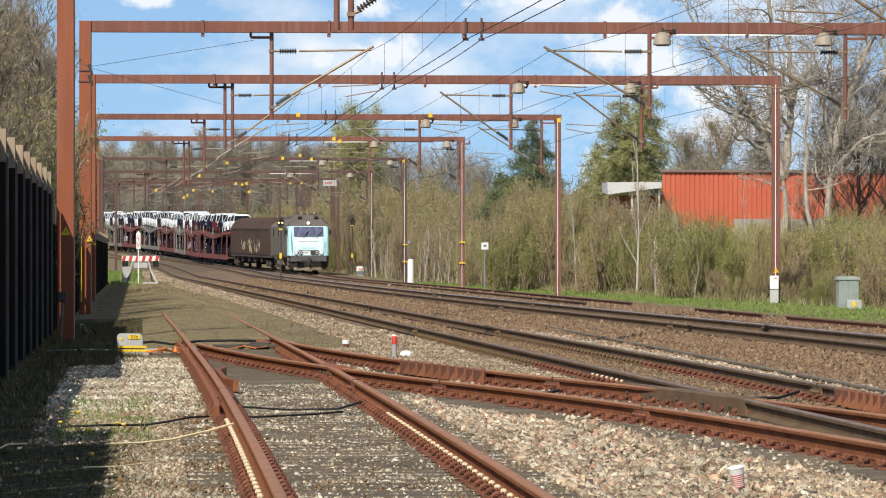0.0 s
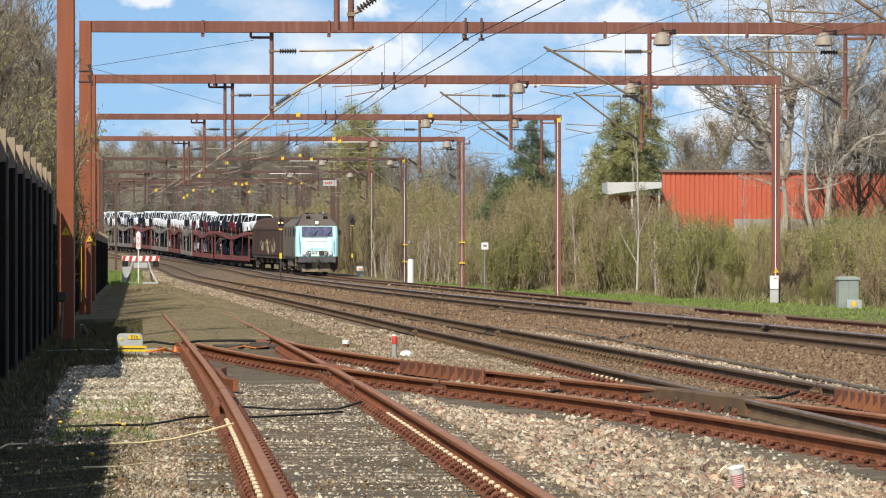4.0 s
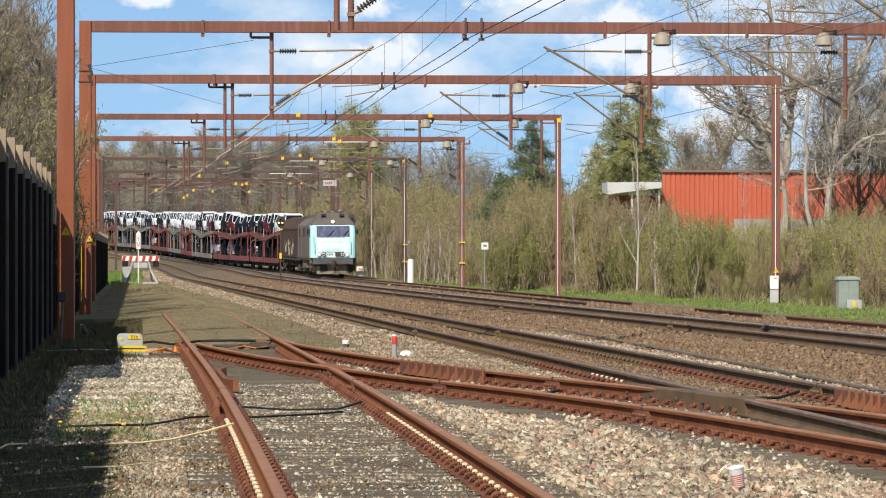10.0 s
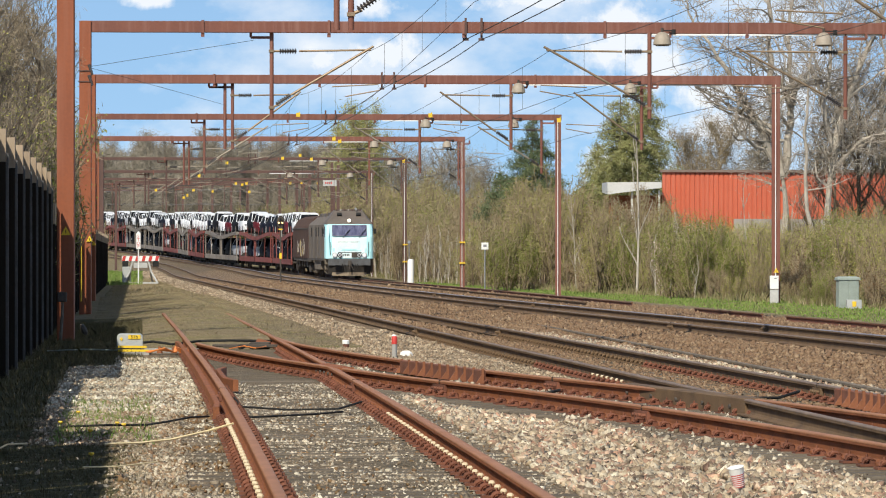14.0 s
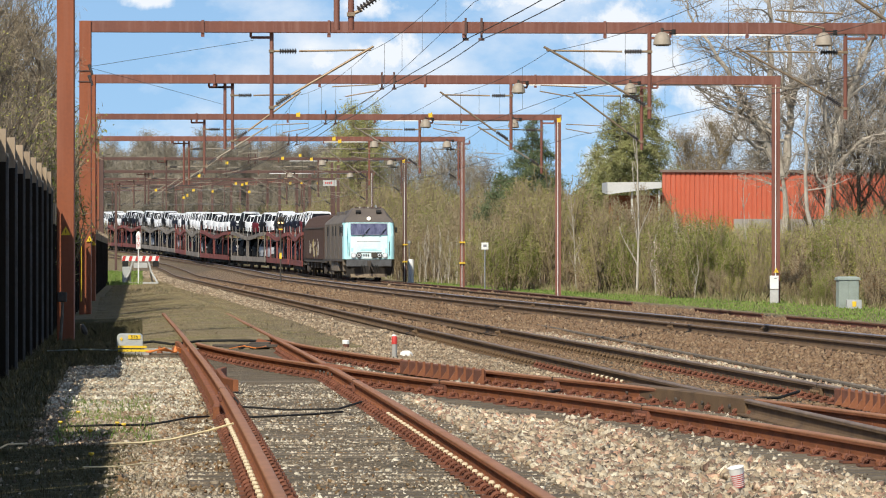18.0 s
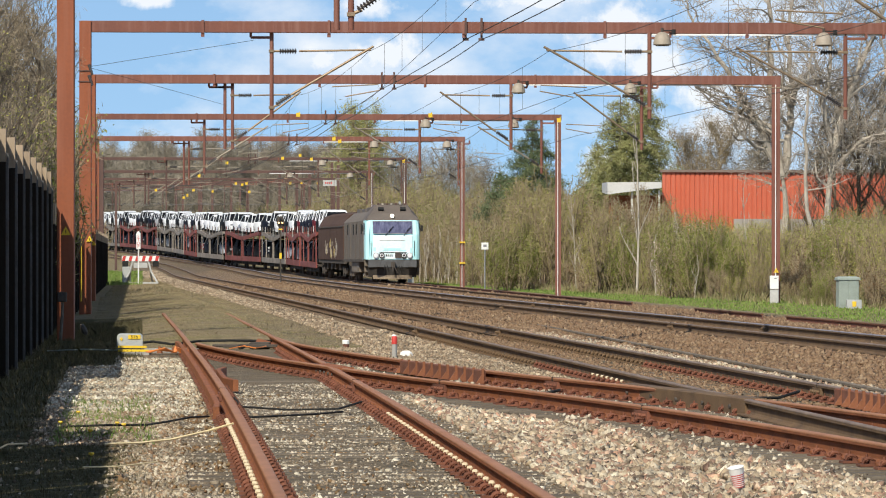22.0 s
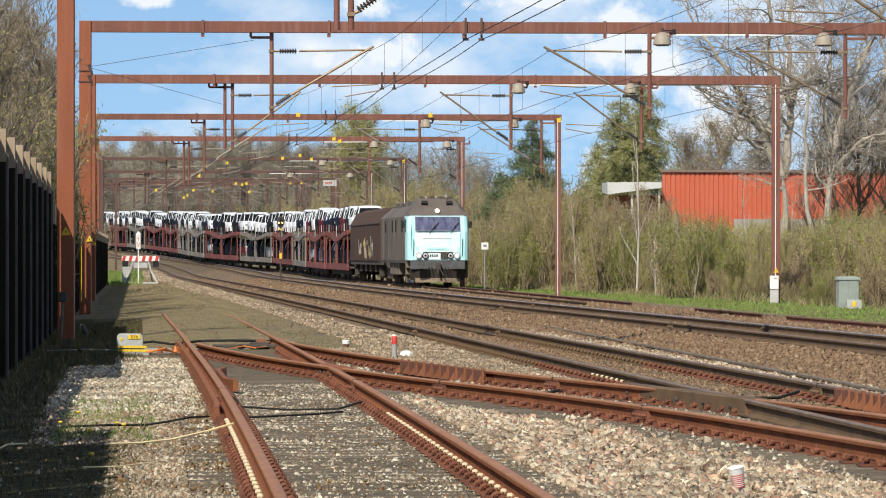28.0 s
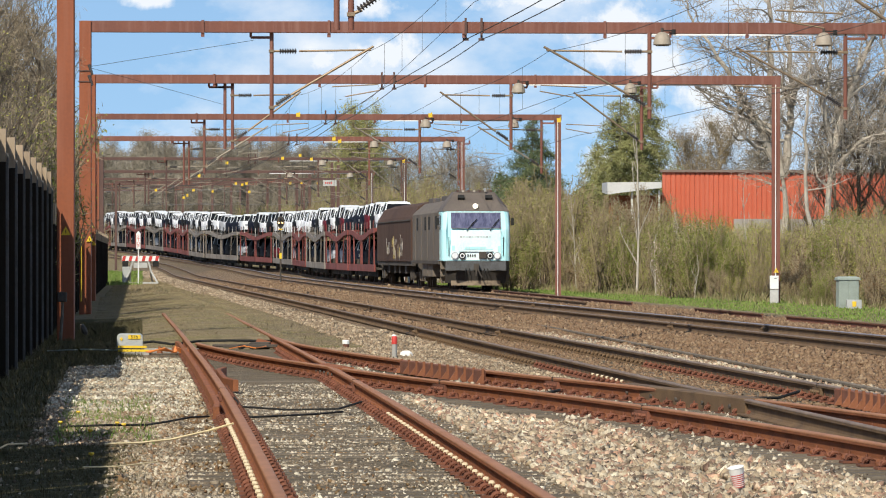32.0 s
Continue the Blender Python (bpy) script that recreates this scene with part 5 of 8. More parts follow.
will = fine_tree(52, 13.2, 0.22, "tall willow in yellow-green young leaf beyond the train", LEAF_WILLOW, 9, 0.20, flat=0.10, scat=0.35, spread=0.60, up=0.45, kids=(22, 9, 6), ratio=0.40, rmin=0.02)
put_scaled(will, -6.9, 452, 0.1, 0, 0.90)
put_scaled(will, -5.4, 458, 0.1, 100, 0.80)
put_scaled(will, -8.0, 462, 0.1, 200, 0.84)
bush_t = fine_tree(53, 8.5, 0.14, "bare grey-brown tree behind the thicket", FAR_SPRAY, 7, 0.36, flat=0.03, spread=0.6, twig=TWIG_FAR, rmin=0.012, kids=(18, 8, 5))
for k, (x, y, s) in enumerate(((0.4, 430, 1.0), (2.0, 436, 0.95), (-1.6, 440, 0.95), (-3.2, 446, 1.0), (3.4, 420, 0.85), (20, 330, 1.1), (24, 320, 1.15), (28, 330, 1.1), (26, 300, 1.1), (30, 310, 1.2))):
    put_scaled(bush_t, x, y, 0, k * 67, s)

# bare trees behind the noise barrier
left_a = fine_tree(61, 8.6, 0.15, "bare tree with dense grey-brown twigs behind the noise barrier", BIRCH_SPRAY, 4, 0.17, flat=0.03, scat=0.14, spread=0.62, rmin=0.010, kids=(18, 8, 7), levels=4, twig=TWIG_LEFT)
left_b = fine_tree(62, 7.6, 0.14, "bare tree with first green leaves behind the noise barrier", LEAF_OLIVE, 1, 0.04, spread=0.6, rmin=0.009, kids=(18, 8, 7), levels=4, twig=TWIG_LEFT)
ivy = shrub(63, 4.6, 18, LEAF_GREEN, 6, 0.035, "ivy-green bush behind the noise barrier", radius=0.9)
for k, (x, y, s, o) in enumerate(((-11.6, 132, 1.0, left_a), (-10.2, 118, 0.84, left_a), (-13.6, 150, 1.1, left_a), (-12.2, 140, 1.0, left_b), (-11.0, 127, 0.8, left_b), (-15.2, 172, 1.05, left_a), (-14.2, 160, 0.9, left_b), (-16.8, 190, 1.1, left_a), (-12.8, 128, 1.0, left_b), (-18.6, 215, 1.1, left_a), (-20.0, 240, 1.15, left_b), (-21.4, 262, 1.1, left_a), (-24, 300, 1.2, left_a), (-9.6, 112, 0.75, left_b), (-13.4, 165, 1.1, left_a), (-10.5, 134, 0.85, left_a), (-12.5, 161, 1.0, left_a), (-14.9, 193, 1.15, left_b), (-17.3, 222, 1.25, left_a), (-13.9, 175, 1.1, left_b), (-11.4, 143, 0.9, left_a), (-16.1, 206, 1.2, left_a))):
    put_scaled(o, x, y, -0.3, k * 83, s * 0.9)
for k, (x, y, s) in enumerate(((-10.9, 130, 1.15), (-9.8, 121, 0.9), (-12.0, 142, 1.0), (-13.6, 158, 1.0), (-10.6, 136, 1.1), (-11.9, 152, 1.25), (-13.4, 172, 1.3), (-14.9, 190, 1.45), (-12.6, 157, 1.1), (-16.6, 214, 1.6), (-9.3, 112, 0.85), (-16.5, 200, 1.0), (-18.4, 230, 1.1), (-20.4, 262, 1.1))):
    put_scaled(ivy, x, y, -0.3, k * 50, s)

# far woods beyond the curve
far = [fine_tree(71, 13.5, 0.2, "far bare tree in the wood beyond the curve", FAR_SPRAY, 12, 0.65, flat=0.024, spread=0.40, rmin=0.03, kids=(16, 7, 4), twig=TWIG_FAR, up=0.85, ratio=0.30),
       fine_tree(72, 12, 0.18, "far bare tree with dull olive buds beyond the curve", FAR_SPRAY, 12, 0.6, flat=0.026, spread=0.45, rmin=0.03, kids=(16, 7, 4), twig=TWIG_FAR, up=0.8, ratio=0.33)]
for k in range(150):
    d = random.uniform(960, 1120)
    u = random.uniform(-0.084, -0.02)
    put_scaled(far[k % 2], u * d, d, 2.5, random.uniform(0, 360), random.uniform(0.95, 1.22) * (1.0 if u < -0.05 else 0.82))
for k in range(120):
    d = random.uniform(640, 900)
    u = random.uniform(-0.075, -0.014)
    x = u * d
    if abs(x - MAIN_E(d)) < 4 or abs(x - MAIN_B(d)) < 4 or MAIN_B(d) - 3 < x < MAIN_E(d) + 3:
        continue
    put_scaled(far[k % 2], x, d, RISE(d) - 0.5, random.uniform(0, 360), min(random.uniform(0.75, 1.15), 0.0185 * d / 14))
r_sc = np.random.RandomState(9)
n_sc = 42000
y_sc = r_sc.uniform(640, 960, n_sc)
x_sc = r_sc.uniform(-0.083, -0.012, n_sc) * y_sc
on_line = np.array([(MAIN_B(q) - 4 < p < MAIN_E(q) + 4) for p, q in zip(x_sc, y_sc)])
x_sc, y_sc = x_sc[~on_line], y_sc[~on_line]
z_sc = np.interp(y_sc, TAB_Y, TAB["r"]) - 0.4 + r_sc.uniform(0, 1, len(x_sc)) ** 1.5 * (4.2 + 1.6 * np.sin(x_sc * 0.6) * np.sin(y_sc * 0.09))
v_sc, f_sc = leaf_quads(random.Random(3), np.stack([x_sc, y_sc, z_sc], 1), 1, 0.22, 0.1)
tagged(new("undergrowth", np_mesh("undergrowth", v_sc, f_sc, SCRUB)), "dark brown undergrowth of the far wood", "undergrowth", kind="stuff")
for k in range(36):
    d = random.uniform(470, 640)
    x = MAIN_E(d) + random.uniform(4, 26)
    if -0.075 < x / d < -0.012:
        put_scaled(tall[k % 4], x, d, RISE(d) - 0.4, random.uniform(0, 360), random.uniform(0.7, 1.1))
for k in range(26):
    d = random.uniform(300, 620)
    x = MAIN_B(d) - random.uniform(4.5, 16)
    if -0.079 < x / d < -0.064:
        put_scaled(random.choice(tall), x, d, RISE(d) - 0.4, random.uniform(0, 360), random.uniform(0.5, 0.9))

for k, (x, y, q) in enumerate(((18.7, 239, 0.95), (20.6, 244, 1.05), (17.6, 243, 0.8))):
    put_scaled(left_a, x, y, ground_z(x, y), 40 + k * 95, q)
# undergrowth that closes the wood beyond the end of the yard
n_sc = 14000
y_sc = r_sc.uniform(962, 1010, n_sc)
x_sc = r_sc.uniform(-0.083, -0.045, n_sc) * y_sc
z_sc = 2.3 + r_sc.uniform(0, 1, n_sc) ** 1.3 * (6.5 + 1.5 * np.sin(x_sc * 0.5))
v_sc, f_sc = leaf_quads(random.Random(4), np.stack([x_sc, y_sc, z_sc], 1), 1, 0.30, 0.1)
tagged(new("undergrowth", np_mesh("undergrowth", v_sc, f_sc, SCRUB)), "dark brown undergrowth of the far wood", "undergrowth", kind="stuff")
# dark bushes beside the end of the siding
for k, d in enumerate((418, 432, 446, 460, 476)):
    put_scaled(tall[(0, 3, 2)[k % 3]], -0.0652 * d, d, RISE(d) - 0.4, k * 70, 0.55 + 0.05 * (k % 2))
# ---------------------------------------------------------------- sleepers, fastenings, check rails, crossings
def yaw(line, d):
    return -math.degrees(math.atan(line(d + 0.5) - line(d - 0.5)))


def block(sx, sy, sz, mat, name="sleeper", c=0.02):
    """A box with chamfered upper edges."""
    x, y = sx / 2, sy / 2
    return Geo().loft([[(-x, -y, -sz), (x, -y, -sz), (x, y, -sz), (-x, y, -sz)], [(-x, -y, -c), (x, -y, -c), (x, y, -c), (-x, y, -c)], [(-x + c, -y + c, 0), (x - c, -y + c, 0), (x - c, y - c, 0), (-x + c, y - c, 0)]]).mesh(name, mat)


PITCH = 0.6
timber, timber_long, concrete = block(2.5, 0.25, 0.16, TIMBER), block(4.3, 0.25, 0.16, TIMBER), block(2.5, 0.27, 0.18, CONCRETE)


def lay(parent, mesh, line, z0, a, b, side=0.0, top=-0.163):
    d, k = a, 0
    while d < b:
        p = along(line, z0, d, side)
        part("sleeper", mesh, None, parent, at=pose(p.x, p.y, p.z + top + 0.006 * math.sin(k * 5.3), 0, 0, yaw(line, d) + 0.5 * math.sin(k * 3.1)))
        d += PITCH
        k += 1


lay(track_siding, timber, SIDING, Z_A, 27, 63, top=-0.178)
lay(track_siding, timber_long, SIDING, Z_A, 63, 86, side=0.9, top=-0.178)
lay(track_cross, timber, CROSS, Z_A, 34, 62.4)
lay(track_b, concrete, MAIN_B, Z_B, 58, 118, top=-0.194)

# fastenings: base plate, ribs, coiled clips and bolt on each side of a rail
def fastening(mat):
    g = Geo().box((0, 0, 0.008), (0.36, 0.16, 0.018))
    for s in (-1, 1):
        g.box((s * 0.088, 0, 0.026), (0.03, 0.14, 0.028)).tube((s * 0.118, 0, 0.02), (s * 0.118, 0, 0.062), 0.019, 0.017, 6).tube((s * 0.118, 0, 0.06), (s * 0.118, 0, 0.088), 0.009, 0.008, 5)
        for y in (-0.045, 0.045):
            g.path([(s * 0.062, y * 0.5, 0.034), (s * 0.085, y, 0.052), (s * 0.112, y, 0.060), (s * 0.138, y, 0.048), (s * 0.148, y * 0.7, 0.022)], 0.010, 5)
    return g.mesh("fastening", mat)


FAST, FAST_BROWN = fastening(RUST_CLIP), fastening(BROWN_RAIL)
BEAD = Geo().lathe((-0.100, -0.075, 0.072), (-0.060, -0.075, 0.066), [(0, 0.009), (0.25, 0.017), (0.75, 0.018), (1, 0.010)], 8).mesh("insulator_bead", CREAM)


def fasten(parent, line, z0, side, a, b, bead=(0, 0), mesh=None):
    d = a
    while d < b:
        p = along(line, z0, d, side)
        m = pose(p.x, p.y, p.z - 0.163, 0, 0, yaw(line, d))
        f = part("fastening", mesh or FAST, None, parent, at=m)
        if bead[0] <= d < bead[1]:
            part("insulator_bead", BEAD, None, f, "cream plastic insulator" if d < bead[0] + 0.6 else "")
        d += PITCH


fasten(track_siding, SIDING, Z_A, -HALF, 27, 84, bead=(27, 48))
fasten(track_siding, SIDING, Z_A, HALF, 27, 84, bead=(27, 49.5))
fasten(track_cross, CROSS, Z_A, -HALF, 34, 84)
fasten(track_cross, CROSS, Z_A, HALF, 36, 84)
fasten(track_b, MAIN_B, Z_B, -HALF, 58, 74, bead=(62, 66))
fasten(track_b, MAIN_B, Z_B, -HALF, 74.2, 100, mesh=FAST_BROWN)
fasten(track_b, MAIN_B, Z_B, HALF, 40, 74)
fasten(track_b, MAIN_B, Z_B, HALF, 74.2, 100, mesh=FAST_BROWN)


def check_rail(parent, line, z0, side, a, b, inside, ribs=True, label="rusty check rail on ribbed chairs", h=0.168, gap_d=0.6):
    """A guard rail beside a running rail; its ends flare away. inside: +1 or -1, the way to the track's centre."""
    ds = spans(a, b, 0.5, 0.5)
    n = len(ds)
    gap = 0.115
    pts = []
    for i, d in enumerate(ds):
        flare = (0.04 if ribs else 0.10 if h > 0.12 else 0.03) * (max(0, 1 - i / 2.5) + max(0, 1 - (n - 1 - i) / 2.5))
        pts.append((along(line, z0, d, side + inside * (gap + flare), 0.012), line(d + 0.5) - line(d - 0.5)))
    prof = [(-0.03, 0.0), (-0.03, h - 0.008), (-0.022, h), (0.022, h), (0.03, h - 0.008), (0.03, 0.0)]
    rings = [[(p.x + u / math.hypot(1, s), p.y - u * s / math.hypot(1, s), p.z - 0.16 + w) for u, w in prof] for p, s in pts]
    # Darker rust behind the ribs: shade of the gaps put into colour.
    c = part("check_rail", Geo().loft(rings), RUST_CLIP if ribs else RUST_STEEL, parent, label)
    if ribs:
        rib = Geo().box((inside * 0.014, 0, 0.09), (0.028, 0.05, 0.18))
        rib.add([(inside * 0.028, -0.02, 0), (inside * 0.10, -0.02, 0), (inside * 0.028, -0.02, 0.105), (inside * 0.028, 0.02, 0), (inside * 0.10, 0.02, 0), (inside * 0.028, 0.02, 0.105)], [(0, 1, 2), (5, 4, 3), (0, 3, 4, 1), (1, 4, 5, 2), (2, 5, 3, 0)])
        rib = rib.mesh("rib", RIB_RUST)
        for k in range(int((b - a) / gap_d) + 1):
            d = a + k * gap_d
            p = along(line, z0, d, side + inside * (gap + 0.03), -0.15)
            part("rib", rib, None, c, at=pose(p.x, p.y, p.z, 0, 0, yaw(line, d)))
    return c


check_rail(track_cross, CROSS, Z_A, HALF, 63.0, 69.0, -1, h=0.158)
check_rail(track_b, MAIN_B, Z_B, HALF, 47.0, 54.4, -1, h=0.158, gap_d=0.5)
check_rail(track_siding, SIDING, Z_A, -HALF, 49.5, 88, -1, ribs=False, label="long rusty guard rail along the siding rail", h=0.11)
check_rail(track_siding, SIDING, Z_A, -HALF, 59.5, 66.5, 1, ribs=False, label="rusty check rail with flared end", h=0.13)


def crossing_block(parent, x, y, turn, length, w0, w1, mat, label):
    """A cast crossing nose: a wedge with flangeways and rounded top."""
    h = 0.162
    g = Geo().loft([[(-w0 / 2, 0, 0), (-w0 / 2, 0, h - 0.01), (-w0 / 2 + 0.01, 0, h), (w0 / 2 - 0.01, 0, h), (w0 / 2, 0, h - 0.01), (w0 / 2, 0, 0)],
                    [(-w1 / 2, length, 0), (-w1 / 2, length, h - 0.01), (-w1 / 2 + 0.01, length, h), (w1 / 2 - 0.01, length, h), (w1 / 2, length, h - 0.01), (w1 / 2, length, 0)]])
    c = part("crossing", g, mat, parent, label, at=pose(x, y, -0.159, 0, 0, turn))
    for k in range(5):
        part("crossing_bolt", Geo().tube((-w0 / 2 - 0.02, length * (k + 0.5) / 5, 0.07), (-w0 / 2, length * (k + 0.5) / 5, 0.07), 0.022, n=8), UNDER, c)
    return c


p = along(CROSS, Z_A, 50.6, HALF)
crossing_block(track_b, p.x - 0.02, p.y, 9.3, 6.3, 0.22, 0.16, BROWN_RAIL, "dark cast steel crossing nose")
p = along(CROSS, Z_A, 64.9, -HALF)
crossing_block(track_siding, p.x, p.y, 6.5, 2.6, 0.24, 0.13, RUST_STEEL, "rusty crossing nose")

# rail joints with fishplates
def joint(parent, line, z0, side, d):
    p = along(line, z0, d, side)
    m = pose(p.x, p.y, p.z - 0.16, 0, 0, yaw(line, d))
    g = Geo().box((-0.03, 0, 0.075), (0.035, 0.62, 0.085)).box((0.03, 0, 0.075), (0.035, 0.62, 0.085))
    plate = RUST_CLIP if parent in (track_siding, track_cross) else BROWN_RAIL
    j = part("fishplate", g, plate, parent, "dark bolted rail joint", at=m)
    for k in (-0.22, -0.08, 0.08, 0.22):
        part("bolt", Geo().tube((-0.085, k, 0.075), (-0.045, k, 0.075), 0.022, n=6), plate, j)
    part("rail_gap", Geo().box((0, 0, 0.12), (0.078, 0.05, 0.088)), BLACK, j)


for parent, line, z0, side, d in ((track_siding, SIDING, Z_A, -HALF, 55.0), (track_siding, SIDING, Z_A, HALF, 58.6), (track_cross, CROSS, Z_A, -HALF, 58.5), (track_cross, CROSS, Z_A, HALF, 59.6), (track_cross, CROSS, Z_A, -HALF, 48.6), (track_b, MAIN_B, Z_B, HALF, 56.8), (track_b, MAIN_B, Z_B, HALF, 101.5), (track_b, MAIN_B, Z_B, -HALF, 102.6), (track_b, MAIN_B, Z_B, HALF, 148), (track_c, MAIN_C, Z_C, HALF, 105), (track_c, MAIN_C, Z_C, -HALF, 108), (track_c, MAIN_C, Z_C, -HALF, 148), (track_c, MAIN_C, Z_C, HALF, 155), (track_c, MAIN_C, Z_C, HALF, 196), (track_c, MAIN_C, Z_C, -HALF, 196)):
    joint(parent, line, z0, side, d)


# ---------------------------------------------------------------- loose ballast stones
def scatter(name, mat, label, density, size, d0, d1, left, right, seed, keep=None, sink=0.35):
    """Angular stones strewn between two lines, as one mass."""
    r = np.random.RandomState(seed)
    n = int(density * (d1 - d0) * 2 * 0.09 * (d0 + d1) / 2 * 1.05)
    y = np.sqrt(r.uniform(d0 ** 2, d1 ** 2, n))
    x = r.uniform(-0.09, 0.09, n) * y
    tl = np.interp(y, TAB_Y, left)
    tr = np.interp(y, TAB_Y, right)
    ok = (x > tl) & (x < tr)
    if keep is not None:
        ok &= keep(x, y, r)
    x, y = x[ok], y[ok]
    n = len(x)
    if not n:
        return
    s = size * np.exp(np.clip(r.normal(0, 0.42, n), -0.9, 0.95))
    octa = np.array([(-1, 0, 0), (1, 0, 0), (0, -1, 0), (0, 1, 0), (0, 0, -1), (0, 0, 1)], float) * 0.72
    v = octa[None] * r.uniform(0.6, 1.3, (n, 1, 3)) + r.uniform(-0.34, 0.34, (n, 6, 3))
    q = r.normal(0, 1, (n, 4))
    q /= np.linalg.norm(q, axis=1)[:, None]
    a, b, c, d = q.T
    R = np.stack([np.stack([1 - 2 * (c * c + d * d), 2 * (b * c - a * d), 2 * (b * d + a * c)], 1), np.stack([2 * (b * c + a * d), 1 - 2 * (b * b + d * d), 2 * (c * d - a * b)], 1), np.stack([2 * (b * d - a * c), 2 * (c * d + a * b), 1 - 2 * (b * b + c * c)], 1)], 1)
    v = np.einsum("nij,nkj->nki", R, v) * s[:, None, None]
    z = ground_np(x, y) + s * (0.5 - sink) + r.uniform(-0.5, 0.35, n) * size
    v += np.stack([x, y, z], 1)[:, None, :]
    f = np.array([(1, 3, 5), (3, 0, 5), (0, 2, 5), (2, 1, 5), (3, 1, 4), (0, 3, 4), (2, 0, 4), (1, 2, 4)])
    faces = (np.arange(n)[:, None, None] * 6 + f[None]).reshape(-1, 3)
    return tagged(new(name, np_mesh(name, v.reshape(-1, 3), faces, mat)), label, "ballast", kind="stuff")


A_, B_, C_, E_ = TAB["a"], TAB["b"], TAB["c"], TAB["e"]
X_ = np.array([CROSS(min(max(y, 30), 92)) for y in TAB_Y])
F_ = np.array([FENCE(y) for y in TAB_Y])
big = np.full(len(TAB_Y), 99.0)


def off_rails(x, y, r):
    """Leaves the sleepers' tops and the rails nearly clear."""
    a, b, c = (np.interp(y, TAB_Y, t) for t in (A_, B_, X_))
    ok = np.ones(len(x), bool)
    for q, lim in ((a, 92), (c, 84), (b, 999)):
        for s in (-HALF, HALF):
            ok &= (np.abs(x - q - s) > 0.10) | (y > lim)
    ph = ((y - 27) / PITCH) % 1.0
    ontop = ((np.abs(x - a) < 1.25) & (y < 86)) & ((ph < 0.24) | (ph > 0.76))
    ok &= ~((np.abs(x + 4.6) < 0.75) & (np.abs(y - 82) < 2.4)) 
    return ok & (~ontop | (r.uniform(0, 1, len(x)) < 0.08))


scatter("ballast", STONES, "beige and pinkish crushed stone ballast", 2500, 0.026, 29, 46, A_ + 1.25, X_ - 1.5, 1, off_rails)
scatter("ballast", STONES, "beige and pinkish crushed stone ballast", 1700, 0.024, 46, 66, A_ + 1.25, X_ - 1.3, 2, off_rails)
scatter("ballast", STONES_SOIL, "soil-stained old ballast beside the siding", 2600, 0.0155, 29, 52, F_ + 0.8, A_ - 1.25, 3, lambda x, y, r: off_rails(x, y, r) & (r.uniform(0, 1, len(x)) < np.clip((x - np.interp(y, TAB_Y, F_) - np.where(y > 43, 0.9, 1.6)) * 1.6, 0.006, 0.8)), sink=0.45)
scatter("ballast", STONES_GREY, "grey weathered ballast beside the siding", 1150, 0.018, 52, 86, F_ + np.where(TAB_Y < 74, 0.9, 1.5), A_ - 0.95, 4, off_rails)
scatter("ballast", STONES_DUSTY, "stones between the timber sleepers", 950, 0.018, 29, 64, A_ - 1.6, A_ + 1.5, 5, lambda x, y, r: off_rails(x, y, r) & (r.uniform(0, 1, len(x)) < 0.25 + 0.6 * (np.sin(x * 3.1 + np.sin(y * 2.0)) * np.sin(y * 1.3 - x) > 0.1)), sink=0.75)
scatter("ballast", STONES_DUSTY, "stones between the crossover rails", 420, 0.022, 36, 84, X_ - 1.5, X_ + 1.2, 6, lambda x, y, r: off_rails(x, y, r) & ((x > np.interp(y, TAB_Y, X_) - 0.7) | (r.uniform(0, 1, len(x)) < 0.15)) & (x > np.interp(y, TAB_Y, A_) + 1.2), sink=0.5)
scatter("ballast", STONES_TAN, "tan ballast between the crossover and the main line", 950, 0.022, 62, 88, np.maximum(X_ + 0.9, A_ + 1.4), B_ - 1.0, 7, off_rails)
scatter("ballast", STONES_TAN, "tan ballast shoulder beside the main line", 400, 0.033, 88, 110, B_ - 2.4, B_ - 1.0, 17, off_rails)
scatter("ballast", STONES_RUST, "rust-stained ballast of the main line", 170, 0.024, 50, 110, B_ - 1.0, B_ + 1.6, 8, lambda x, y, r: off_rails(x, y, r) & (np.abs(x - np.interp(y, TAB_Y, B_) + HALF) > 0.3), sink=0.62)
scatter("ballast", STONES, "fresh pale ballast on the track shoulder", 600, 0.025, 50, 118, B_ + 1.2, B_ + 2.8, 9, off_rails)
scatter("ballast", STONES_RUST, "rust-brown ballast between the main tracks", 230, 0.033, 60, 125, B_ + 2.5, C_ + 1.6, 10, lambda x, y, r: np.abs(np.abs(x - np.interp(y, TAB_Y, C_)) - HALF) > 0.1, sink=0.45)
scatter("ballast", STONES_TAN, "tan ballast shoulder beside the main line", 200, 0.030, 110, 215, B_ - 2.25, B_ - 1.2, 11, lambda x, y, r: r.uniform(0, 1, len(x)) < 0.8)
scatter("ballast", STONES_RUST, "rust-brown ballast of the far tracks", 60, 0.042, 110, 215, B_ - 0.7, E_ + 1.5, 12, lambda x, y, r: (np.abs(np.abs(x - np.interp(y, TAB_Y, B_)) - HALF) > 0.12) & (np.abs(np.abs(x - np.interp(y, TAB_Y, C_)) - HALF) > 0.12), sink=0.5)

scatter("ballast", STONES_TAN, "tan ballast shoulder beside the main line", 70, 0.042, 215, 430, B_ - 2.6, B_ - 1.1, 13)
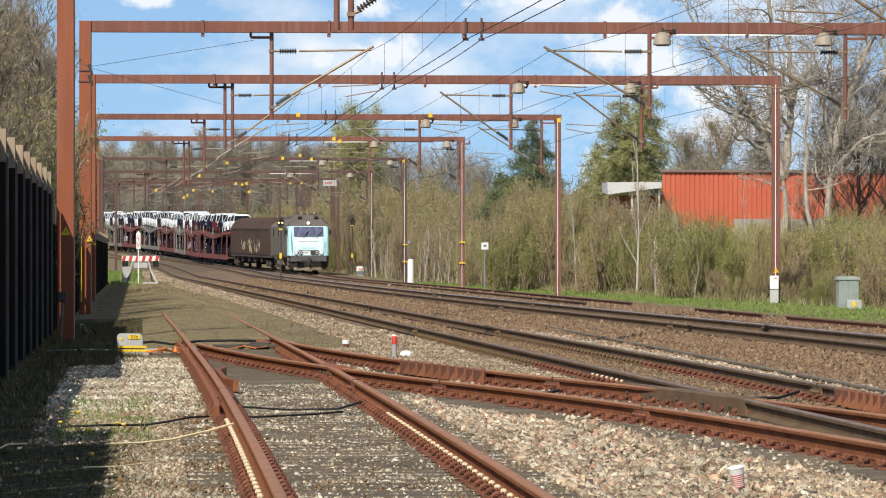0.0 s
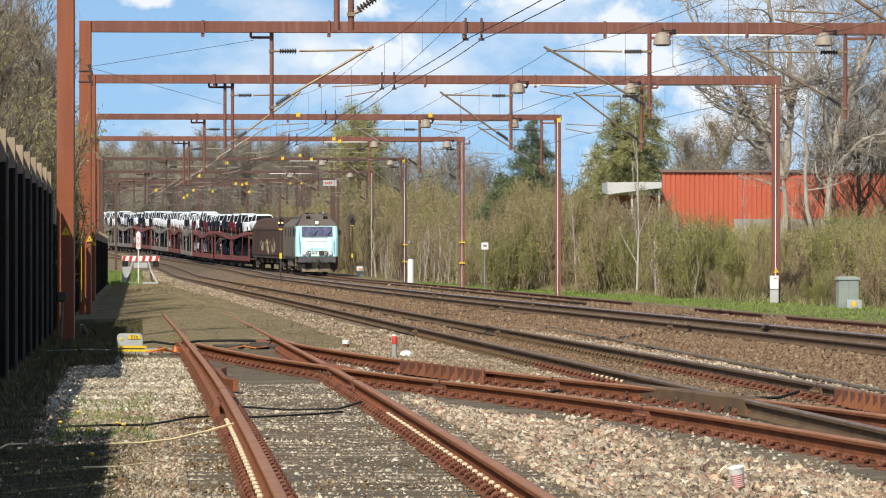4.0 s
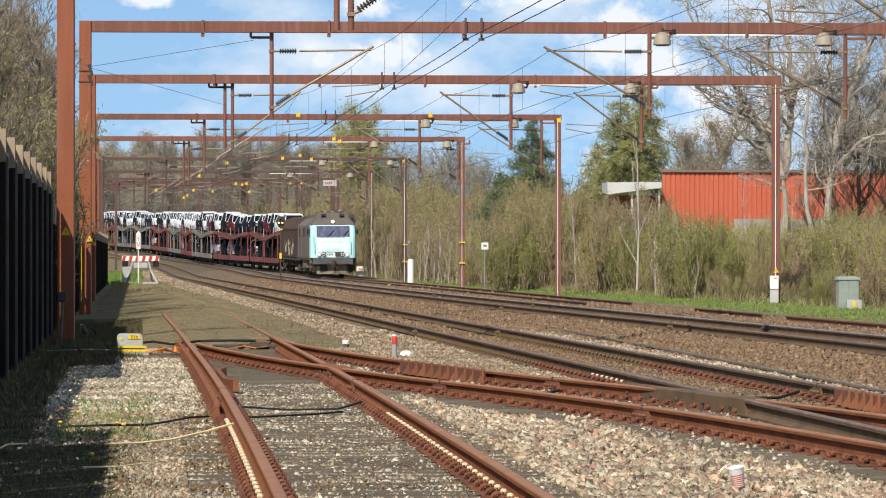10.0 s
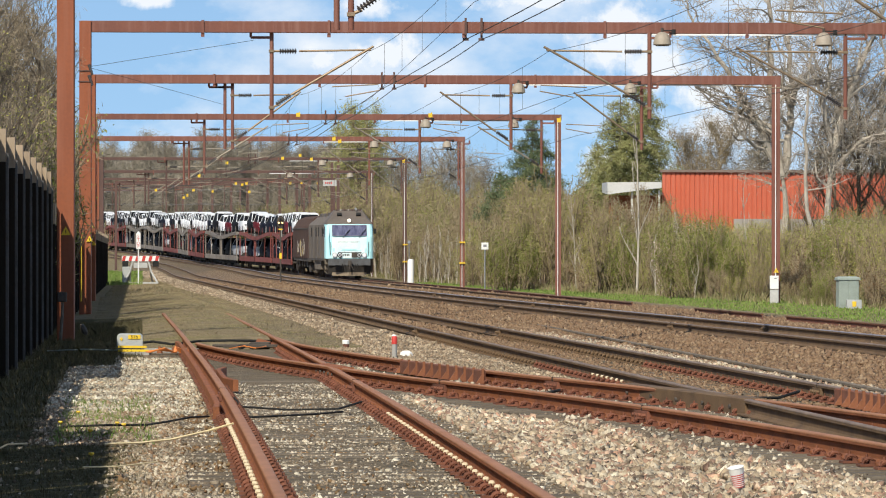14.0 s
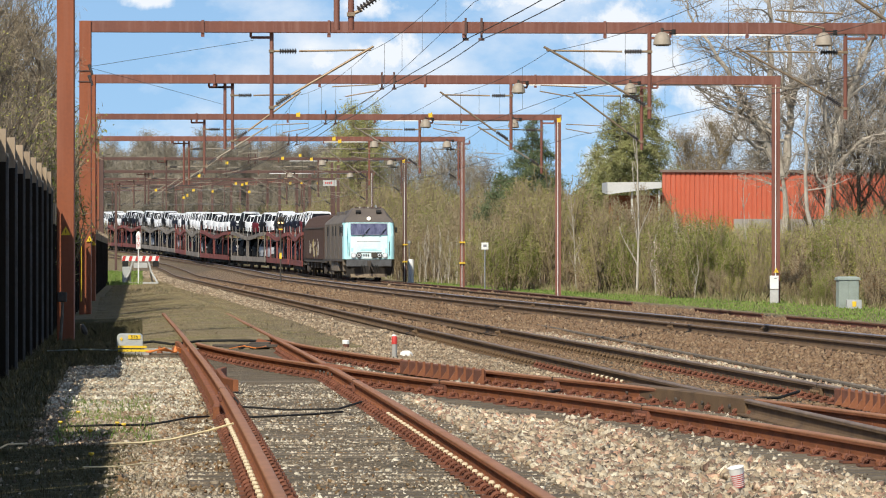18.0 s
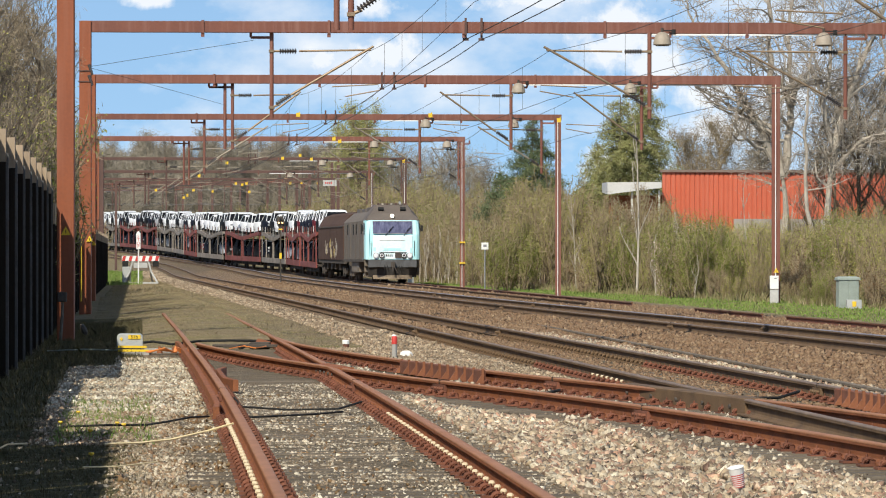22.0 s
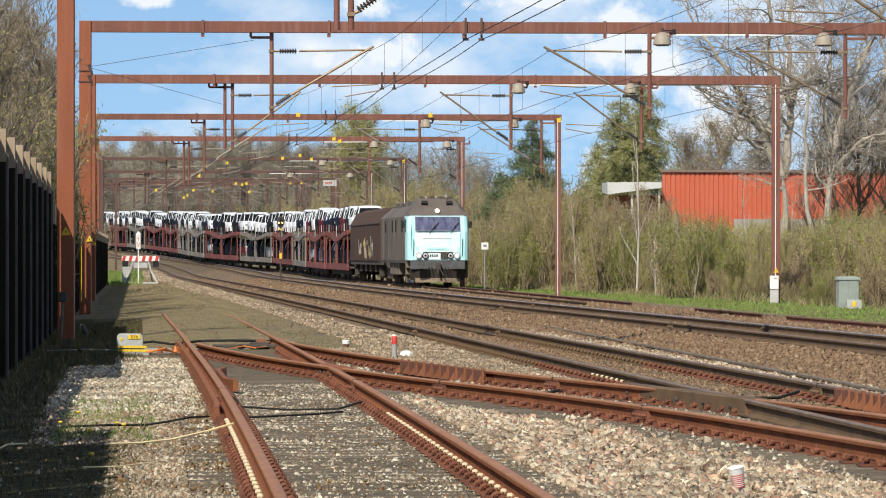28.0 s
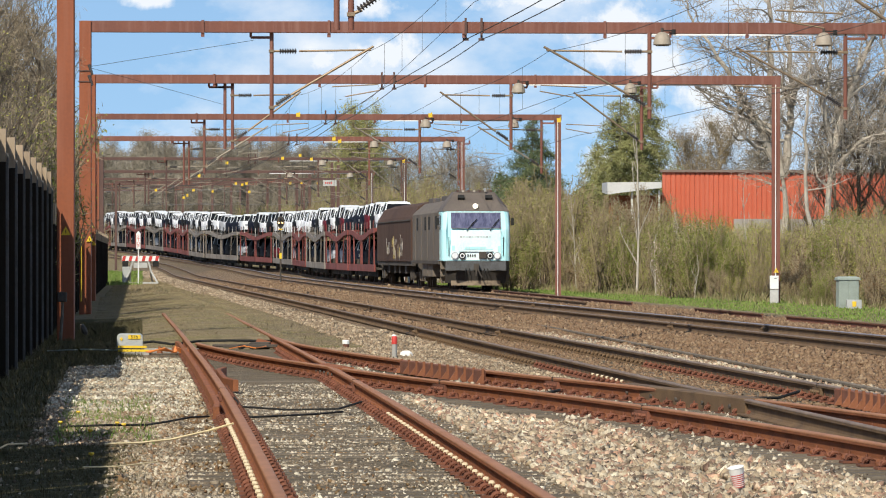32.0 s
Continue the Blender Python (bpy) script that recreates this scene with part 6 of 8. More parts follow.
scatter("ballast", STONES_RUST, "rust-brown ballast of the far tracks", 16, 0.06, 215, 340, B_ - 0.7, E_ + 1.5, 14, lambda x, y, r: (np.abs(np.abs(x - np.interp(y, TAB_Y, B_)) - HALF) > 0.14) & (np.abs(np.abs(x - np.interp(y, TAB_Y, C_)) - HALF) > 0.14), sink=0.5)

# withered leaves and bits of wood on the bare soil
scatter("leaf_litter", LEAF_BROWN, "withered brown leaf litter and twigs on bare soil", 260, 0.015, 29, 60, F_ + 1.7, A_ - 0.9, 31, lambda x, y, r: off_rails(x, y, r) & (np.sin(x * 2.2 + y) * np.sin(y * 0.8) > -0.2), sink=0.2)
scatter("leaf_litter", LEAF_BROWN, "withered brown leaf litter and twigs on bare soil", 30, 0.014, 29, 60, A_ - 0.9, A_ + 1.3, 32, off_rails, sink=0.3)

# ---------------------------------------------------------------- grass
def blades(name, mat, label, n, h, d0, d1, left, right, seed, keep=None, w=0.006):
    r = np.random.RandomState(seed)
    y = np.sqrt(r.uniform(d0 ** 2, d1 ** 2, n))
    tl, tr = np.interp(y, TAB_Y, left), np.interp(y, TAB_Y, right)
    x = tl + (tr - tl) * r.uniform(0, 1, n)
    ok = np.abs(x / y) < 0.088
    clump = np.sin(x * 2.3 + np.sin(y * 0.9) * 2) * np.sin(y * 1.1 + x * 0.7)
    ok &= clump > r.uniform(-1.6, 0.7, n)
    if keep is not None:
        ok &= keep(x, y, r)
    x, y = x[ok], y[ok]
    n = len(x)
    z = ground_np(x, y) - 0.01
    hh = h * np.exp(r.normal(0, 0.4, n))
    a = r.uniform(0, 6.283, n)
    bend = r.normal(0, 0.35, (n, 2)) * hh[:, None]
    ww = w * r.uniform(0.7, 1.5, n)
    base = np.stack([x, y, z], 1)
    side = np.stack([np.cos(a) * ww, np.sin(a) * ww, np.zeros(n)], 1)
    mid = base + np.stack([bend[:, 0] * 0.35, bend[:, 1] * 0.35, hh * 0.6], 1)
    tip = base + np.stack([bend[:, 0], bend[:, 1], hh], 1)
    v = np.stack([base - side, base + side, mid + side * 0.7, tip, mid - side * 0.7], 1).reshape(-1, 3)
    return tagged(new(name, np_mesh(name, v, np.arange(n * 5).reshape(-1, 5), mat)), label, "grass", kind="stuff")


blades("grass", GRASS_M, "short dry olive turf between siding and main line", 130000, 0.019, 87, 200, A_ - 2.4, B_ - 2.3, 21, w=0.006)
blades("grass", GRASS_M, "dry turf at the end of the siding", 34000, 0.04, 200, 350, F_ + 0.5, B_ - 2.3, 22, w=0.014)
blades("grass", GRASS_LUSH, "lush green verge below the thicket", 75000, 0.05, 120, 330, E_ + 3.1, E_ + 7.5, 23, w=0.013)
EDGE_ = np.maximum(13.6 - 0.088 * (TAB_Y - 165), E_ + 4.6)
blades("grass", BRAMBLE, "tall dry grass and brambles at the foot of the thicket", 60000, 0.22, 150, 430, EDGE_ - 0.6, EDGE_ + 1.8, 26, lambda x, y, r: (y > 187) | (np.abs(x - 0.0617 * y) > 0.45), w=0.008)
blades("grass", GRASS_SHADED, "rough grass in a shade-dark colour at the noise barrier's foot", 60000, 0.05, 47, 120, F_ + 0.1, F_ + 1.9, 24, lambda x, y, r: (y > 75) | (x < np.interp(y, TAB_Y, F_) + 0.95), w=0.003)
blades("grass", GRASS_SHADED, "low grass coloured dark for the shade of the noise barrier", 45000, 0.022, 29, 48, F_ + 0.1, F_ + 1.9, 29, w=0.0022)
blades("grass", GRASS_LUSH, "green tufts in the sun beside the shade", 5000, 0.05, 43, 57, F_ + 1.1, F_ + 2.0, 25, lambda x, y, r: np.sin(y * 1.7) * np.sin(x * 4) > -0.3, w=0.003)

blades("grass", GRASS_LUSH, "fresh green grass beside the end of the siding", 30000, 0.12, 276, 430, -0.0675 * TAB_Y, -0.0560 * TAB_Y, 27, w=0.016)
blades("weeds", WEED, "dark dry weed stalks on the edge of the ballast", 300, 0.07, 84, 125, B_ - 3.3, B_ - 2.1, 28, w=0.0035)
# ---------------------------------------------------------------- small things beside the tracks
def buffer_stop():
    x, y = SIDING(285), 285.0
    z = ground_z(x, y)
    t = thing("buffer_stop", "white steel buffer stop with a red and white striped board", "buffer stop", m=pose(x - 0.35, y, z, 0, 0, 3.5) @ Matrix.Scale(0.92, 4))
    part("board", Geo().box((0, 0, 1.48), (2.15, 0.10, 0.32)), WHITE, t, "striped warning board")
    for k in range(6):
        u = -0.95 + k * 0.38
        part("stripe", Geo().add([(u - 0.13, -0.056, 1.33), (u + 0.05, -0.056, 1.33), (u + 0.13, -0.056, 1.63), (u - 0.05, -0.056, 1.63), (u - 0.13, -0.05, 1.33), (u + 0.05, -0.05, 1.33), (u + 0.13, -0.05, 1.63), (u - 0.05, -0.05, 1.63)], [(0, 1, 2, 3), (7, 6, 5, 4), (0, 4, 5, 1), (1, 5, 6, 2), (2, 6, 7, 3), (3, 7, 4, 0)]), RED_PAINT, t)
    for s in (-1, 1):
        part("leg", Geo().path([(s * 0.45, 0.05, 1.35), (s * 0.62, -0.1, 0.7), (s * 1.0, -0.5, 0.05)], 0.055, 6), PALE_GREY, t)
        part("leg", Geo().path([(s * 0.5, 0.1, 1.2), (s * 0.7, 1.2, 0.05)], 0.055, 6), PALE_GREY, t)
        part("pad", Geo().box((s * 0.88, -0.12, 1.18), (0.34, 0.3, 0.34)), BLACK, t, "black rubber buffer pad", bevel=0.02)
    part("cross_bar", Geo().bar((-1.0, -0.5, 0.08), (1.0, -0.5, 0.08), 0.1), PALE_GREY, t)
    part("tie_plate", Geo().box((0, -0.02, 1.1), (0.8, 0.12, 0.3)), PALE_GREY, t)


buffer_stop()
t = thing("stop_sign", "narrow white upright stop sign with red letters on a pole", "sign", m=pose(SIDING(278) - 0.50, 278, -0.17))
part("pole", Geo().tube((0, 0, -0.1), (0, 0, 2.75), 0.035), WHITE, t)
part("plate", Geo().box((0, -0.05, 2.25), (0.22, 0.03, 0.78)), WHITE, t, bevel=0.01)
for k, letter in enumerate("STOP"):
    txt = bpy.data.curves.new("letter", "FONT")
    txt.body, txt.size, txt.extrude, txt.align_x, txt.align_y = letter, 0.23, 0.002, "CENTER", "CENTER"
    txt.materials.append(RED_PAINT)
    o = new("letter", txt)
    o.parent, o.matrix_basis = t, pose(0, -0.068, 2.53 - k * 0.185, 90, 0, 0)
part("arrow_top", Geo().add([(-0.13, -0.05, 2.64), (0.13, -0.05, 2.64), (0, -0.05, 2.82), (-0.13, -0.03, 2.64), (0.13, -0.03, 2.64), (0, -0.03, 2.82)], [(0, 1, 2), (5, 4, 3), (0, 3, 4, 1), (1, 4, 5, 2), (2, 5, 3, 0)]), WHITE, t)
single("trackside_box", Geo().box((0, 0, 0.45), (0.44, 0.3, 1.05)), GREY_PLASTIC, "slim grey box beside the buffer stop", "box", m=pose(SIDING(285) - 1.15, 286, -0.2), bevel=0.03)


def point_machine():
    """Point motor cover with its number and yellow crank arms."""
    t = thing("point_machine", "light grey point machine box with an orange number plate", "point machine", m=pose(-4.84, 83.0, -0.05, 0, 0, 3))
    body = Geo().loft([[(-0.20, y, 0.0), (-0.20, y, 0.155), (-0.165, y, 0.19), (0.165, y, 0.19), (0.20, y, 0.155), (0.20, y, 0.0)] for y in (0.0, 0.7)])
    part("cover", body, GREY_PLASTIC, t, bevel=0.012)
    part("number_plate", Geo().box((0.07, -0.006, 0.145), (0.19, 0.012, 0.065)), YELLOW, t, "orange number plate")
    txt = bpy.data.curves.new("number", "FONT")
    txt.body, txt.size, txt.extrude, txt.align_x, txt.align_y = "51b", 0.075, 0.001, "CENTER", "CENTER"
    txt.materials.append(BLACK)
    o = new("number", txt)
    o.parent, o.matrix_basis = t, pose(0.07, -0.014, 0.145, 90, 0, 0)
    part("warning_mark", Geo().box((-0.13, -0.006, 0.115), (0.04, 0.012, 0.04), ry=0.78), YELLOW, t)
    for k in range(4):
        part("screw", Geo().tube((-0.05 + 0.05 * k, 0, 0.06 + 0.03 * (k % 2)), (-0.05 + 0.05 * k, -0.012, 0.06 + 0.03 * (k % 2)), 0.008, n=6), GALV, t)
    part("crank_arm", Geo().bar((-0.18, -0.12, -0.002), (0.26, -0.12, -0.006), 0.08, 0.034), YELLOW, t, "bright yellow crank arm")
    part("crank_arm", Geo().bar((-0.18, -0.30, -0.058), (0.30, -0.30, -0.062), 0.08, 0.034), YELLOW, t, "bright yellow crank arm")
    part("base_comb", Geo().box((0.08, -0.38, -0.105), (0.44, 0.03, 0.05)), CONCRETE, t)


point_machine()
t = thing("point_rod_duct", "grey rod duct from point machine to the siding rail", "duct", m=pose(-4.2, 83.2, -0.14))
part("duct", Geo().box((0, 0, 0.02), (0.85, 0.3, 0.07)), CONCRETE, t, bevel=0.01)
for k in range(3):
    part("wedge", Geo().lathe((-0.18 + k * 0.22, -0.16, -0.01), (-0.18 + k * 0.22, -0.16, 0.09), [(0, 0.05), (1, 0.015)], 6), RUST_STEEL, t)
for k in range(5):
    single("orange_cable", Geo().path([(-4.55 + 0.02 * k, 82.3 - 0.1 * k, -0.12), (-4.35 + 0.03 * k, 82.1 - 0.12 * k, -0.09 + 0.01 * k), (-4.1, 82.25 - 0.1 * k, -0.12), (-4.0 - 0.02 * k, 82.2 - 0.08 * k, -0.08 + 0.012 * k), (-3.93 - 0.02 * k, 82.35 - 0.1 * k, -0.13)], 0.013, 6), ORANGE, "thin orange cable running from point machine to rail", "cable", group="orange cables")
single("green_cable", Geo().path([(-6.2, 84.2, -0.14), (-5.6, 83.9, -0.11), (-5.05, 83.6, -0.12)], 0.012, 6), GREEN_GREY, "grey-green cable entering the point machine", "cable")

# cables across the siding
single("ground_cable", Geo().path([(-3.32, 47.0, -0.145), (-2.95, 46.6, -0.12), (-2.6, 47.2, -0.135), (-2.45, 48.2, -0.135), (-2.3, 48.9, -0.12), (-2.16, 49.5, -0.13)], 0.010, 7), BLACK, "black cable lying across stones beside the siding", "cable", group="ground cables")
single("ground_cable", Geo().path([(-1.95, 49.3, -0.14), (-1.6, 49.7, -0.135), (-1.2, 50.2, -0.13), (-0.95, 51.0, -0.13)], 0.010, 7), BLACK, "black cable lying across stones beside the siding", "cable", group="ground cables")
single("rail_bond", Geo().path([(-2.06, 53.0, -0.05), (-1.95, 52.0, -0.11), (-1.5, 51.3, -0.12), (-1.0, 51.2, -0.11), (-0.8, 52.6, -0.08)], 0.011, 6), BLACK, "thin black bonding cable between siding rails", "cable")
single("dry_stalk", Geo().path([(-2.68, 42.5, -0.14), (-2.42, 42.8, -0.14), (-2.18, 43.0, -0.12), (-1.90, 43.2, -0.06), (-1.68, 43.0, 0.008)], 0.009, 5), STRAW, "pale dry plant stalk lying over the rail", "stalk", group="dry stalks")
single("dry_stalk", Geo().path([(-2.52, 37.6, -0.13), (-2.3, 38.0, -0.14), (-2.05, 38.6, -0.13)], 0.006, 5), STRAW, "thin pale dry plant stalk on stones", "stalk", group="dry stalks")
single("dry_stalk", Geo().path([(-3.45, 41.0, -0.15), (-3.35, 41.3, -0.10), (-3.22, 41.5, -0.10)], 0.007, 5), STRAW, "pale dry plant stalk in the shaded grass", "stalk", group="dry stalks")
single("bond_cable", Geo().path([(0.02, 59.0, -0.12), (0.25, 58.2, -0.07), (0.5, 57.0, -0.14), (0.95, 56.6, -0.13), (1.25, 57.6, -0.09)], 0.016, 6), BLACK, "looped black bonding cable at a rail joint", "cable")
single("bond_cable", Geo().path([(2.95, 55.4, -0.15), (3.2, 55.6, -0.12), (3.5, 56.0, -0.13), (3.75, 56.6, -0.08)], 0.016, 6), BLACK, "looped black bonding cable at a rail joint", "cable")
single("cable_duct", Geo().path([tuple(along(MAIN_B, -0.24, q, 2.15 + (q - 50) * 0.016)) for q in range(48, 125, 4)], 0.03, 7), UNDER_TAN, "grey cable lying along the ballast shoulder", "cable")


def post_with_cap():
    t = thing("marker_post", "short concrete marker post with red and white cap", "marker post", m=pose(-0.72, 79.6, -0.2))
    part("shaft", Geo().lathe((0, 0, -0.05), (0, 0, 0.24), [(0, 0.042), (1, 0.039)], 10), CONCRETE, t, smooth=True)
    part("band", Geo().lathe((0, 0, 0.24), (0, 0, 0.36), [(0, 0.042), (0.85, 0.043), (1, 0.034)], 12), RED_PAINT, t, "red band", smooth=True)
    part("cap", Geo().lathe((-0.005, 0, 0.36), (-0.005, 0, 0.385), [(0, 0.036), (0.6, 0.031), (1, 0.015)], 12), WHITE, t, "white cap", smooth=True)


post_with_cap()
t = thing("marker_peg", "low ground peg with a white cap and rusty foot", "marker post", m=pose(-1.61, 89.0, -0.16))
part("peg", Geo().lathe((0, 0, -0.05), (0, 0, 0.05), [(0, 0.055), (1, 0.05)], 10), RUST_CLIP, t)
part("cap", Geo().lathe((0, 0, 0.05), (0, 0, 0.115), [(0, 0.058), (0.8, 0.06), (1, 0.05)], 10), WHITE, t)
single("white_stone", Geo().loft([[(0.10 * math.cos(a) * k, 0.06 * math.sin(a) * k, z) for a in (0, 1, 2.2, 3.1, 4.2, 5.3)] for k, z in ((1, -0.03), (0.9, 0.04), (0.45, 0.07))]), WHITE, "pale white stone on the ballast", "stone", m=pose(-0.55, 80.3, -0.14))


def paper_cup():
    """A crushed striped cup lying askew in the ballast."""
    t = thing("paper_cup", "striped red and white paper cup lying in the ballast", "cup", m=pose(1.93, 35.0, -0.155, 8, -13, 14))
    for k in range(13):
        z0, z1 = 0.0068 * k, 0.0068 * (k + 1)
        part("stripe", Geo().lathe((0, 0, z0), (0, 0, z1), [(0, 0.037 + 0.00075 * k), (0.5, 0.0376 + 0.00077 * k), (1, 0.0378 + 0.00075 * k)], 16), RED_PAINT if k % 2 == 0 else WHITE, t)
    part("rim", Geo().lathe((0, 0, 0.0885), (0, 0, 0.135), [(0, 0.047), (0.9, 0.052), (0.95, 0.055), (1, 0.053)], 18), WHITE, t, "plain white upper part")


paper_cup()

# cabinets and boxes on the right verge
def cabinet():
    x, y = 12.65, 168.0
    t = thing("relay_cabinet", "grey-green steel relay cabinet on the grass verge", "cabinet", m=pose(x, y, ground_z(x, y) - 0.05, 0, 0, 8) @ Matrix.Scale(0.87, 4))
    part("body", Geo().box((0, 0, 0.55), (0.74, 0.5, 1.05)), GREEN_GREY, t, bevel=0.015)
    part("roof", Geo().loft([[(-0.42, -0.30, 1.06), (0.42, -0.30, 1.06), (0.42, 0.30, 1.06), (-0.42, 0.30, 1.06)], [(-0.41, -0.29, 1.14), (0.41, -0.29, 1.14), (0.41, 0.29, 1.14), (-0.41, 0.29, 1.14)], [(-0.3, -0.2, 1.19), (0.3, -0.2, 1.19), (0.3, 0.2, 1.19), (-0.3, 0.2, 1.19)]]), GREEN_GREY, t, bevel=0.01)
    for s in (-1, 1):
        part("door", Geo().box((s * 0.17, -0.258, 0.60), (0.32, 0.02, 0.86)), GREEN_GREY, t, bevel=0.006)
    part("plinth", Geo().box((0, 0, 0.0), (0.66, 0.44, 0.2)), CONCRETE, t)


cabinet()
t = thing("junction_box", "small pale junction box with a yellow label", "box", m=pose(12.62, 165.6, ground_z(12.62, 165.6)))
part("box", Geo().box((0.05, 0, 0.13), (0.46, 0.3, 0.30)), GREY_PLASTIC, t, bevel=0.015)
part("label_plate", Geo().box((0.05, -0.156, 0.15), (0.12, 0.01, 0.16)), YELLOW, t)
t = thing("meter_box", "white two-part cable box at the foot of a portal post", "box", m=pose(11.42, 185.2, ground_z(11.42, 185.2) - 0.12))
part("lower_box", Geo().box((0, 0, 0.35), (0.30, 0.16, 0.48)), PALE_GREY, t, bevel=0.012)
part("upper_box", Geo().box((0, 0, 0.84), (0.30, 0.16, 0.46)), WHITE, t, bevel=0.012)
part("writing_bar", Geo().box((0.04, -0.085, 0.98), (0.1, 0.006, 0.03)), SIGN_GREY, t)
part("foot", Geo().box((0, 0.03, 0.05), (0.2, 0.08, 0.22)), BLACK, t)


def signal(x, y, z, h, lit, label, k=1.0):
    """A light signal on a slim mast."""
    t = thing("light_signal", label, "signal", group="light signals", m=pose(x, y, z))
    part("mast", Geo().tube((0, 0, -0.2), (0, 0, h - 0.3), 0.045, n=10), UNDER, t)
    part("shield", Geo().loft([[(0.22 * k * math.cos(a), u, h - 0.02 + 0.33 * k * math.sin(a)) for a in [k * math.pi / 10 for k in range(20)]] for u in (0.0, 0.06)]), UNDER, t)
    part("housing", Geo().box((0, 0.16, h), (0.26, 0.2, 0.5)), BLACK, t, bevel=0.02)
    for k, (u, v) in enumerate(((-0.095, -0.06), (0.095, -0.06), (0.0, 0.13))):
        hd = part("hood", Geo().tube((u, -0.16, h + v + 0.015), (u, 0.0, h + v), 0.07, 0.066, 12), BLACK, t)
        part("lens", Geo().tube((u, -0.165, h + v), (u, -0.175, h + v), 0.045, 0.04, 10), SIGNAL_LIT if (lit and k < 2) else GLASS, hd, "lit amber lens" if (lit and k < 2) else "")
    part("plate", Geo().box((0, -0.075, 1.45), (0.13, 0.02, 0.32)), YELLOW, t, "yellow identity plate")
    part("foot_plate", Geo().box((0, 0, h - 0.42), (0.22, 0.1, 0.07)), YELLOW, t)


SIGNAL_LIT = glow("amber_signal_light", (1.0, 0.62, 0.25), 2.2)
signal(-9.07, 300, -0.1, 3.35, True, "black light signal showing two amber lights between tracks")
signal(-6.85, 405, -0.1, 4.15, False, "dark unlit light signal beside the loop track", 1.5)
t = thing("notice_board", "low white board with orange writing by the loop track", "board", m=pose(-6.0, 395, -0.33))
part("panel", Geo().box((0, 0, 0.55), (0.72, 0.06, 0.70)), WHITE, t, bevel=0.01)
part("writing_bar", Geo().box((0, -0.035, 0.70), (0.44, 0.01, 0.10)), ORANGE, t)
for s in (-1, 1):
    part("leg", Geo().box((s * 0.28, 0.02, 0.05), (0.05, 0.05, 0.4)), GALV, t)
t = thing("white_bollard", "white round-topped trackside bollard with a slim mast", "bollard", m=pose(-1.98, 330, -0.35))
part("body", Geo().lathe((0, 0, 0), (0, 0, 1.5), [(0, 0.20), (0.9, 0.20), (0.97, 0.17), (1, 0.10)], 16), WHITE, t, smooth=True)
part("mast", Geo().tube((-0.1, 0.1, 1.4), (-0.1, 0.1, 2.5), 0.025), GALV, t)
part("mast_head", Geo().box((-0.1, 0.1, 2.55), (0.16, 0.1, 0.16)), GALV, t)
t = thing("speed_sign", "small white sign with a dark number on a post", "sign", m=pose(2.03, 260, -0.3))
part("post", Geo().tube((0, 0, -0.1), (0, 0, 2.1), 0.03), GALV, t)
part("plate", Geo().box((0, -0.04, 2.12), (0.34, 0.02, 0.34)), WHITE, t, bevel=0.008)
part("number_bar", Geo().box((0, -0.056, 2.14), (0.16, 0.01, 0.11)), SIGN_GREY, t)
t = thing("station_board", "white station board with unreadable red writing", "board", m=pose(-9.0, 428.0, 7.15))
part("panel", Geo().box((-0.12, 0, 0), (0.85, 0.05, 0.46)), PALE_GREY, t)
part("panel", Geo().box((0.56, 0, 0), (0.42, 0.05, 0.46)), PALE_GREY, t)
for k in range(4):
    part("writing_bar", Geo().box((-0.36 + k * 0.16, -0.03, 0), (0.09, 0.01, 0.15)), RED_PAINT, t)
part("hanger", Geo().bar((-0.1, 0.03, 0.2), (-0.1, 0.03, 0.65), 0.06), UNDER, t)
# extra masts of the far yard
for k, (x, y, h) in enumerate(((-8.3, 425, 8.6), (-9.1, 440, 9.0), (-11.3, 455, 8.2), (-12.8, 470, 8.6), (-14.6, 480, 8.3), (-16.5, 505, 8.0), (-18.2, 500, 8), (-20.5, 520, 8.0), (-23.4, 545, 8.4), (-25.2, 560, 8), (-28.6, 590, 8.2), (-29.8, 600, 8.2))):
    single("catenary_mast", Geo().box((0, 0, h / 2), (0.23, 0.23, h)), RED_DARK, "dark red steel catenary mast in the far yard", "mast", group="far masts", m=pose(x, y, RISE(y) - 0.4))
# boxes and gear at the foot of the nearest left post
t = thing("cable_terminal", "dark cable terminal box on a red portal post", "box", m=pose(-6.85, 96.6, 0.55))
part("box", Geo().box((0, 0, 0.06), (0.17, 0.16, 0.18)), UNDER, t, bevel=0.02)
part("conduit", Geo().path([(0, 0, -0.03), (0, -0.02, -0.3), (-0.03, -0.02, -0.75)], 0.03, 8), UNDER_TAN, t, "rusty conduit")
# Added rod: the post's sunlit edge shown as a yellow strip.
single("yellow_rod", Geo().tube((0, 0, 0), (0, 0, 1.7), 0.018), YELLOW, "slim yellow rod in place of a portal post's sunlit edge", "conduit", m=pose(-9.51, 141.2, 0.15))
single("valve", Geo().lathe((-0.05, 0, 0.2), (0.05, 0, 0.25), [(0, 0.05), (0.4, 0.12), (0.8, 0.10), (1, 0.03)], 10), UNDER, "round black fitting at a post foot", "fitting", m=pose(-6.45, 96.4, -0.2))
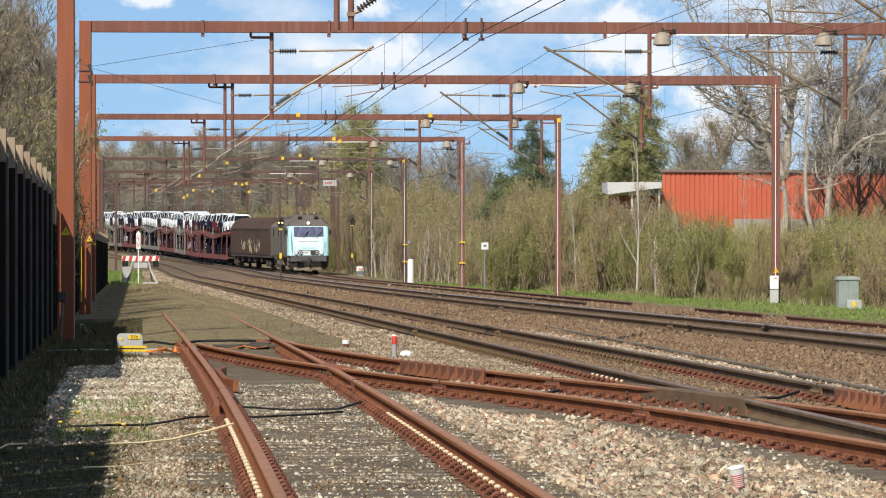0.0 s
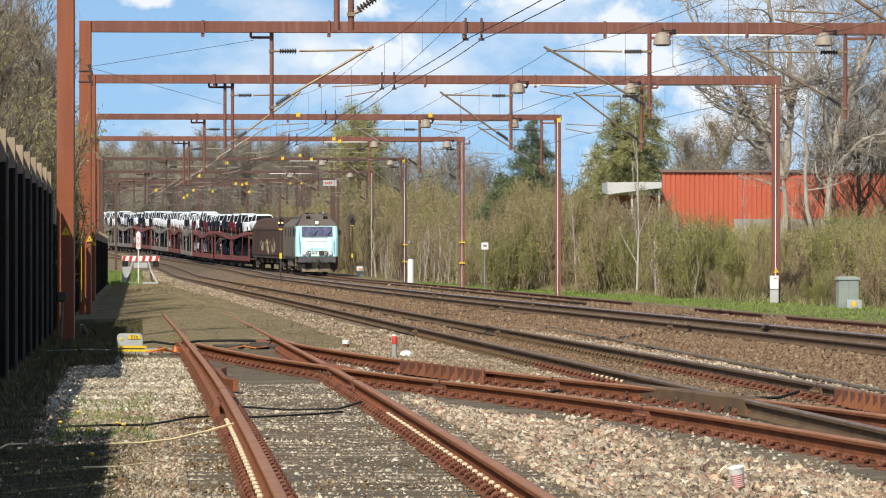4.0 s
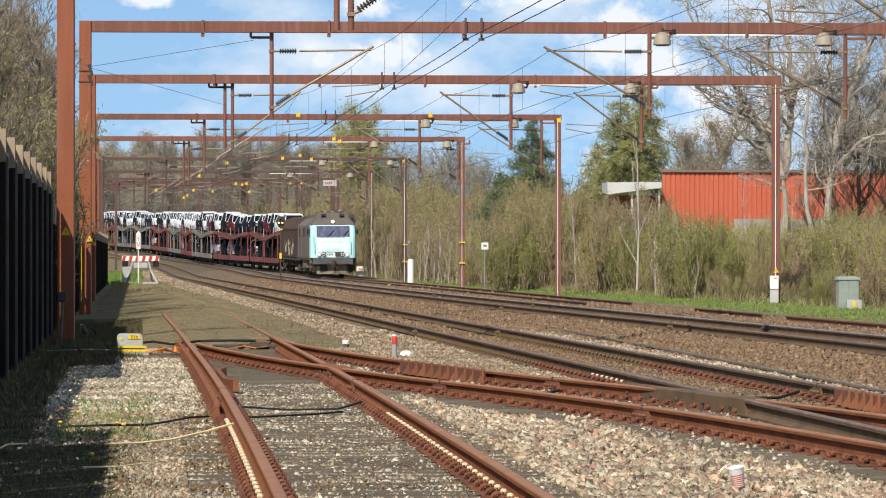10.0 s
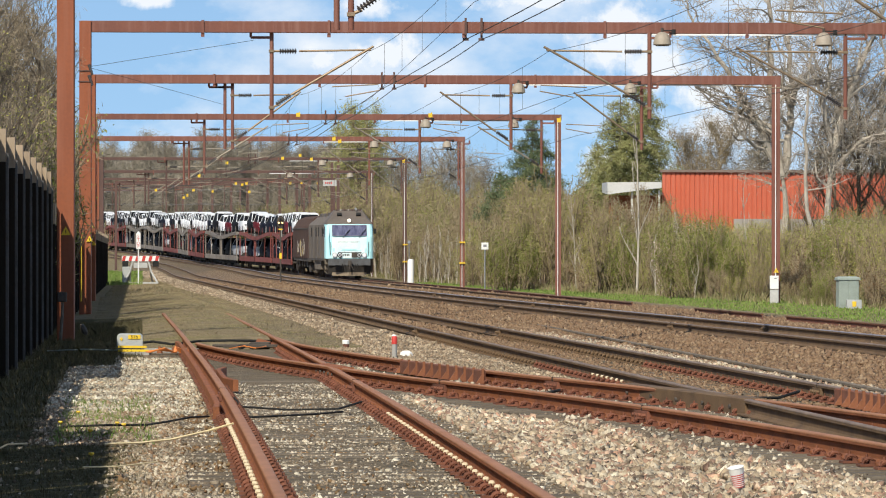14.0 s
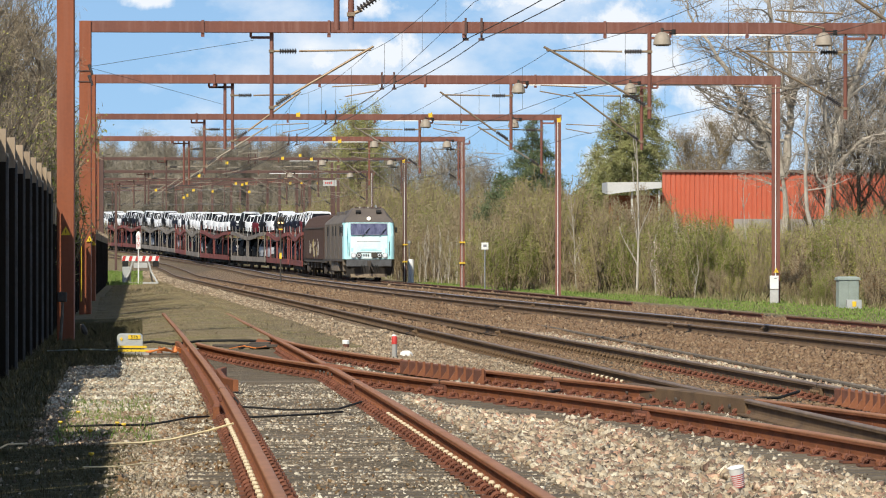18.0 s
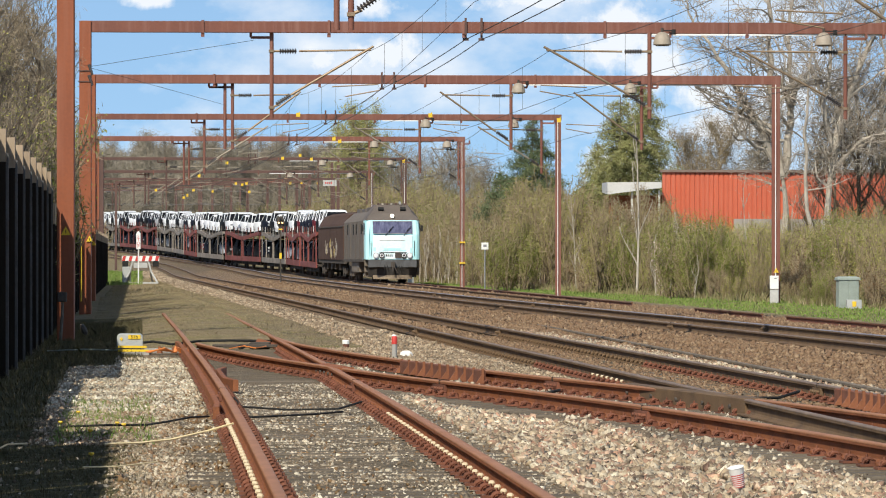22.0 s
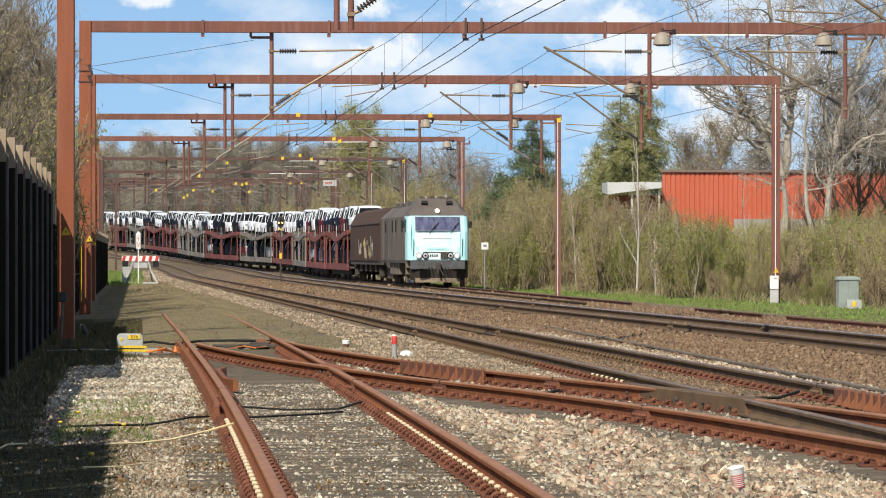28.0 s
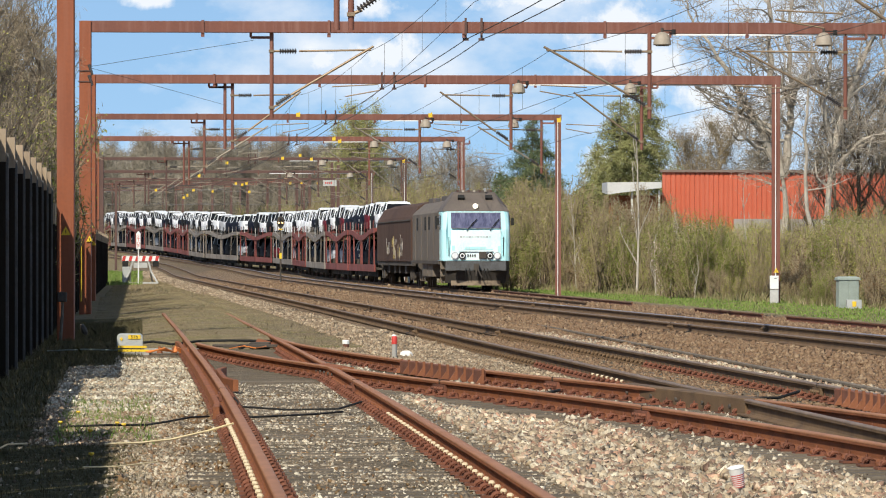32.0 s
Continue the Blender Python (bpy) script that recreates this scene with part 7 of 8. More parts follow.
for k, (x, y) in enumerate(((-2.72, 45.6), (-2.80, 46.0), (-2.55, 38.8), (-3.35, 49.2), (-3.3, 46.2), (-2.9, 44.0))):
    t = thing("dandelion", "yellow dandelion flower in the shaded grass", "flower", group="dandelions", m=pose(x, y, -0.17))
    part("stem", Geo().tube((0, 0, 0), (0.01, 0, 0.08), 0.003, n=4), GRASS_LUSH, t)
    part("flower", Geo().lathe((0.01, 0, 0.075), (0.01, 0, 0.10), [(0, 0.006), (0.5, 0.022), (1, 0.018)], 9), YELLOW, t)


# black cable along the edge of the turf, and point lock gear between the rails
single("ground_cable", Geo().path([(-5.2, 90.6, -0.13), (-4.9, 90.8, -0.10), (-4.55, 90.4, -0.14), (-4.1, 90.9, -0.09), (-3.6, 90.7, -0.08), (-3.1, 90.9, -0.09), (-2.8, 91.2, -0.10)], 0.022, 7), BLACK, "black cable along the edge of the turf", "cable", group="ground cables")
t = thing("point_lock", "rusty point lock with dark gear between the siding rails", "point lock", m=pose(-3.02, 88.6, -0.17))
part("cover_plate", Geo().add([(-0.13, 0, 0.02), (0.10, 0, 0.02), (0.16, 0.5, 0.10), (-0.05, 0.5, 0.15), (-0.13, 0, -0.01), (0.10, 0, -0.01), (0.16, 0.5, 0.07), (-0.05, 0.5, 0.12)], [(0, 1, 2, 3), (7, 6, 5, 4), (0, 4, 5, 1), (1, 5, 6, 2), (2, 6, 7, 3), (3, 7, 4, 0)]), RUST_STEEL, t, "rusty tilted cover plate")
part("gear_case", Geo().box((0.02, -0.5, 0.05), (0.34, 0.4, 0.11)), UNDER, t, bevel=0.02)
part("rod", Geo().tube((-0.75, -0.75, 0.05), (0.5, -0.75, 0.05), 0.022), UNDER, t)
part("rod", Geo().tube((-0.55, -1.3, 0.04), (0.3, -1.25, 0.04), 0.014), UNDER, t)
part("rod_end", Geo().lathe((-0.32, -1.3, 0.04), (-0.20, -1.3, 0.04), [(0, 0.02), (0.3, 0.04), (0.7, 0.04), (1, 0.02)], 8), BLACK, t)
single("orange_cable", Geo().path([(-3.42, 86.2, -0.14), (-3.2, 86.4, -0.10), (-3.0, 86.1, -0.13), (-2.85, 86.5, -0.11)], 0.010, 6), ORANGE, "thin orange cable running from point machine to rail", "cable", group="orange cables")
# ---------------------------------------------------------------- the train
def wheelset(parent, y, r=0.46):
    """An axle with two wheels."""
    a = part("axle", Geo().tube((-0.72, y, r), (0.72, y, r), 0.08, n=10), UNDER, parent)
    for s in (-1, 1):
        w = Geo().tube((s * 0.70, y, r), (s * 0.83, y, r), r, r * 0.97, 20)
        w.tube((s * 0.66, y, r), (s * 0.70, y, r), r + 0.028, r + 0.028, 20)
        w.tube((s * 0.83, y, r), (s * 0.87, y, r), 0.14, 0.12, 10)
        part("wheel", w, UNDER, a)


def buffer_at(parent, x, y, z, way, mat=None):
    g = Geo().tube((x, y, z), (x, y + way * 0.42, z), 0.10, n=10).tube((x, y + way * 0.42, z), (x, y + way * 0.47, z), 0.25, 0.245, 18)
    part("buffer", g, mat or UNDER, parent)


def bogie(parent, y0, axles, mat):
    b = part("bogie", Geo(), mat, parent)
    for s in (-1, 1):
        g = Geo().box((s * 1.02, y0, 0.60), (0.16, axles * 1.5 + 0.4, 0.26))
        for k in range(axles):
            y = y0 + (k - (axles - 1) / 2) * 1.75
            g.box((s * 1.10, y, 0.50), (0.22, 0.42, 0.42)).box((s * 1.14, y - 0.35, 0.62), (0.14, 0.16, 0.44)).box((s * 1.14, y + 0.35, 0.62), (0.14, 0.16, 0.44))
        part("side_frame", g, mat, b, bevel=0.02)
    for k in range(axles):
        wheelset(b, y0 + (k - (axles - 1) / 2) * 1.75, 0.50)
    return b


def body_ring(hw, y, zb=1.28, crown=4.12):
    return [(-hw, y, zb), (-hw, y, 3.48), (-hw + 0.16, y, 3.66), (-hw * 0.60, y, crown - 0.08), (0, y, crown), (hw * 0.60, y, crown - 0.08), (hw - 0.16, y, 3.66), (hw, y, 3.48), (hw, y, zb)]


def build_loco():
    """Diesel locomotive: y = 0 is its front, the body reaches back along +y."""
    t = thing("diesel_locomotive", "grimy brown-grey diesel locomotive with a pale aqua cab front", "locomotive")
    L, hw = 23.0, 1.55
    part("body", Geo().loft([body_ring(hw, 2.35), body_ring(hw, 21.4), body_ring(hw - 0.10, 22.4)]), LOCO_GREY, t, bevel=0.015)
    # cab: aqua shell, raked round nose
    def cab_ring(y_low, y_top, w):
        return [(-w, y_low, 1.28), (-w, y_low, 2.70), (-w + 0.03, y_top, 3.50), (w - 0.03, y_top, 3.50), (w, y_low, 2.70), (w, y_low, 1.28)]
    cab = Geo().loft([cab_ring(0.05, 0.34, hw - 0.22), cab_ring(0.16, 0.45, hw - 0.06), cab_ring(0.40, 0.66, hw), cab_ring(2.34, 2.34, hw)])
    part("cab", cab, LOCO_BLUE, t, "pale aqua cab shell", bevel=0.03)
    part("front_panel", Geo().add([(-1.12, 0.03, 1.32), (1.12, 0.03, 1.32), (1.12, 0.03, 2.66), (-1.12, 0.03, 2.66), (-1.12, 0.10, 1.32), (1.12, 0.10, 1.32), (1.12, 0.10, 2.66), (-1.12, 0.10, 2.66)],
                             [(0, 1, 2, 3), (7, 6, 5, 4), (0, 4, 5, 1), (1, 5, 6, 2), (2, 6, 7, 3), (3, 7, 4, 0)]), LOCO_PALE, t, "pale nose panel", bevel=0.02)
    # windscreen
    def slab(x0, x1, z0, z1, off, th):
        k = 0.29 / 0.80
        ya, yb = 0.05 + (z0 - 2.70) * k - off, 0.05 + (z1 - 2.70) * k - off
        return [(x0, ya, z0), (x1, ya, z0), (x1, yb, z1), (x0, yb, z1), (x0, ya + th, z0), (x1, ya + th, z0), (x1, yb + th, z1), (x0, yb + th, z1)]
    SIX = [(0, 1, 2, 3), (7, 6, 5, 4), (0, 4, 5, 1), (1, 5, 6, 2), (2, 6, 7, 3), (3, 7, 4, 0)]
    ws = part("windscreen", Geo().add(slab(-1.10, 1.10, 2.76, 3.43, 0.012, 0.03), SIX), WINDSHIELD, t, "wide bluish windscreen")
    fr = Geo()
    for x0, x1, z0, z1 in ((-1.13, 1.13, 2.74, 2.76), (-1.13, 1.13, 3.43, 3.46), (-1.12, -1.10, 2.76, 3.43), (1.10, 1.12, 2.76, 3.43)):
        fr.add(slab(x0, x1, z0, z1, 0.022, 0.05), SIX)
    part("frame", fr, SIGN_GREY, ws, "thin grey rubber frame")
    for x, lean in ((-0.42, 0.30), (0.62, 0.26)):
        w = Geo().bar((x, -0.02, 2.62), (x + lean, 0.05, 3.02), 0.025).bar((x + lean - 0.10, 0.02, 2.86), (x + lean + 0.16, 0.14, 3.16), 0.03)
        part("wiper", w, BLACK, t)
    # cab roof: brown hood that slopes back, with two openings and the top lamp
    hood = Geo().loft([[(-1.50, 0.36, 3.50), (-1.44, 0.44, 3.62), (-1.12, 0.62, 3.90), (1.12, 0.62, 3.90), (1.44, 0.44, 3.62), (1.50, 0.36, 3.50)],
                       [(-1.53, 0.80, 3.50), (-1.42, 0.95, 3.74), (-0.92, 1.15, 4.36), (0.92, 1.15, 4.36), (1.42, 0.95, 3.74), (1.53, 0.80, 3.50)],
                       [(-1.55, 2.40, 3.50), (-1.42, 2.40, 3.76), (-0.94, 2.40, 4.40), (0.94, 2.40, 4.40), (1.42, 2.40, 3.76), (1.55, 2.40, 3.50)]])
    part("cab_roof", hood, LOCO_ROOF, t, "sooty brown cab roof", bevel=0.02)
    for x in (-0.62, 0.62):
        part("vent", Geo().box((x, 0.86, 4.05), (0.30, 0.34, 0.22), rx=-0.9), BLACK, t)
    part("top_lamp", Geo().tube((0, 0.33, 3.74), (0, 0.62, 3.74), 0.105, 0.12, 18), LAMP_WHITE, t, "lit round top headlamp")
    part("roof_hatch", Geo().box((0, 1.8, 4.42), (1.5, 1.0, 0.08)), LOCO_ROOF, t)
    for k in range(7):
        part("roof_fitting", Geo().box((-0.75 + k * 0.25, 1.25, 4.42), (0.10, 0.12, 0.10)), GRAFFITI if k % 2 else RED_DARK, t)
    part("horn", Geo().lathe((0.45, 1.3, 4.50), (0.45, 0.95, 4.50), [(0, 0.02), (0.7, 0.03), (1, 0.07)], 10), GALV, t)
    for y, l, h in ((4.4, 2.6, 0.10), (8.6, 3.8, 0.16), (13.4, 3.4, 0.10), (18.4, 3.2, 0.14)):
        part("roof_unit", Geo().box((0, y, 4.08 + h / 2), (1.7, l, h + 0.1)), LOCO_ROOF, t, bevel=0.03)
    part("exhaust_stack", Geo().box((0, 10.3, 4.30), (0.7, 0.5, 0.25)), UNDER, t)
    # nose lamps, number plate, handrails
    for x, lit in ((-0.95, 1), (-0.62, 0), (0.62, 0), (0.95, 1)):
        h = part("headlamp", Geo().tube((x, 0.03, 1.52), (x, -0.04, 1.52), 0.165, 0.155, 20), GALV if lit else BLACK, t, "white round headlamp" if lit else "dark ringed marker lamp")
        part("lens", Geo().tube((x, -0.035, 1.52), (x, -0.055, 1.52), 0.135 if lit else 0.115, 0.12 if lit else 0.10, 18), FILM, h)
        if not lit:
            part("lens_core", Geo().tube((x, -0.05, 1.52), (x, -0.062, 1.52), 0.07, 0.065, 14), BLACK, h)
    for k in range(4):
        part("number_bar", Geo().box((-0.36 + k * 0.105, 0.022, 1.52), (0.055, 0.02, 0.12)), BLACK, t)
    part("cable_box", Geo().box((0.30, 0.0, 1.54), (0.34, 0.10, 0.30)), UNDER, t, "dark coupling socket box", bevel=0.02)
    part("handrail", Geo().tube((-0.75, 0.0, 1.69), (0.78, 0.0, 1.69), 0.014), BLACK, t)
    for k in range(11):
        part("lettering_bar", Geo().box((-0.68 + k * 0.13, 0.026, 2.36), (0.10, 0.012, 0.030 if k % 3 else 0.045)), SIGN_GREY, t, "short dash of small grey lettering")
    for x, z, w, h in ((-0.02, 1.86, 0.95, 0.13), (0.10, 1.80, 1.30, 0.06), (-1.02, 1.86, 0.14, 0.22), (1.03, 1.80, 0.12, 0.30)):
        part("aqua_patch", Geo().box((x, 0.029, z), (w, 0.010, h)), LOCO_BLUE, t, "patch of aqua paint left on the nose", bevel=0.004)
    for s in (-1, 1):
        part("side_handrail", Geo().tube((s * 1.22, 0.02, 1.50), (s * 1.22, 0.02, 2.35), 0.016), BLACK, t)
        part("cab_door", Geo().box((s * (hw + 0.005), 1.75, 2.35), (0.03, 0.72, 2.05)), LOCO_GREY, t, bevel=0.01)
        part("cab_window", Geo().box((s * (hw + 0.012), 1.0, 3.0), (0.03, 0.62, 0.66)), GLASS, t, bevel=0.01)
        for y in (3.6, 8.6, 11.4, 17.4):
            part("side_vent", Geo().box((s * (hw + 0.012), y, 3.02), (0.03, 0.75, 0.60)), BLACK, t, "dark side vent", bevel=0.01)
        for k in range(4):
            part("body_rib", Geo().box((s * (hw + 0.01), 5.2 + k * 4.6, 2.35), (0.02, 0.05, 2.1)), LOCO_GREY, t)
        part("sill", Geo().box((s * (hw - 0.02), 12.0, 1.22), (0.12, 20.6, 0.14)), UNDER, t)
        part("step", Geo().box((s * 1.42, 0.75, 0.62), (0.26, 0.5, 0.06)).box((s * 1.42, 0.75, 0.95), (0.26, 0.5, 0.06)).box((s * 1.42, 0.98, 0.85), (0.26, 0.04, 0.9)), UNDER_TAN, t)
        for y in (8.6, 10.6, 12.6, 14.4):
            part("tank_box", Geo().box((s * 1.15, y, 0.85), (0.6, 1.7, 0.62)), UNDER_TAN, t, bevel=0.04)
        part("mirror", Geo().box((s * 1.68, 0.72, 3.05), (0.14, 0.06, 0.34)).bar((s * 1.55, 0.75, 3.05), (s * 1.66, 0.72, 3.05), 0.03), BLACK, t)
    part("buffer_beam", Geo().box((0, 0.25, 1.07), (2.72, 0.36, 0.46)), DUSTY_AQUA, t, "dusty dark grey buffer beam", bevel=0.03)
    for x in (-0.90, 0.90):
        g = Geo().tube((x, 0.1, 1.06), (x, -0.32, 1.06), 0.11, n=10).loft([[(x + u, y, 1.06 + w) for u, w in ((-0.27, -0.12), (-0.2, -0.18), (0.2, -0.18), (0.27, -0.12), (0.27, 0.12), (0.2, 0.18), (-0.2, 0.18), (-0.27, 0.12))] for y in (-0.37, -0.32)])
        part("buffer", g, DUSTY_AQUA, t, "oblong dark grey buffer")
    part("coupling", Geo().box((0, -0.06, 1.02), (0.22, 0.34, 0.30)).tube((0, -0.20, 1.02), (0, -0.22, 0.62), 0.05).bar((0.05, -0.2, 0.95), (0.25, -0.24, 0.55), 0.05), UNDER, t)
    for x in (-0.45, -0.3, 0.36, 0.5):
        part("brake_hose", Geo().line([(x, 0.05, 0.95), (x * 1.05, -0.12, 0.8), (x * 1.02, -0.10, 0.55)], 0.02, 6), BLACK, t)
    plow = Geo().add([(-1.40, 0.25, 0.84), (0, -0.02, 0.84), (1.40, 0.25, 0.84), (-1.34, 0.42, 0.30), (0, 0.12, 0.22), (1.34, 0.42, 0.30), (-1.40, 0.30, 0.84), (0, 0.05, 0.84), (1.40, 0.30, 0.84), (-1.34, 0.48, 0.30), (0, 0.2, 0.22), (1.34, 0.48, 0.30)],
                     [(0, 3, 4, 1), (1, 4, 5, 2), (6, 7, 10, 9), (7, 8, 11, 10), (0, 1, 7, 6), (1, 2, 8, 7), (3, 9, 10, 4), (4, 10, 11, 5), (0, 6, 9, 3), (2, 5, 11, 8)])
    part("snow_plough", plow, PLOUGH, t, "dark snow plough")
    part("plough_edge", Geo().bar((-1.1, 0.33, 0.30), (0, 0.10, 0.30), 0.05, 0.22).bar((0, 0.10, 0.30), (1.1, 0.33, 0.30), 0.05, 0.22), PLOUGH_DUST, t, "dust-covered tan plough edge")
    bogie(t, 3.6, 3, UNDER_TAN)
    bogie(t, 19.2, 3, UNDER_TAN)
    return t, L


def build_covered():
    """Long brown covered wagon with rounded sliding walls."""
    t = thing("covered_wagon", "long dark brown covered freight wagon with graffiti", "freight wagon")
    L, hw = 30.0, 1.42
    prof = [(-hw, 1.22), (-hw, 3.25), (-hw + 0.08, 3.45), (-1.02, 3.98), (-0.45, 4.18), (0, 4.22), (0.45, 4.18), (1.02, 3.98), (hw - 0.08, 3.45), (hw, 3.25), (hw, 1.22)]
    part("end_wall", Geo().loft([[(x * 0.97, y, z - (0.03 if z > 2 else 0)) for x, z in prof] for y in (0.55, 0.75)]), WAGON_BROWN, t)
    n = 8
    for k in range(n):
        y0, y1 = 0.75 + k * (L - 1.5) / n, 0.75 + (k + 1) * (L - 1.5) / n - 0.05
        part("sliding_wall", Geo().loft([[(x, y, z) for x, z in prof] for y in (y0, y1)]), WAGON_BROWN, t, bevel=0.015)
        part("seam", Geo().loft([[(x * 0.985, y, z - 0.02) for x, z in prof] for y in (y1 - 0.01, y1 + 0.06)]), UNDER, t)
    part("end_wall", Geo().loft([[(x * 0.97, y, z - (0.03 if z > 2 else 0)) for x, z in prof] for y in (L - 0.75, L - 0.55)]), WAGON_BROWN, t)
    part("sole_bar", Geo().box((-1.28, L / 2, 1.12), (0.16, L - 1.0, 0.22)).box((1.28, L / 2, 1.12), (0.16, L - 1.0, 0.22)).box((0, L / 2, 1.10), (0.5, L - 1.0, 0.2)), UNDER, t)
    rng = random.Random(5)
    for k in range(40):
        y, z, h = rng.choice((8.0, 11.0, 14.5, 19.0)) + rng.gauss(0, 0.8), rng.uniform(1.5, 2.3), rng.uniform(0.15, 0.6)
        part("graffiti_stroke", Geo().box((-hw - 0.006, y, z), (0.012, rng.uniform(0.08, 0.35), h), rx=rng.uniform(-0.5, 0.5)), GRAFFITI if k % 3 else GRAFFITI_Y, t, "pale graffiti paint")
    for s in (-1, 1):
        part("door_rail", Geo().box((s * (hw + 0.02), L / 2, 3.28), (0.05, L - 1.6, 0.06)), UNDER, t)
        for y in (8, 13, 17, 22):
            part("tool_box", Geo().box((s * 1.0, y, 0.82), (0.4, 1.2, 0.4)), UNDER, t)
        for y in (0.3, L - 0.3):
            buffer_at(t, s * 0.875, y, 1.06, -1 if y < 2 else 1)
    bogie(t, 3.2, 2, UNDER)
    bogie(t, L - 3.2, 2, UNDER)
    return t, L


UNIT = 26.0


def beam_z(y):
    """Height of the edge beam: it dips in the middle of the unit."""
    u = abs(y / (UNIT - 1.1) - 0.5) / 0.46
    return 2.80 - 0.40 * (0.5 + 0.5 * math.cos(min(1.0, u) * math.pi))


def deck_z(y):
    """Height of the upper deck that carries the cars, nearly level."""
    return 1.87 + 0.38 * beam_z(y)


def build_transporter(mat, label):
    """A two-deck car transporter of two coupled halves."""
    t = thing("car_transporter", label, "freight wagon", group="car transporters in the train")
    L = UNIT - 1.1
    for s in (-1, 1):
        for a, b in ((0.3, L / 2 - 0.15), (L / 2 + 0.15, L - 0.3)):
            part("lower_beam", Geo().box((s * 1.42, (a + b) / 2, 0.82), (0.10, b - a, 0.40)), mat, t, bevel=0.01)
        ys = [0.3 + i * (L - 0.6) / 40 for i in range(41)]
        rings = [[(s * 1.44 - 0.05, y, beam_z(y) - 0.04), (s * 1.44 + 0.05, y, beam_z(y) - 0.04), (s * 1.44 + 0.05, y, beam_z(y) * 0.92 + 0.46), (s * 1.44 - 0.05, y, beam_z(y) * 0.92 + 0.46)] for y in ys]
        part("upper_beam", Geo().loft(rings), mat, t, "sagging upper deck beam")
        for y, w in ((0.5, 0.20), (L / 2 - 0.5, 0.16), (L / 2 + 0.5, 0.16), (L - 0.5, 0.20)):
            part("post", Geo().box((s * 1.44, y, (1.0 + beam_z(y)) / 2), (0.08, w * 0.8, beam_z(y) - 1.0)), mat, t)
        for y, w in ((0.5, 1.6), (L - 0.5, -1.6)):
            part("brace", Geo().bar((s * 1.44, y + w * 2.6, beam_z(y + w * 2.6) - 0.02), (s * 1.44, y + w * 3.0, 1.0), 0.07), mat, t)
        for k in range(9):
            y = 1.2 + k * (L - 2.4) / 8
            part("stanchion", Geo().box((s * 1.45, y, (beam_z(y) + deck_z(y) + 0.55) / 2), (0.04, 0.05, deck_z(y) + 0.55 - beam_z(y))), PALE_GREY if k % 3 == 1 else mat, t)
        for y in (0.12, L - 0.12):
            buffer_at(t, s * 0.875, y, 1.06, -1 if y < 2 else 1)
    part("lower_deck", Geo().box((0, L / 2, 0.78), (2.76, L - 0.8, 0.10)), UNDER, t)
    # Black box added for the dark void under the wagon.
    part("underframe", Geo().box((0, L / 2, 0.52), (2.3, L - 7.0, 0.36)), BLACK, t, "black underframe box filling the dark void below the deck", bevel=0.03)
    rings = [[(-1.38, y, deck_z(y) - 0.10), (1.38, y, deck_z(y) - 0.10), (1.38, y, deck_z(y) - 0.02), (-1.38, y, deck_z(y) - 0.02)] for y in ys]
    part("upper_deck", Geo().loft(rings), UNDER, t)
    part("end_frame", Geo().bar((-1.44, 0.3, deck_z(0.3)), (1.44, 0.3, deck_z(0.3)), 0.1, 0.2).bar((-1.44, L - 0.3, deck_z(L - 0.3)), (1.44, L - 0.3, deck_z(L - 0.3)), 0.1, 0.2), mat, t)
    for y in (2.3, L / 2 - 2.3, L / 2 + 2.3, L - 2.3):
        wheelset(t, y, 0.42)
        for s in (-1, 1):
            part("axle_guard", Geo().box((s * 1.12, y, 0.6), (0.1, 0.7, 0.55)), UNDER, t)
    return t


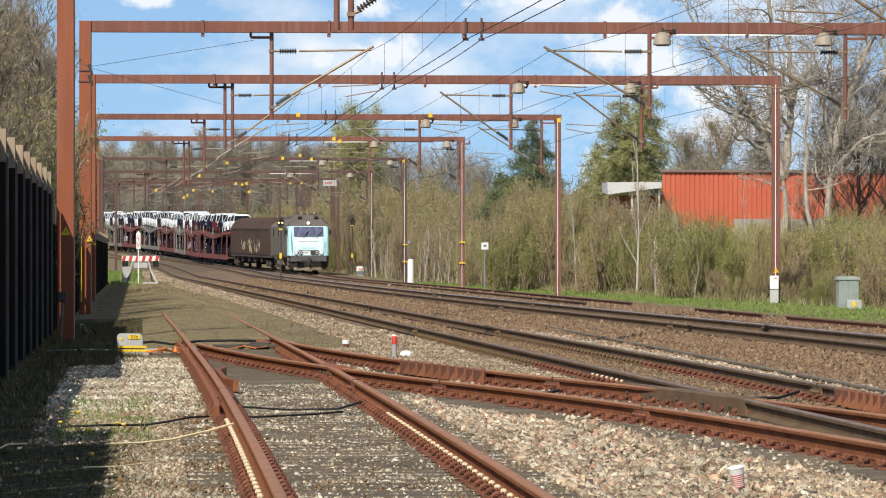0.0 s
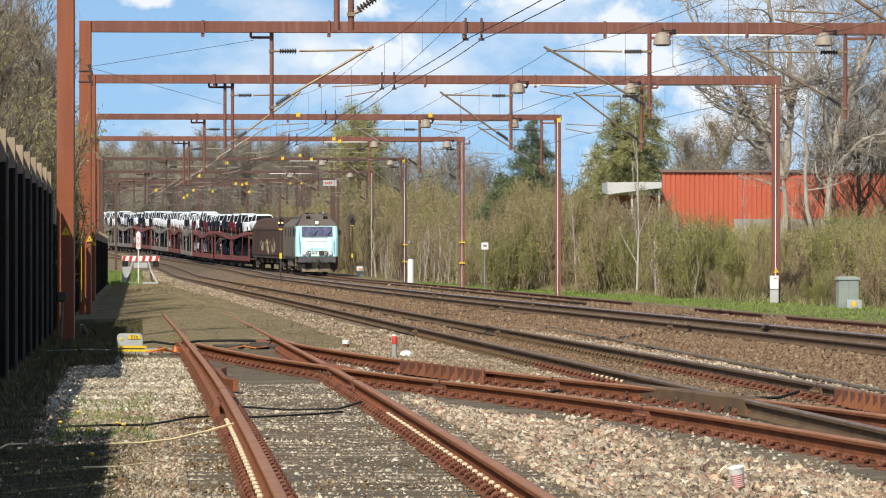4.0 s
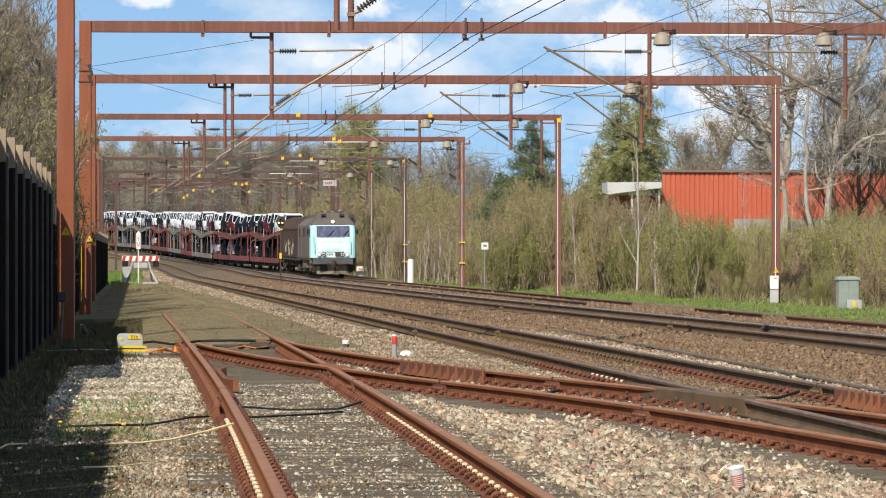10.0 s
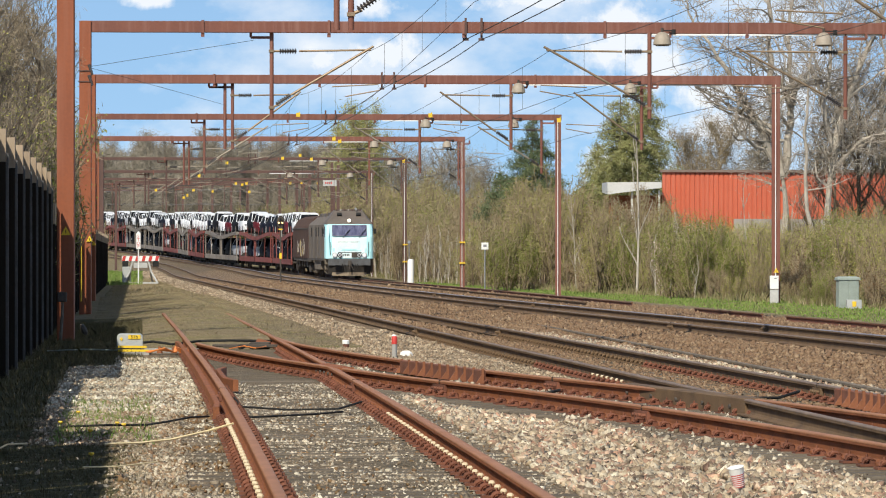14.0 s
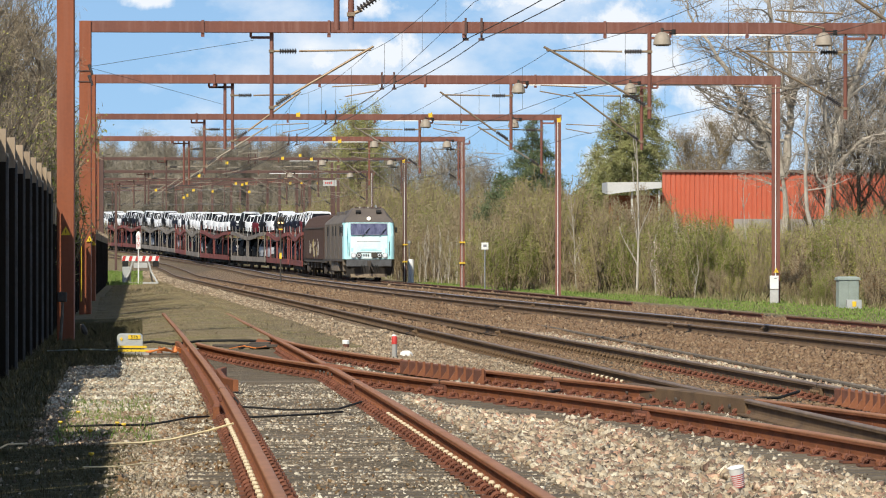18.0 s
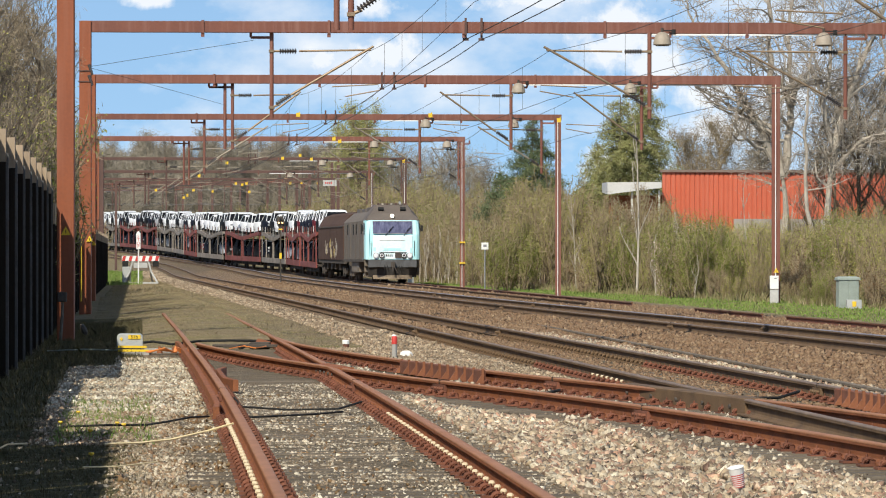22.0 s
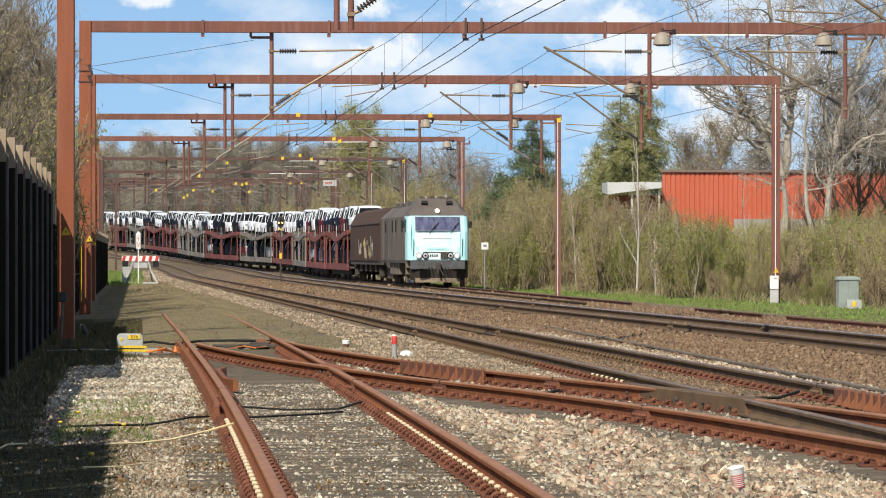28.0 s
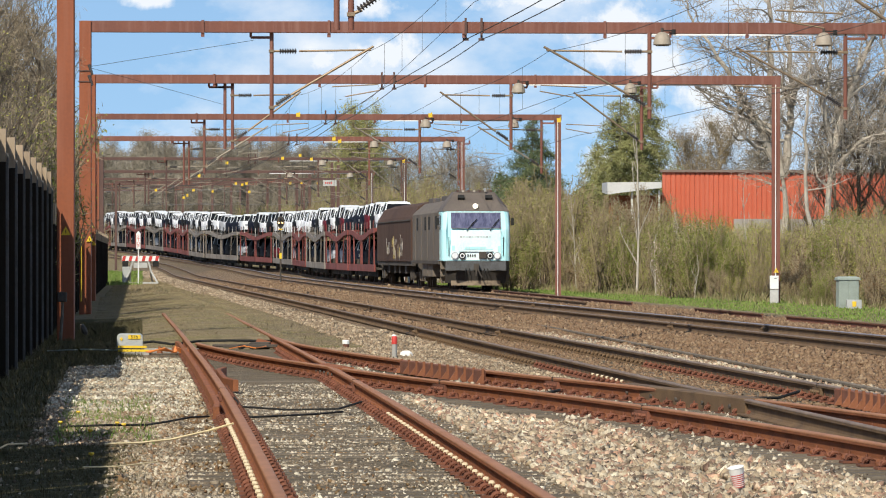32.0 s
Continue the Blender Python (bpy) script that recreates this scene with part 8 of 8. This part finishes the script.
def build_car(paint, film, label, tall=0.0):
    """A small family car, nose at y = 0, its roof raised by tall."""
    t = thing("new_car", label, "car", group="new cars on the train")
    low = [(0.03, 0.30), (0.0, 0.55), (0.06, 0.80), (0.95, 1.00), (4.08, 1.04), (4.2, 0.9), (4.2, 0.45), (4.1, 0.28)]
    rings = [[(x, y if abs(x) < 0.8 else y + (0.12 if y < 2 else -0.12), z - (0.05 if abs(x) > 0.8 else 0)) for y, z in low] for x in (-0.86, -0.78, 0.78, 0.86)]
    part("body", Geo().loft(rings), paint, t, bevel=0.0, smooth=True)
    cabin = Geo().add([(-0.78, 0.98, 0.99), (0.78, 0.98, 0.99), (0.80, 4.02, 1.02), (-0.80, 4.02, 1.02), (-0.60, 1.78, 1.50 + tall), (0.60, 1.78, 1.50 + tall), (0.60, 3.55 + tall, 1.50 + tall), (-0.60, 3.55 + tall, 1.50 + tall)],
                      [(0, 1, 5, 4), (1, 2, 6, 5), (2, 3, 7, 6), (3, 0, 4, 7), (4, 5, 6, 7)])
    part("glazing", cabin, CAR_GLASS, t, "dark car windows")
    part("roof", Geo().loft([[(-0.62, y, z), (-0.5, y, z + 0.06), (0.5, y, z + 0.06), (0.62, y, z), (0.6, y, z - 0.03), (-0.6, y, z - 0.03)] for y, z in ((1.68, 1.47 + tall), (2.2, 1.53 + tall), (3.2 + tall, 1.53 + tall), (3.68 + tall, 1.47 + tall))]), film, t, "roof under white film" if film == FILM else "")
    part("bonnet_film", Geo().add([(-0.70, 0.10, 0.835), (0.70, 0.10, 0.835), (0.72, 0.93, 1.012), (-0.72, 0.93, 1.012), (-0.70, 0.10, 0.80), (0.70, 0.10, 0.80), (0.72, 0.93, 0.96), (-0.72, 0.93, 0.96)], [(0, 1, 2, 3), (0, 4, 5, 1), (1, 5, 6, 2), (2, 6, 7, 3), (3, 7, 4, 0)]), film, t)
    for s in (-1, 1):
        part("window_frame", Geo().path([(s * 0.79, 0.98, 0.99), (s * 0.615, 1.76, 1.50 + tall), (s * 0.625, 2.50, 1.53 + tall), (s * 0.62, 3.55 + tall, 1.50 + tall), (s * 0.81, 3.98, 1.02)], 0.03, 5), film, t)
    for s in (-1, 1):
        part("headlight", Geo().box((s * 0.62, 0.07, 0.68), (0.34, 0.16, 0.15)), GALV, t)
        for y in (0.82, 3.42):
            part("wheel", Geo().tube((s * 0.68, y, 0.31), (s * 0.87, y, 0.31), 0.31, 0.30, 16).tube((s * 0.87, y, 0.31), (s * 0.885, y, 0.31), 0.19, 0.17, 12), BLACK, t)
    part("grille", Geo().box((0, 0.01, 0.45), (1.1, 0.06, 0.22)), BLACK, t)
    return t


def front_at(t):
    """Distance of the locomotive's front at t seconds."""
    u = 32 - t
    return 240 + 6.7 * u - 0.0503 * u * u


def on_track(d, length, up=0.0):
    """Pose of a vehicle whose front stands at d and whose wheels follow the loop track."""
    a, b = along(MAIN_E, Z_E, d), along(MAIN_E, Z_E, d + length)
    q = (b - a).normalized()
    m = Matrix.Translation(a) @ Euler((math.asin(q.z), 0, math.atan2(-q.x, q.y))).to_matrix().to_4x4()
    return m @ Matrix.Translation((0, 0, up))


MOVING = []          # (thing, offset behind the locomotive's front, length, place on its vehicle)
loco, loco_l = build_loco()
MOVING.append((loco, 0.0, loco_l, None))
wagon, wagon_l = build_covered()
MOVING.append((wagon, loco_l + 1.0, wagon_l, None))
red_one = build_transporter(WAGON_RED, "oxide-red two-deck car transporter loaded with new cars")
grey_one = build_transporter(WAGON_GREY, "dirty grey two-deck car transporter loaded with new cars")
rng = random.Random(11)
cars = []
for i, (p, f) in enumerate(((0, 0), (0, 1), (1, 1), (2, 1), (3, 1), (1, 0), (4, 1), (2, 0), (3, 0))):
    tall = (0.0, 0.16, 0.05, 0.0, 0.20, 0.0, 0.10, 0.0, 0.0)[i]
    colour = ("white", "silver", "dark blue", "black", "dark red")[p]
    cars.append(build_car(CAR_PAINTS[p], FILM if f else CAR_PAINTS[p], "new " + colour + " hatchback" + (" with white film on roof and bonnet" if f else " without covers"), tall))
used = set()


def another(ob):
    """The first use takes the model itself, each later one a copy."""
    if ob.name in used:
        return copy_thing(ob, Matrix())
    used.add(ob.name)
    return ob


offset = loco_l + wagon_l + 2.0
pattern = "rrgrgrggrrgrgr"
for k, c in enumerate(pattern):
    u = another(red_one if c == "r" else grey_one)
    MOVING.append((u, offset, UNIT - 1.1, None))
    for deck in (0, 1):
        for j in range(5):
            pick = rng.choices(range(9), (3, 5, 2, 6, 6, 1, 1, 0, 0))[0] if deck else rng.choices(range(9), (0, 0, 1, 2, 2, 2, 1, 6, 5))[0]
            y = 0.35 + j * 4.97 + rng.uniform(-0.2, 0.2)
            z0, z1 = (deck_z(y + 0.8), deck_z(y + 3.4)) if deck else (0.83, 0.83)
            car = another(cars[pick])
            MOVING.append((car, offset, UNIT - 1.1, Matrix.Translation((0, y, z0 + (z0 - z1) * 0.31)) @ Euler((math.atan2(z1 - z0, 2.6), 0, 0)).to_matrix().to_4x4()))
    offset += UNIT


def motions():
    times = list(range(0, 33))
    poses = {}
    for ob, off, length, place in MOVING:
        if off not in poses:
            poses[off] = [on_track(front_at(t) + off, length) for t in times]
        walk(ob, [(t, m @ place if place else m) for t, m in zip(times, poses[off])])

motions()
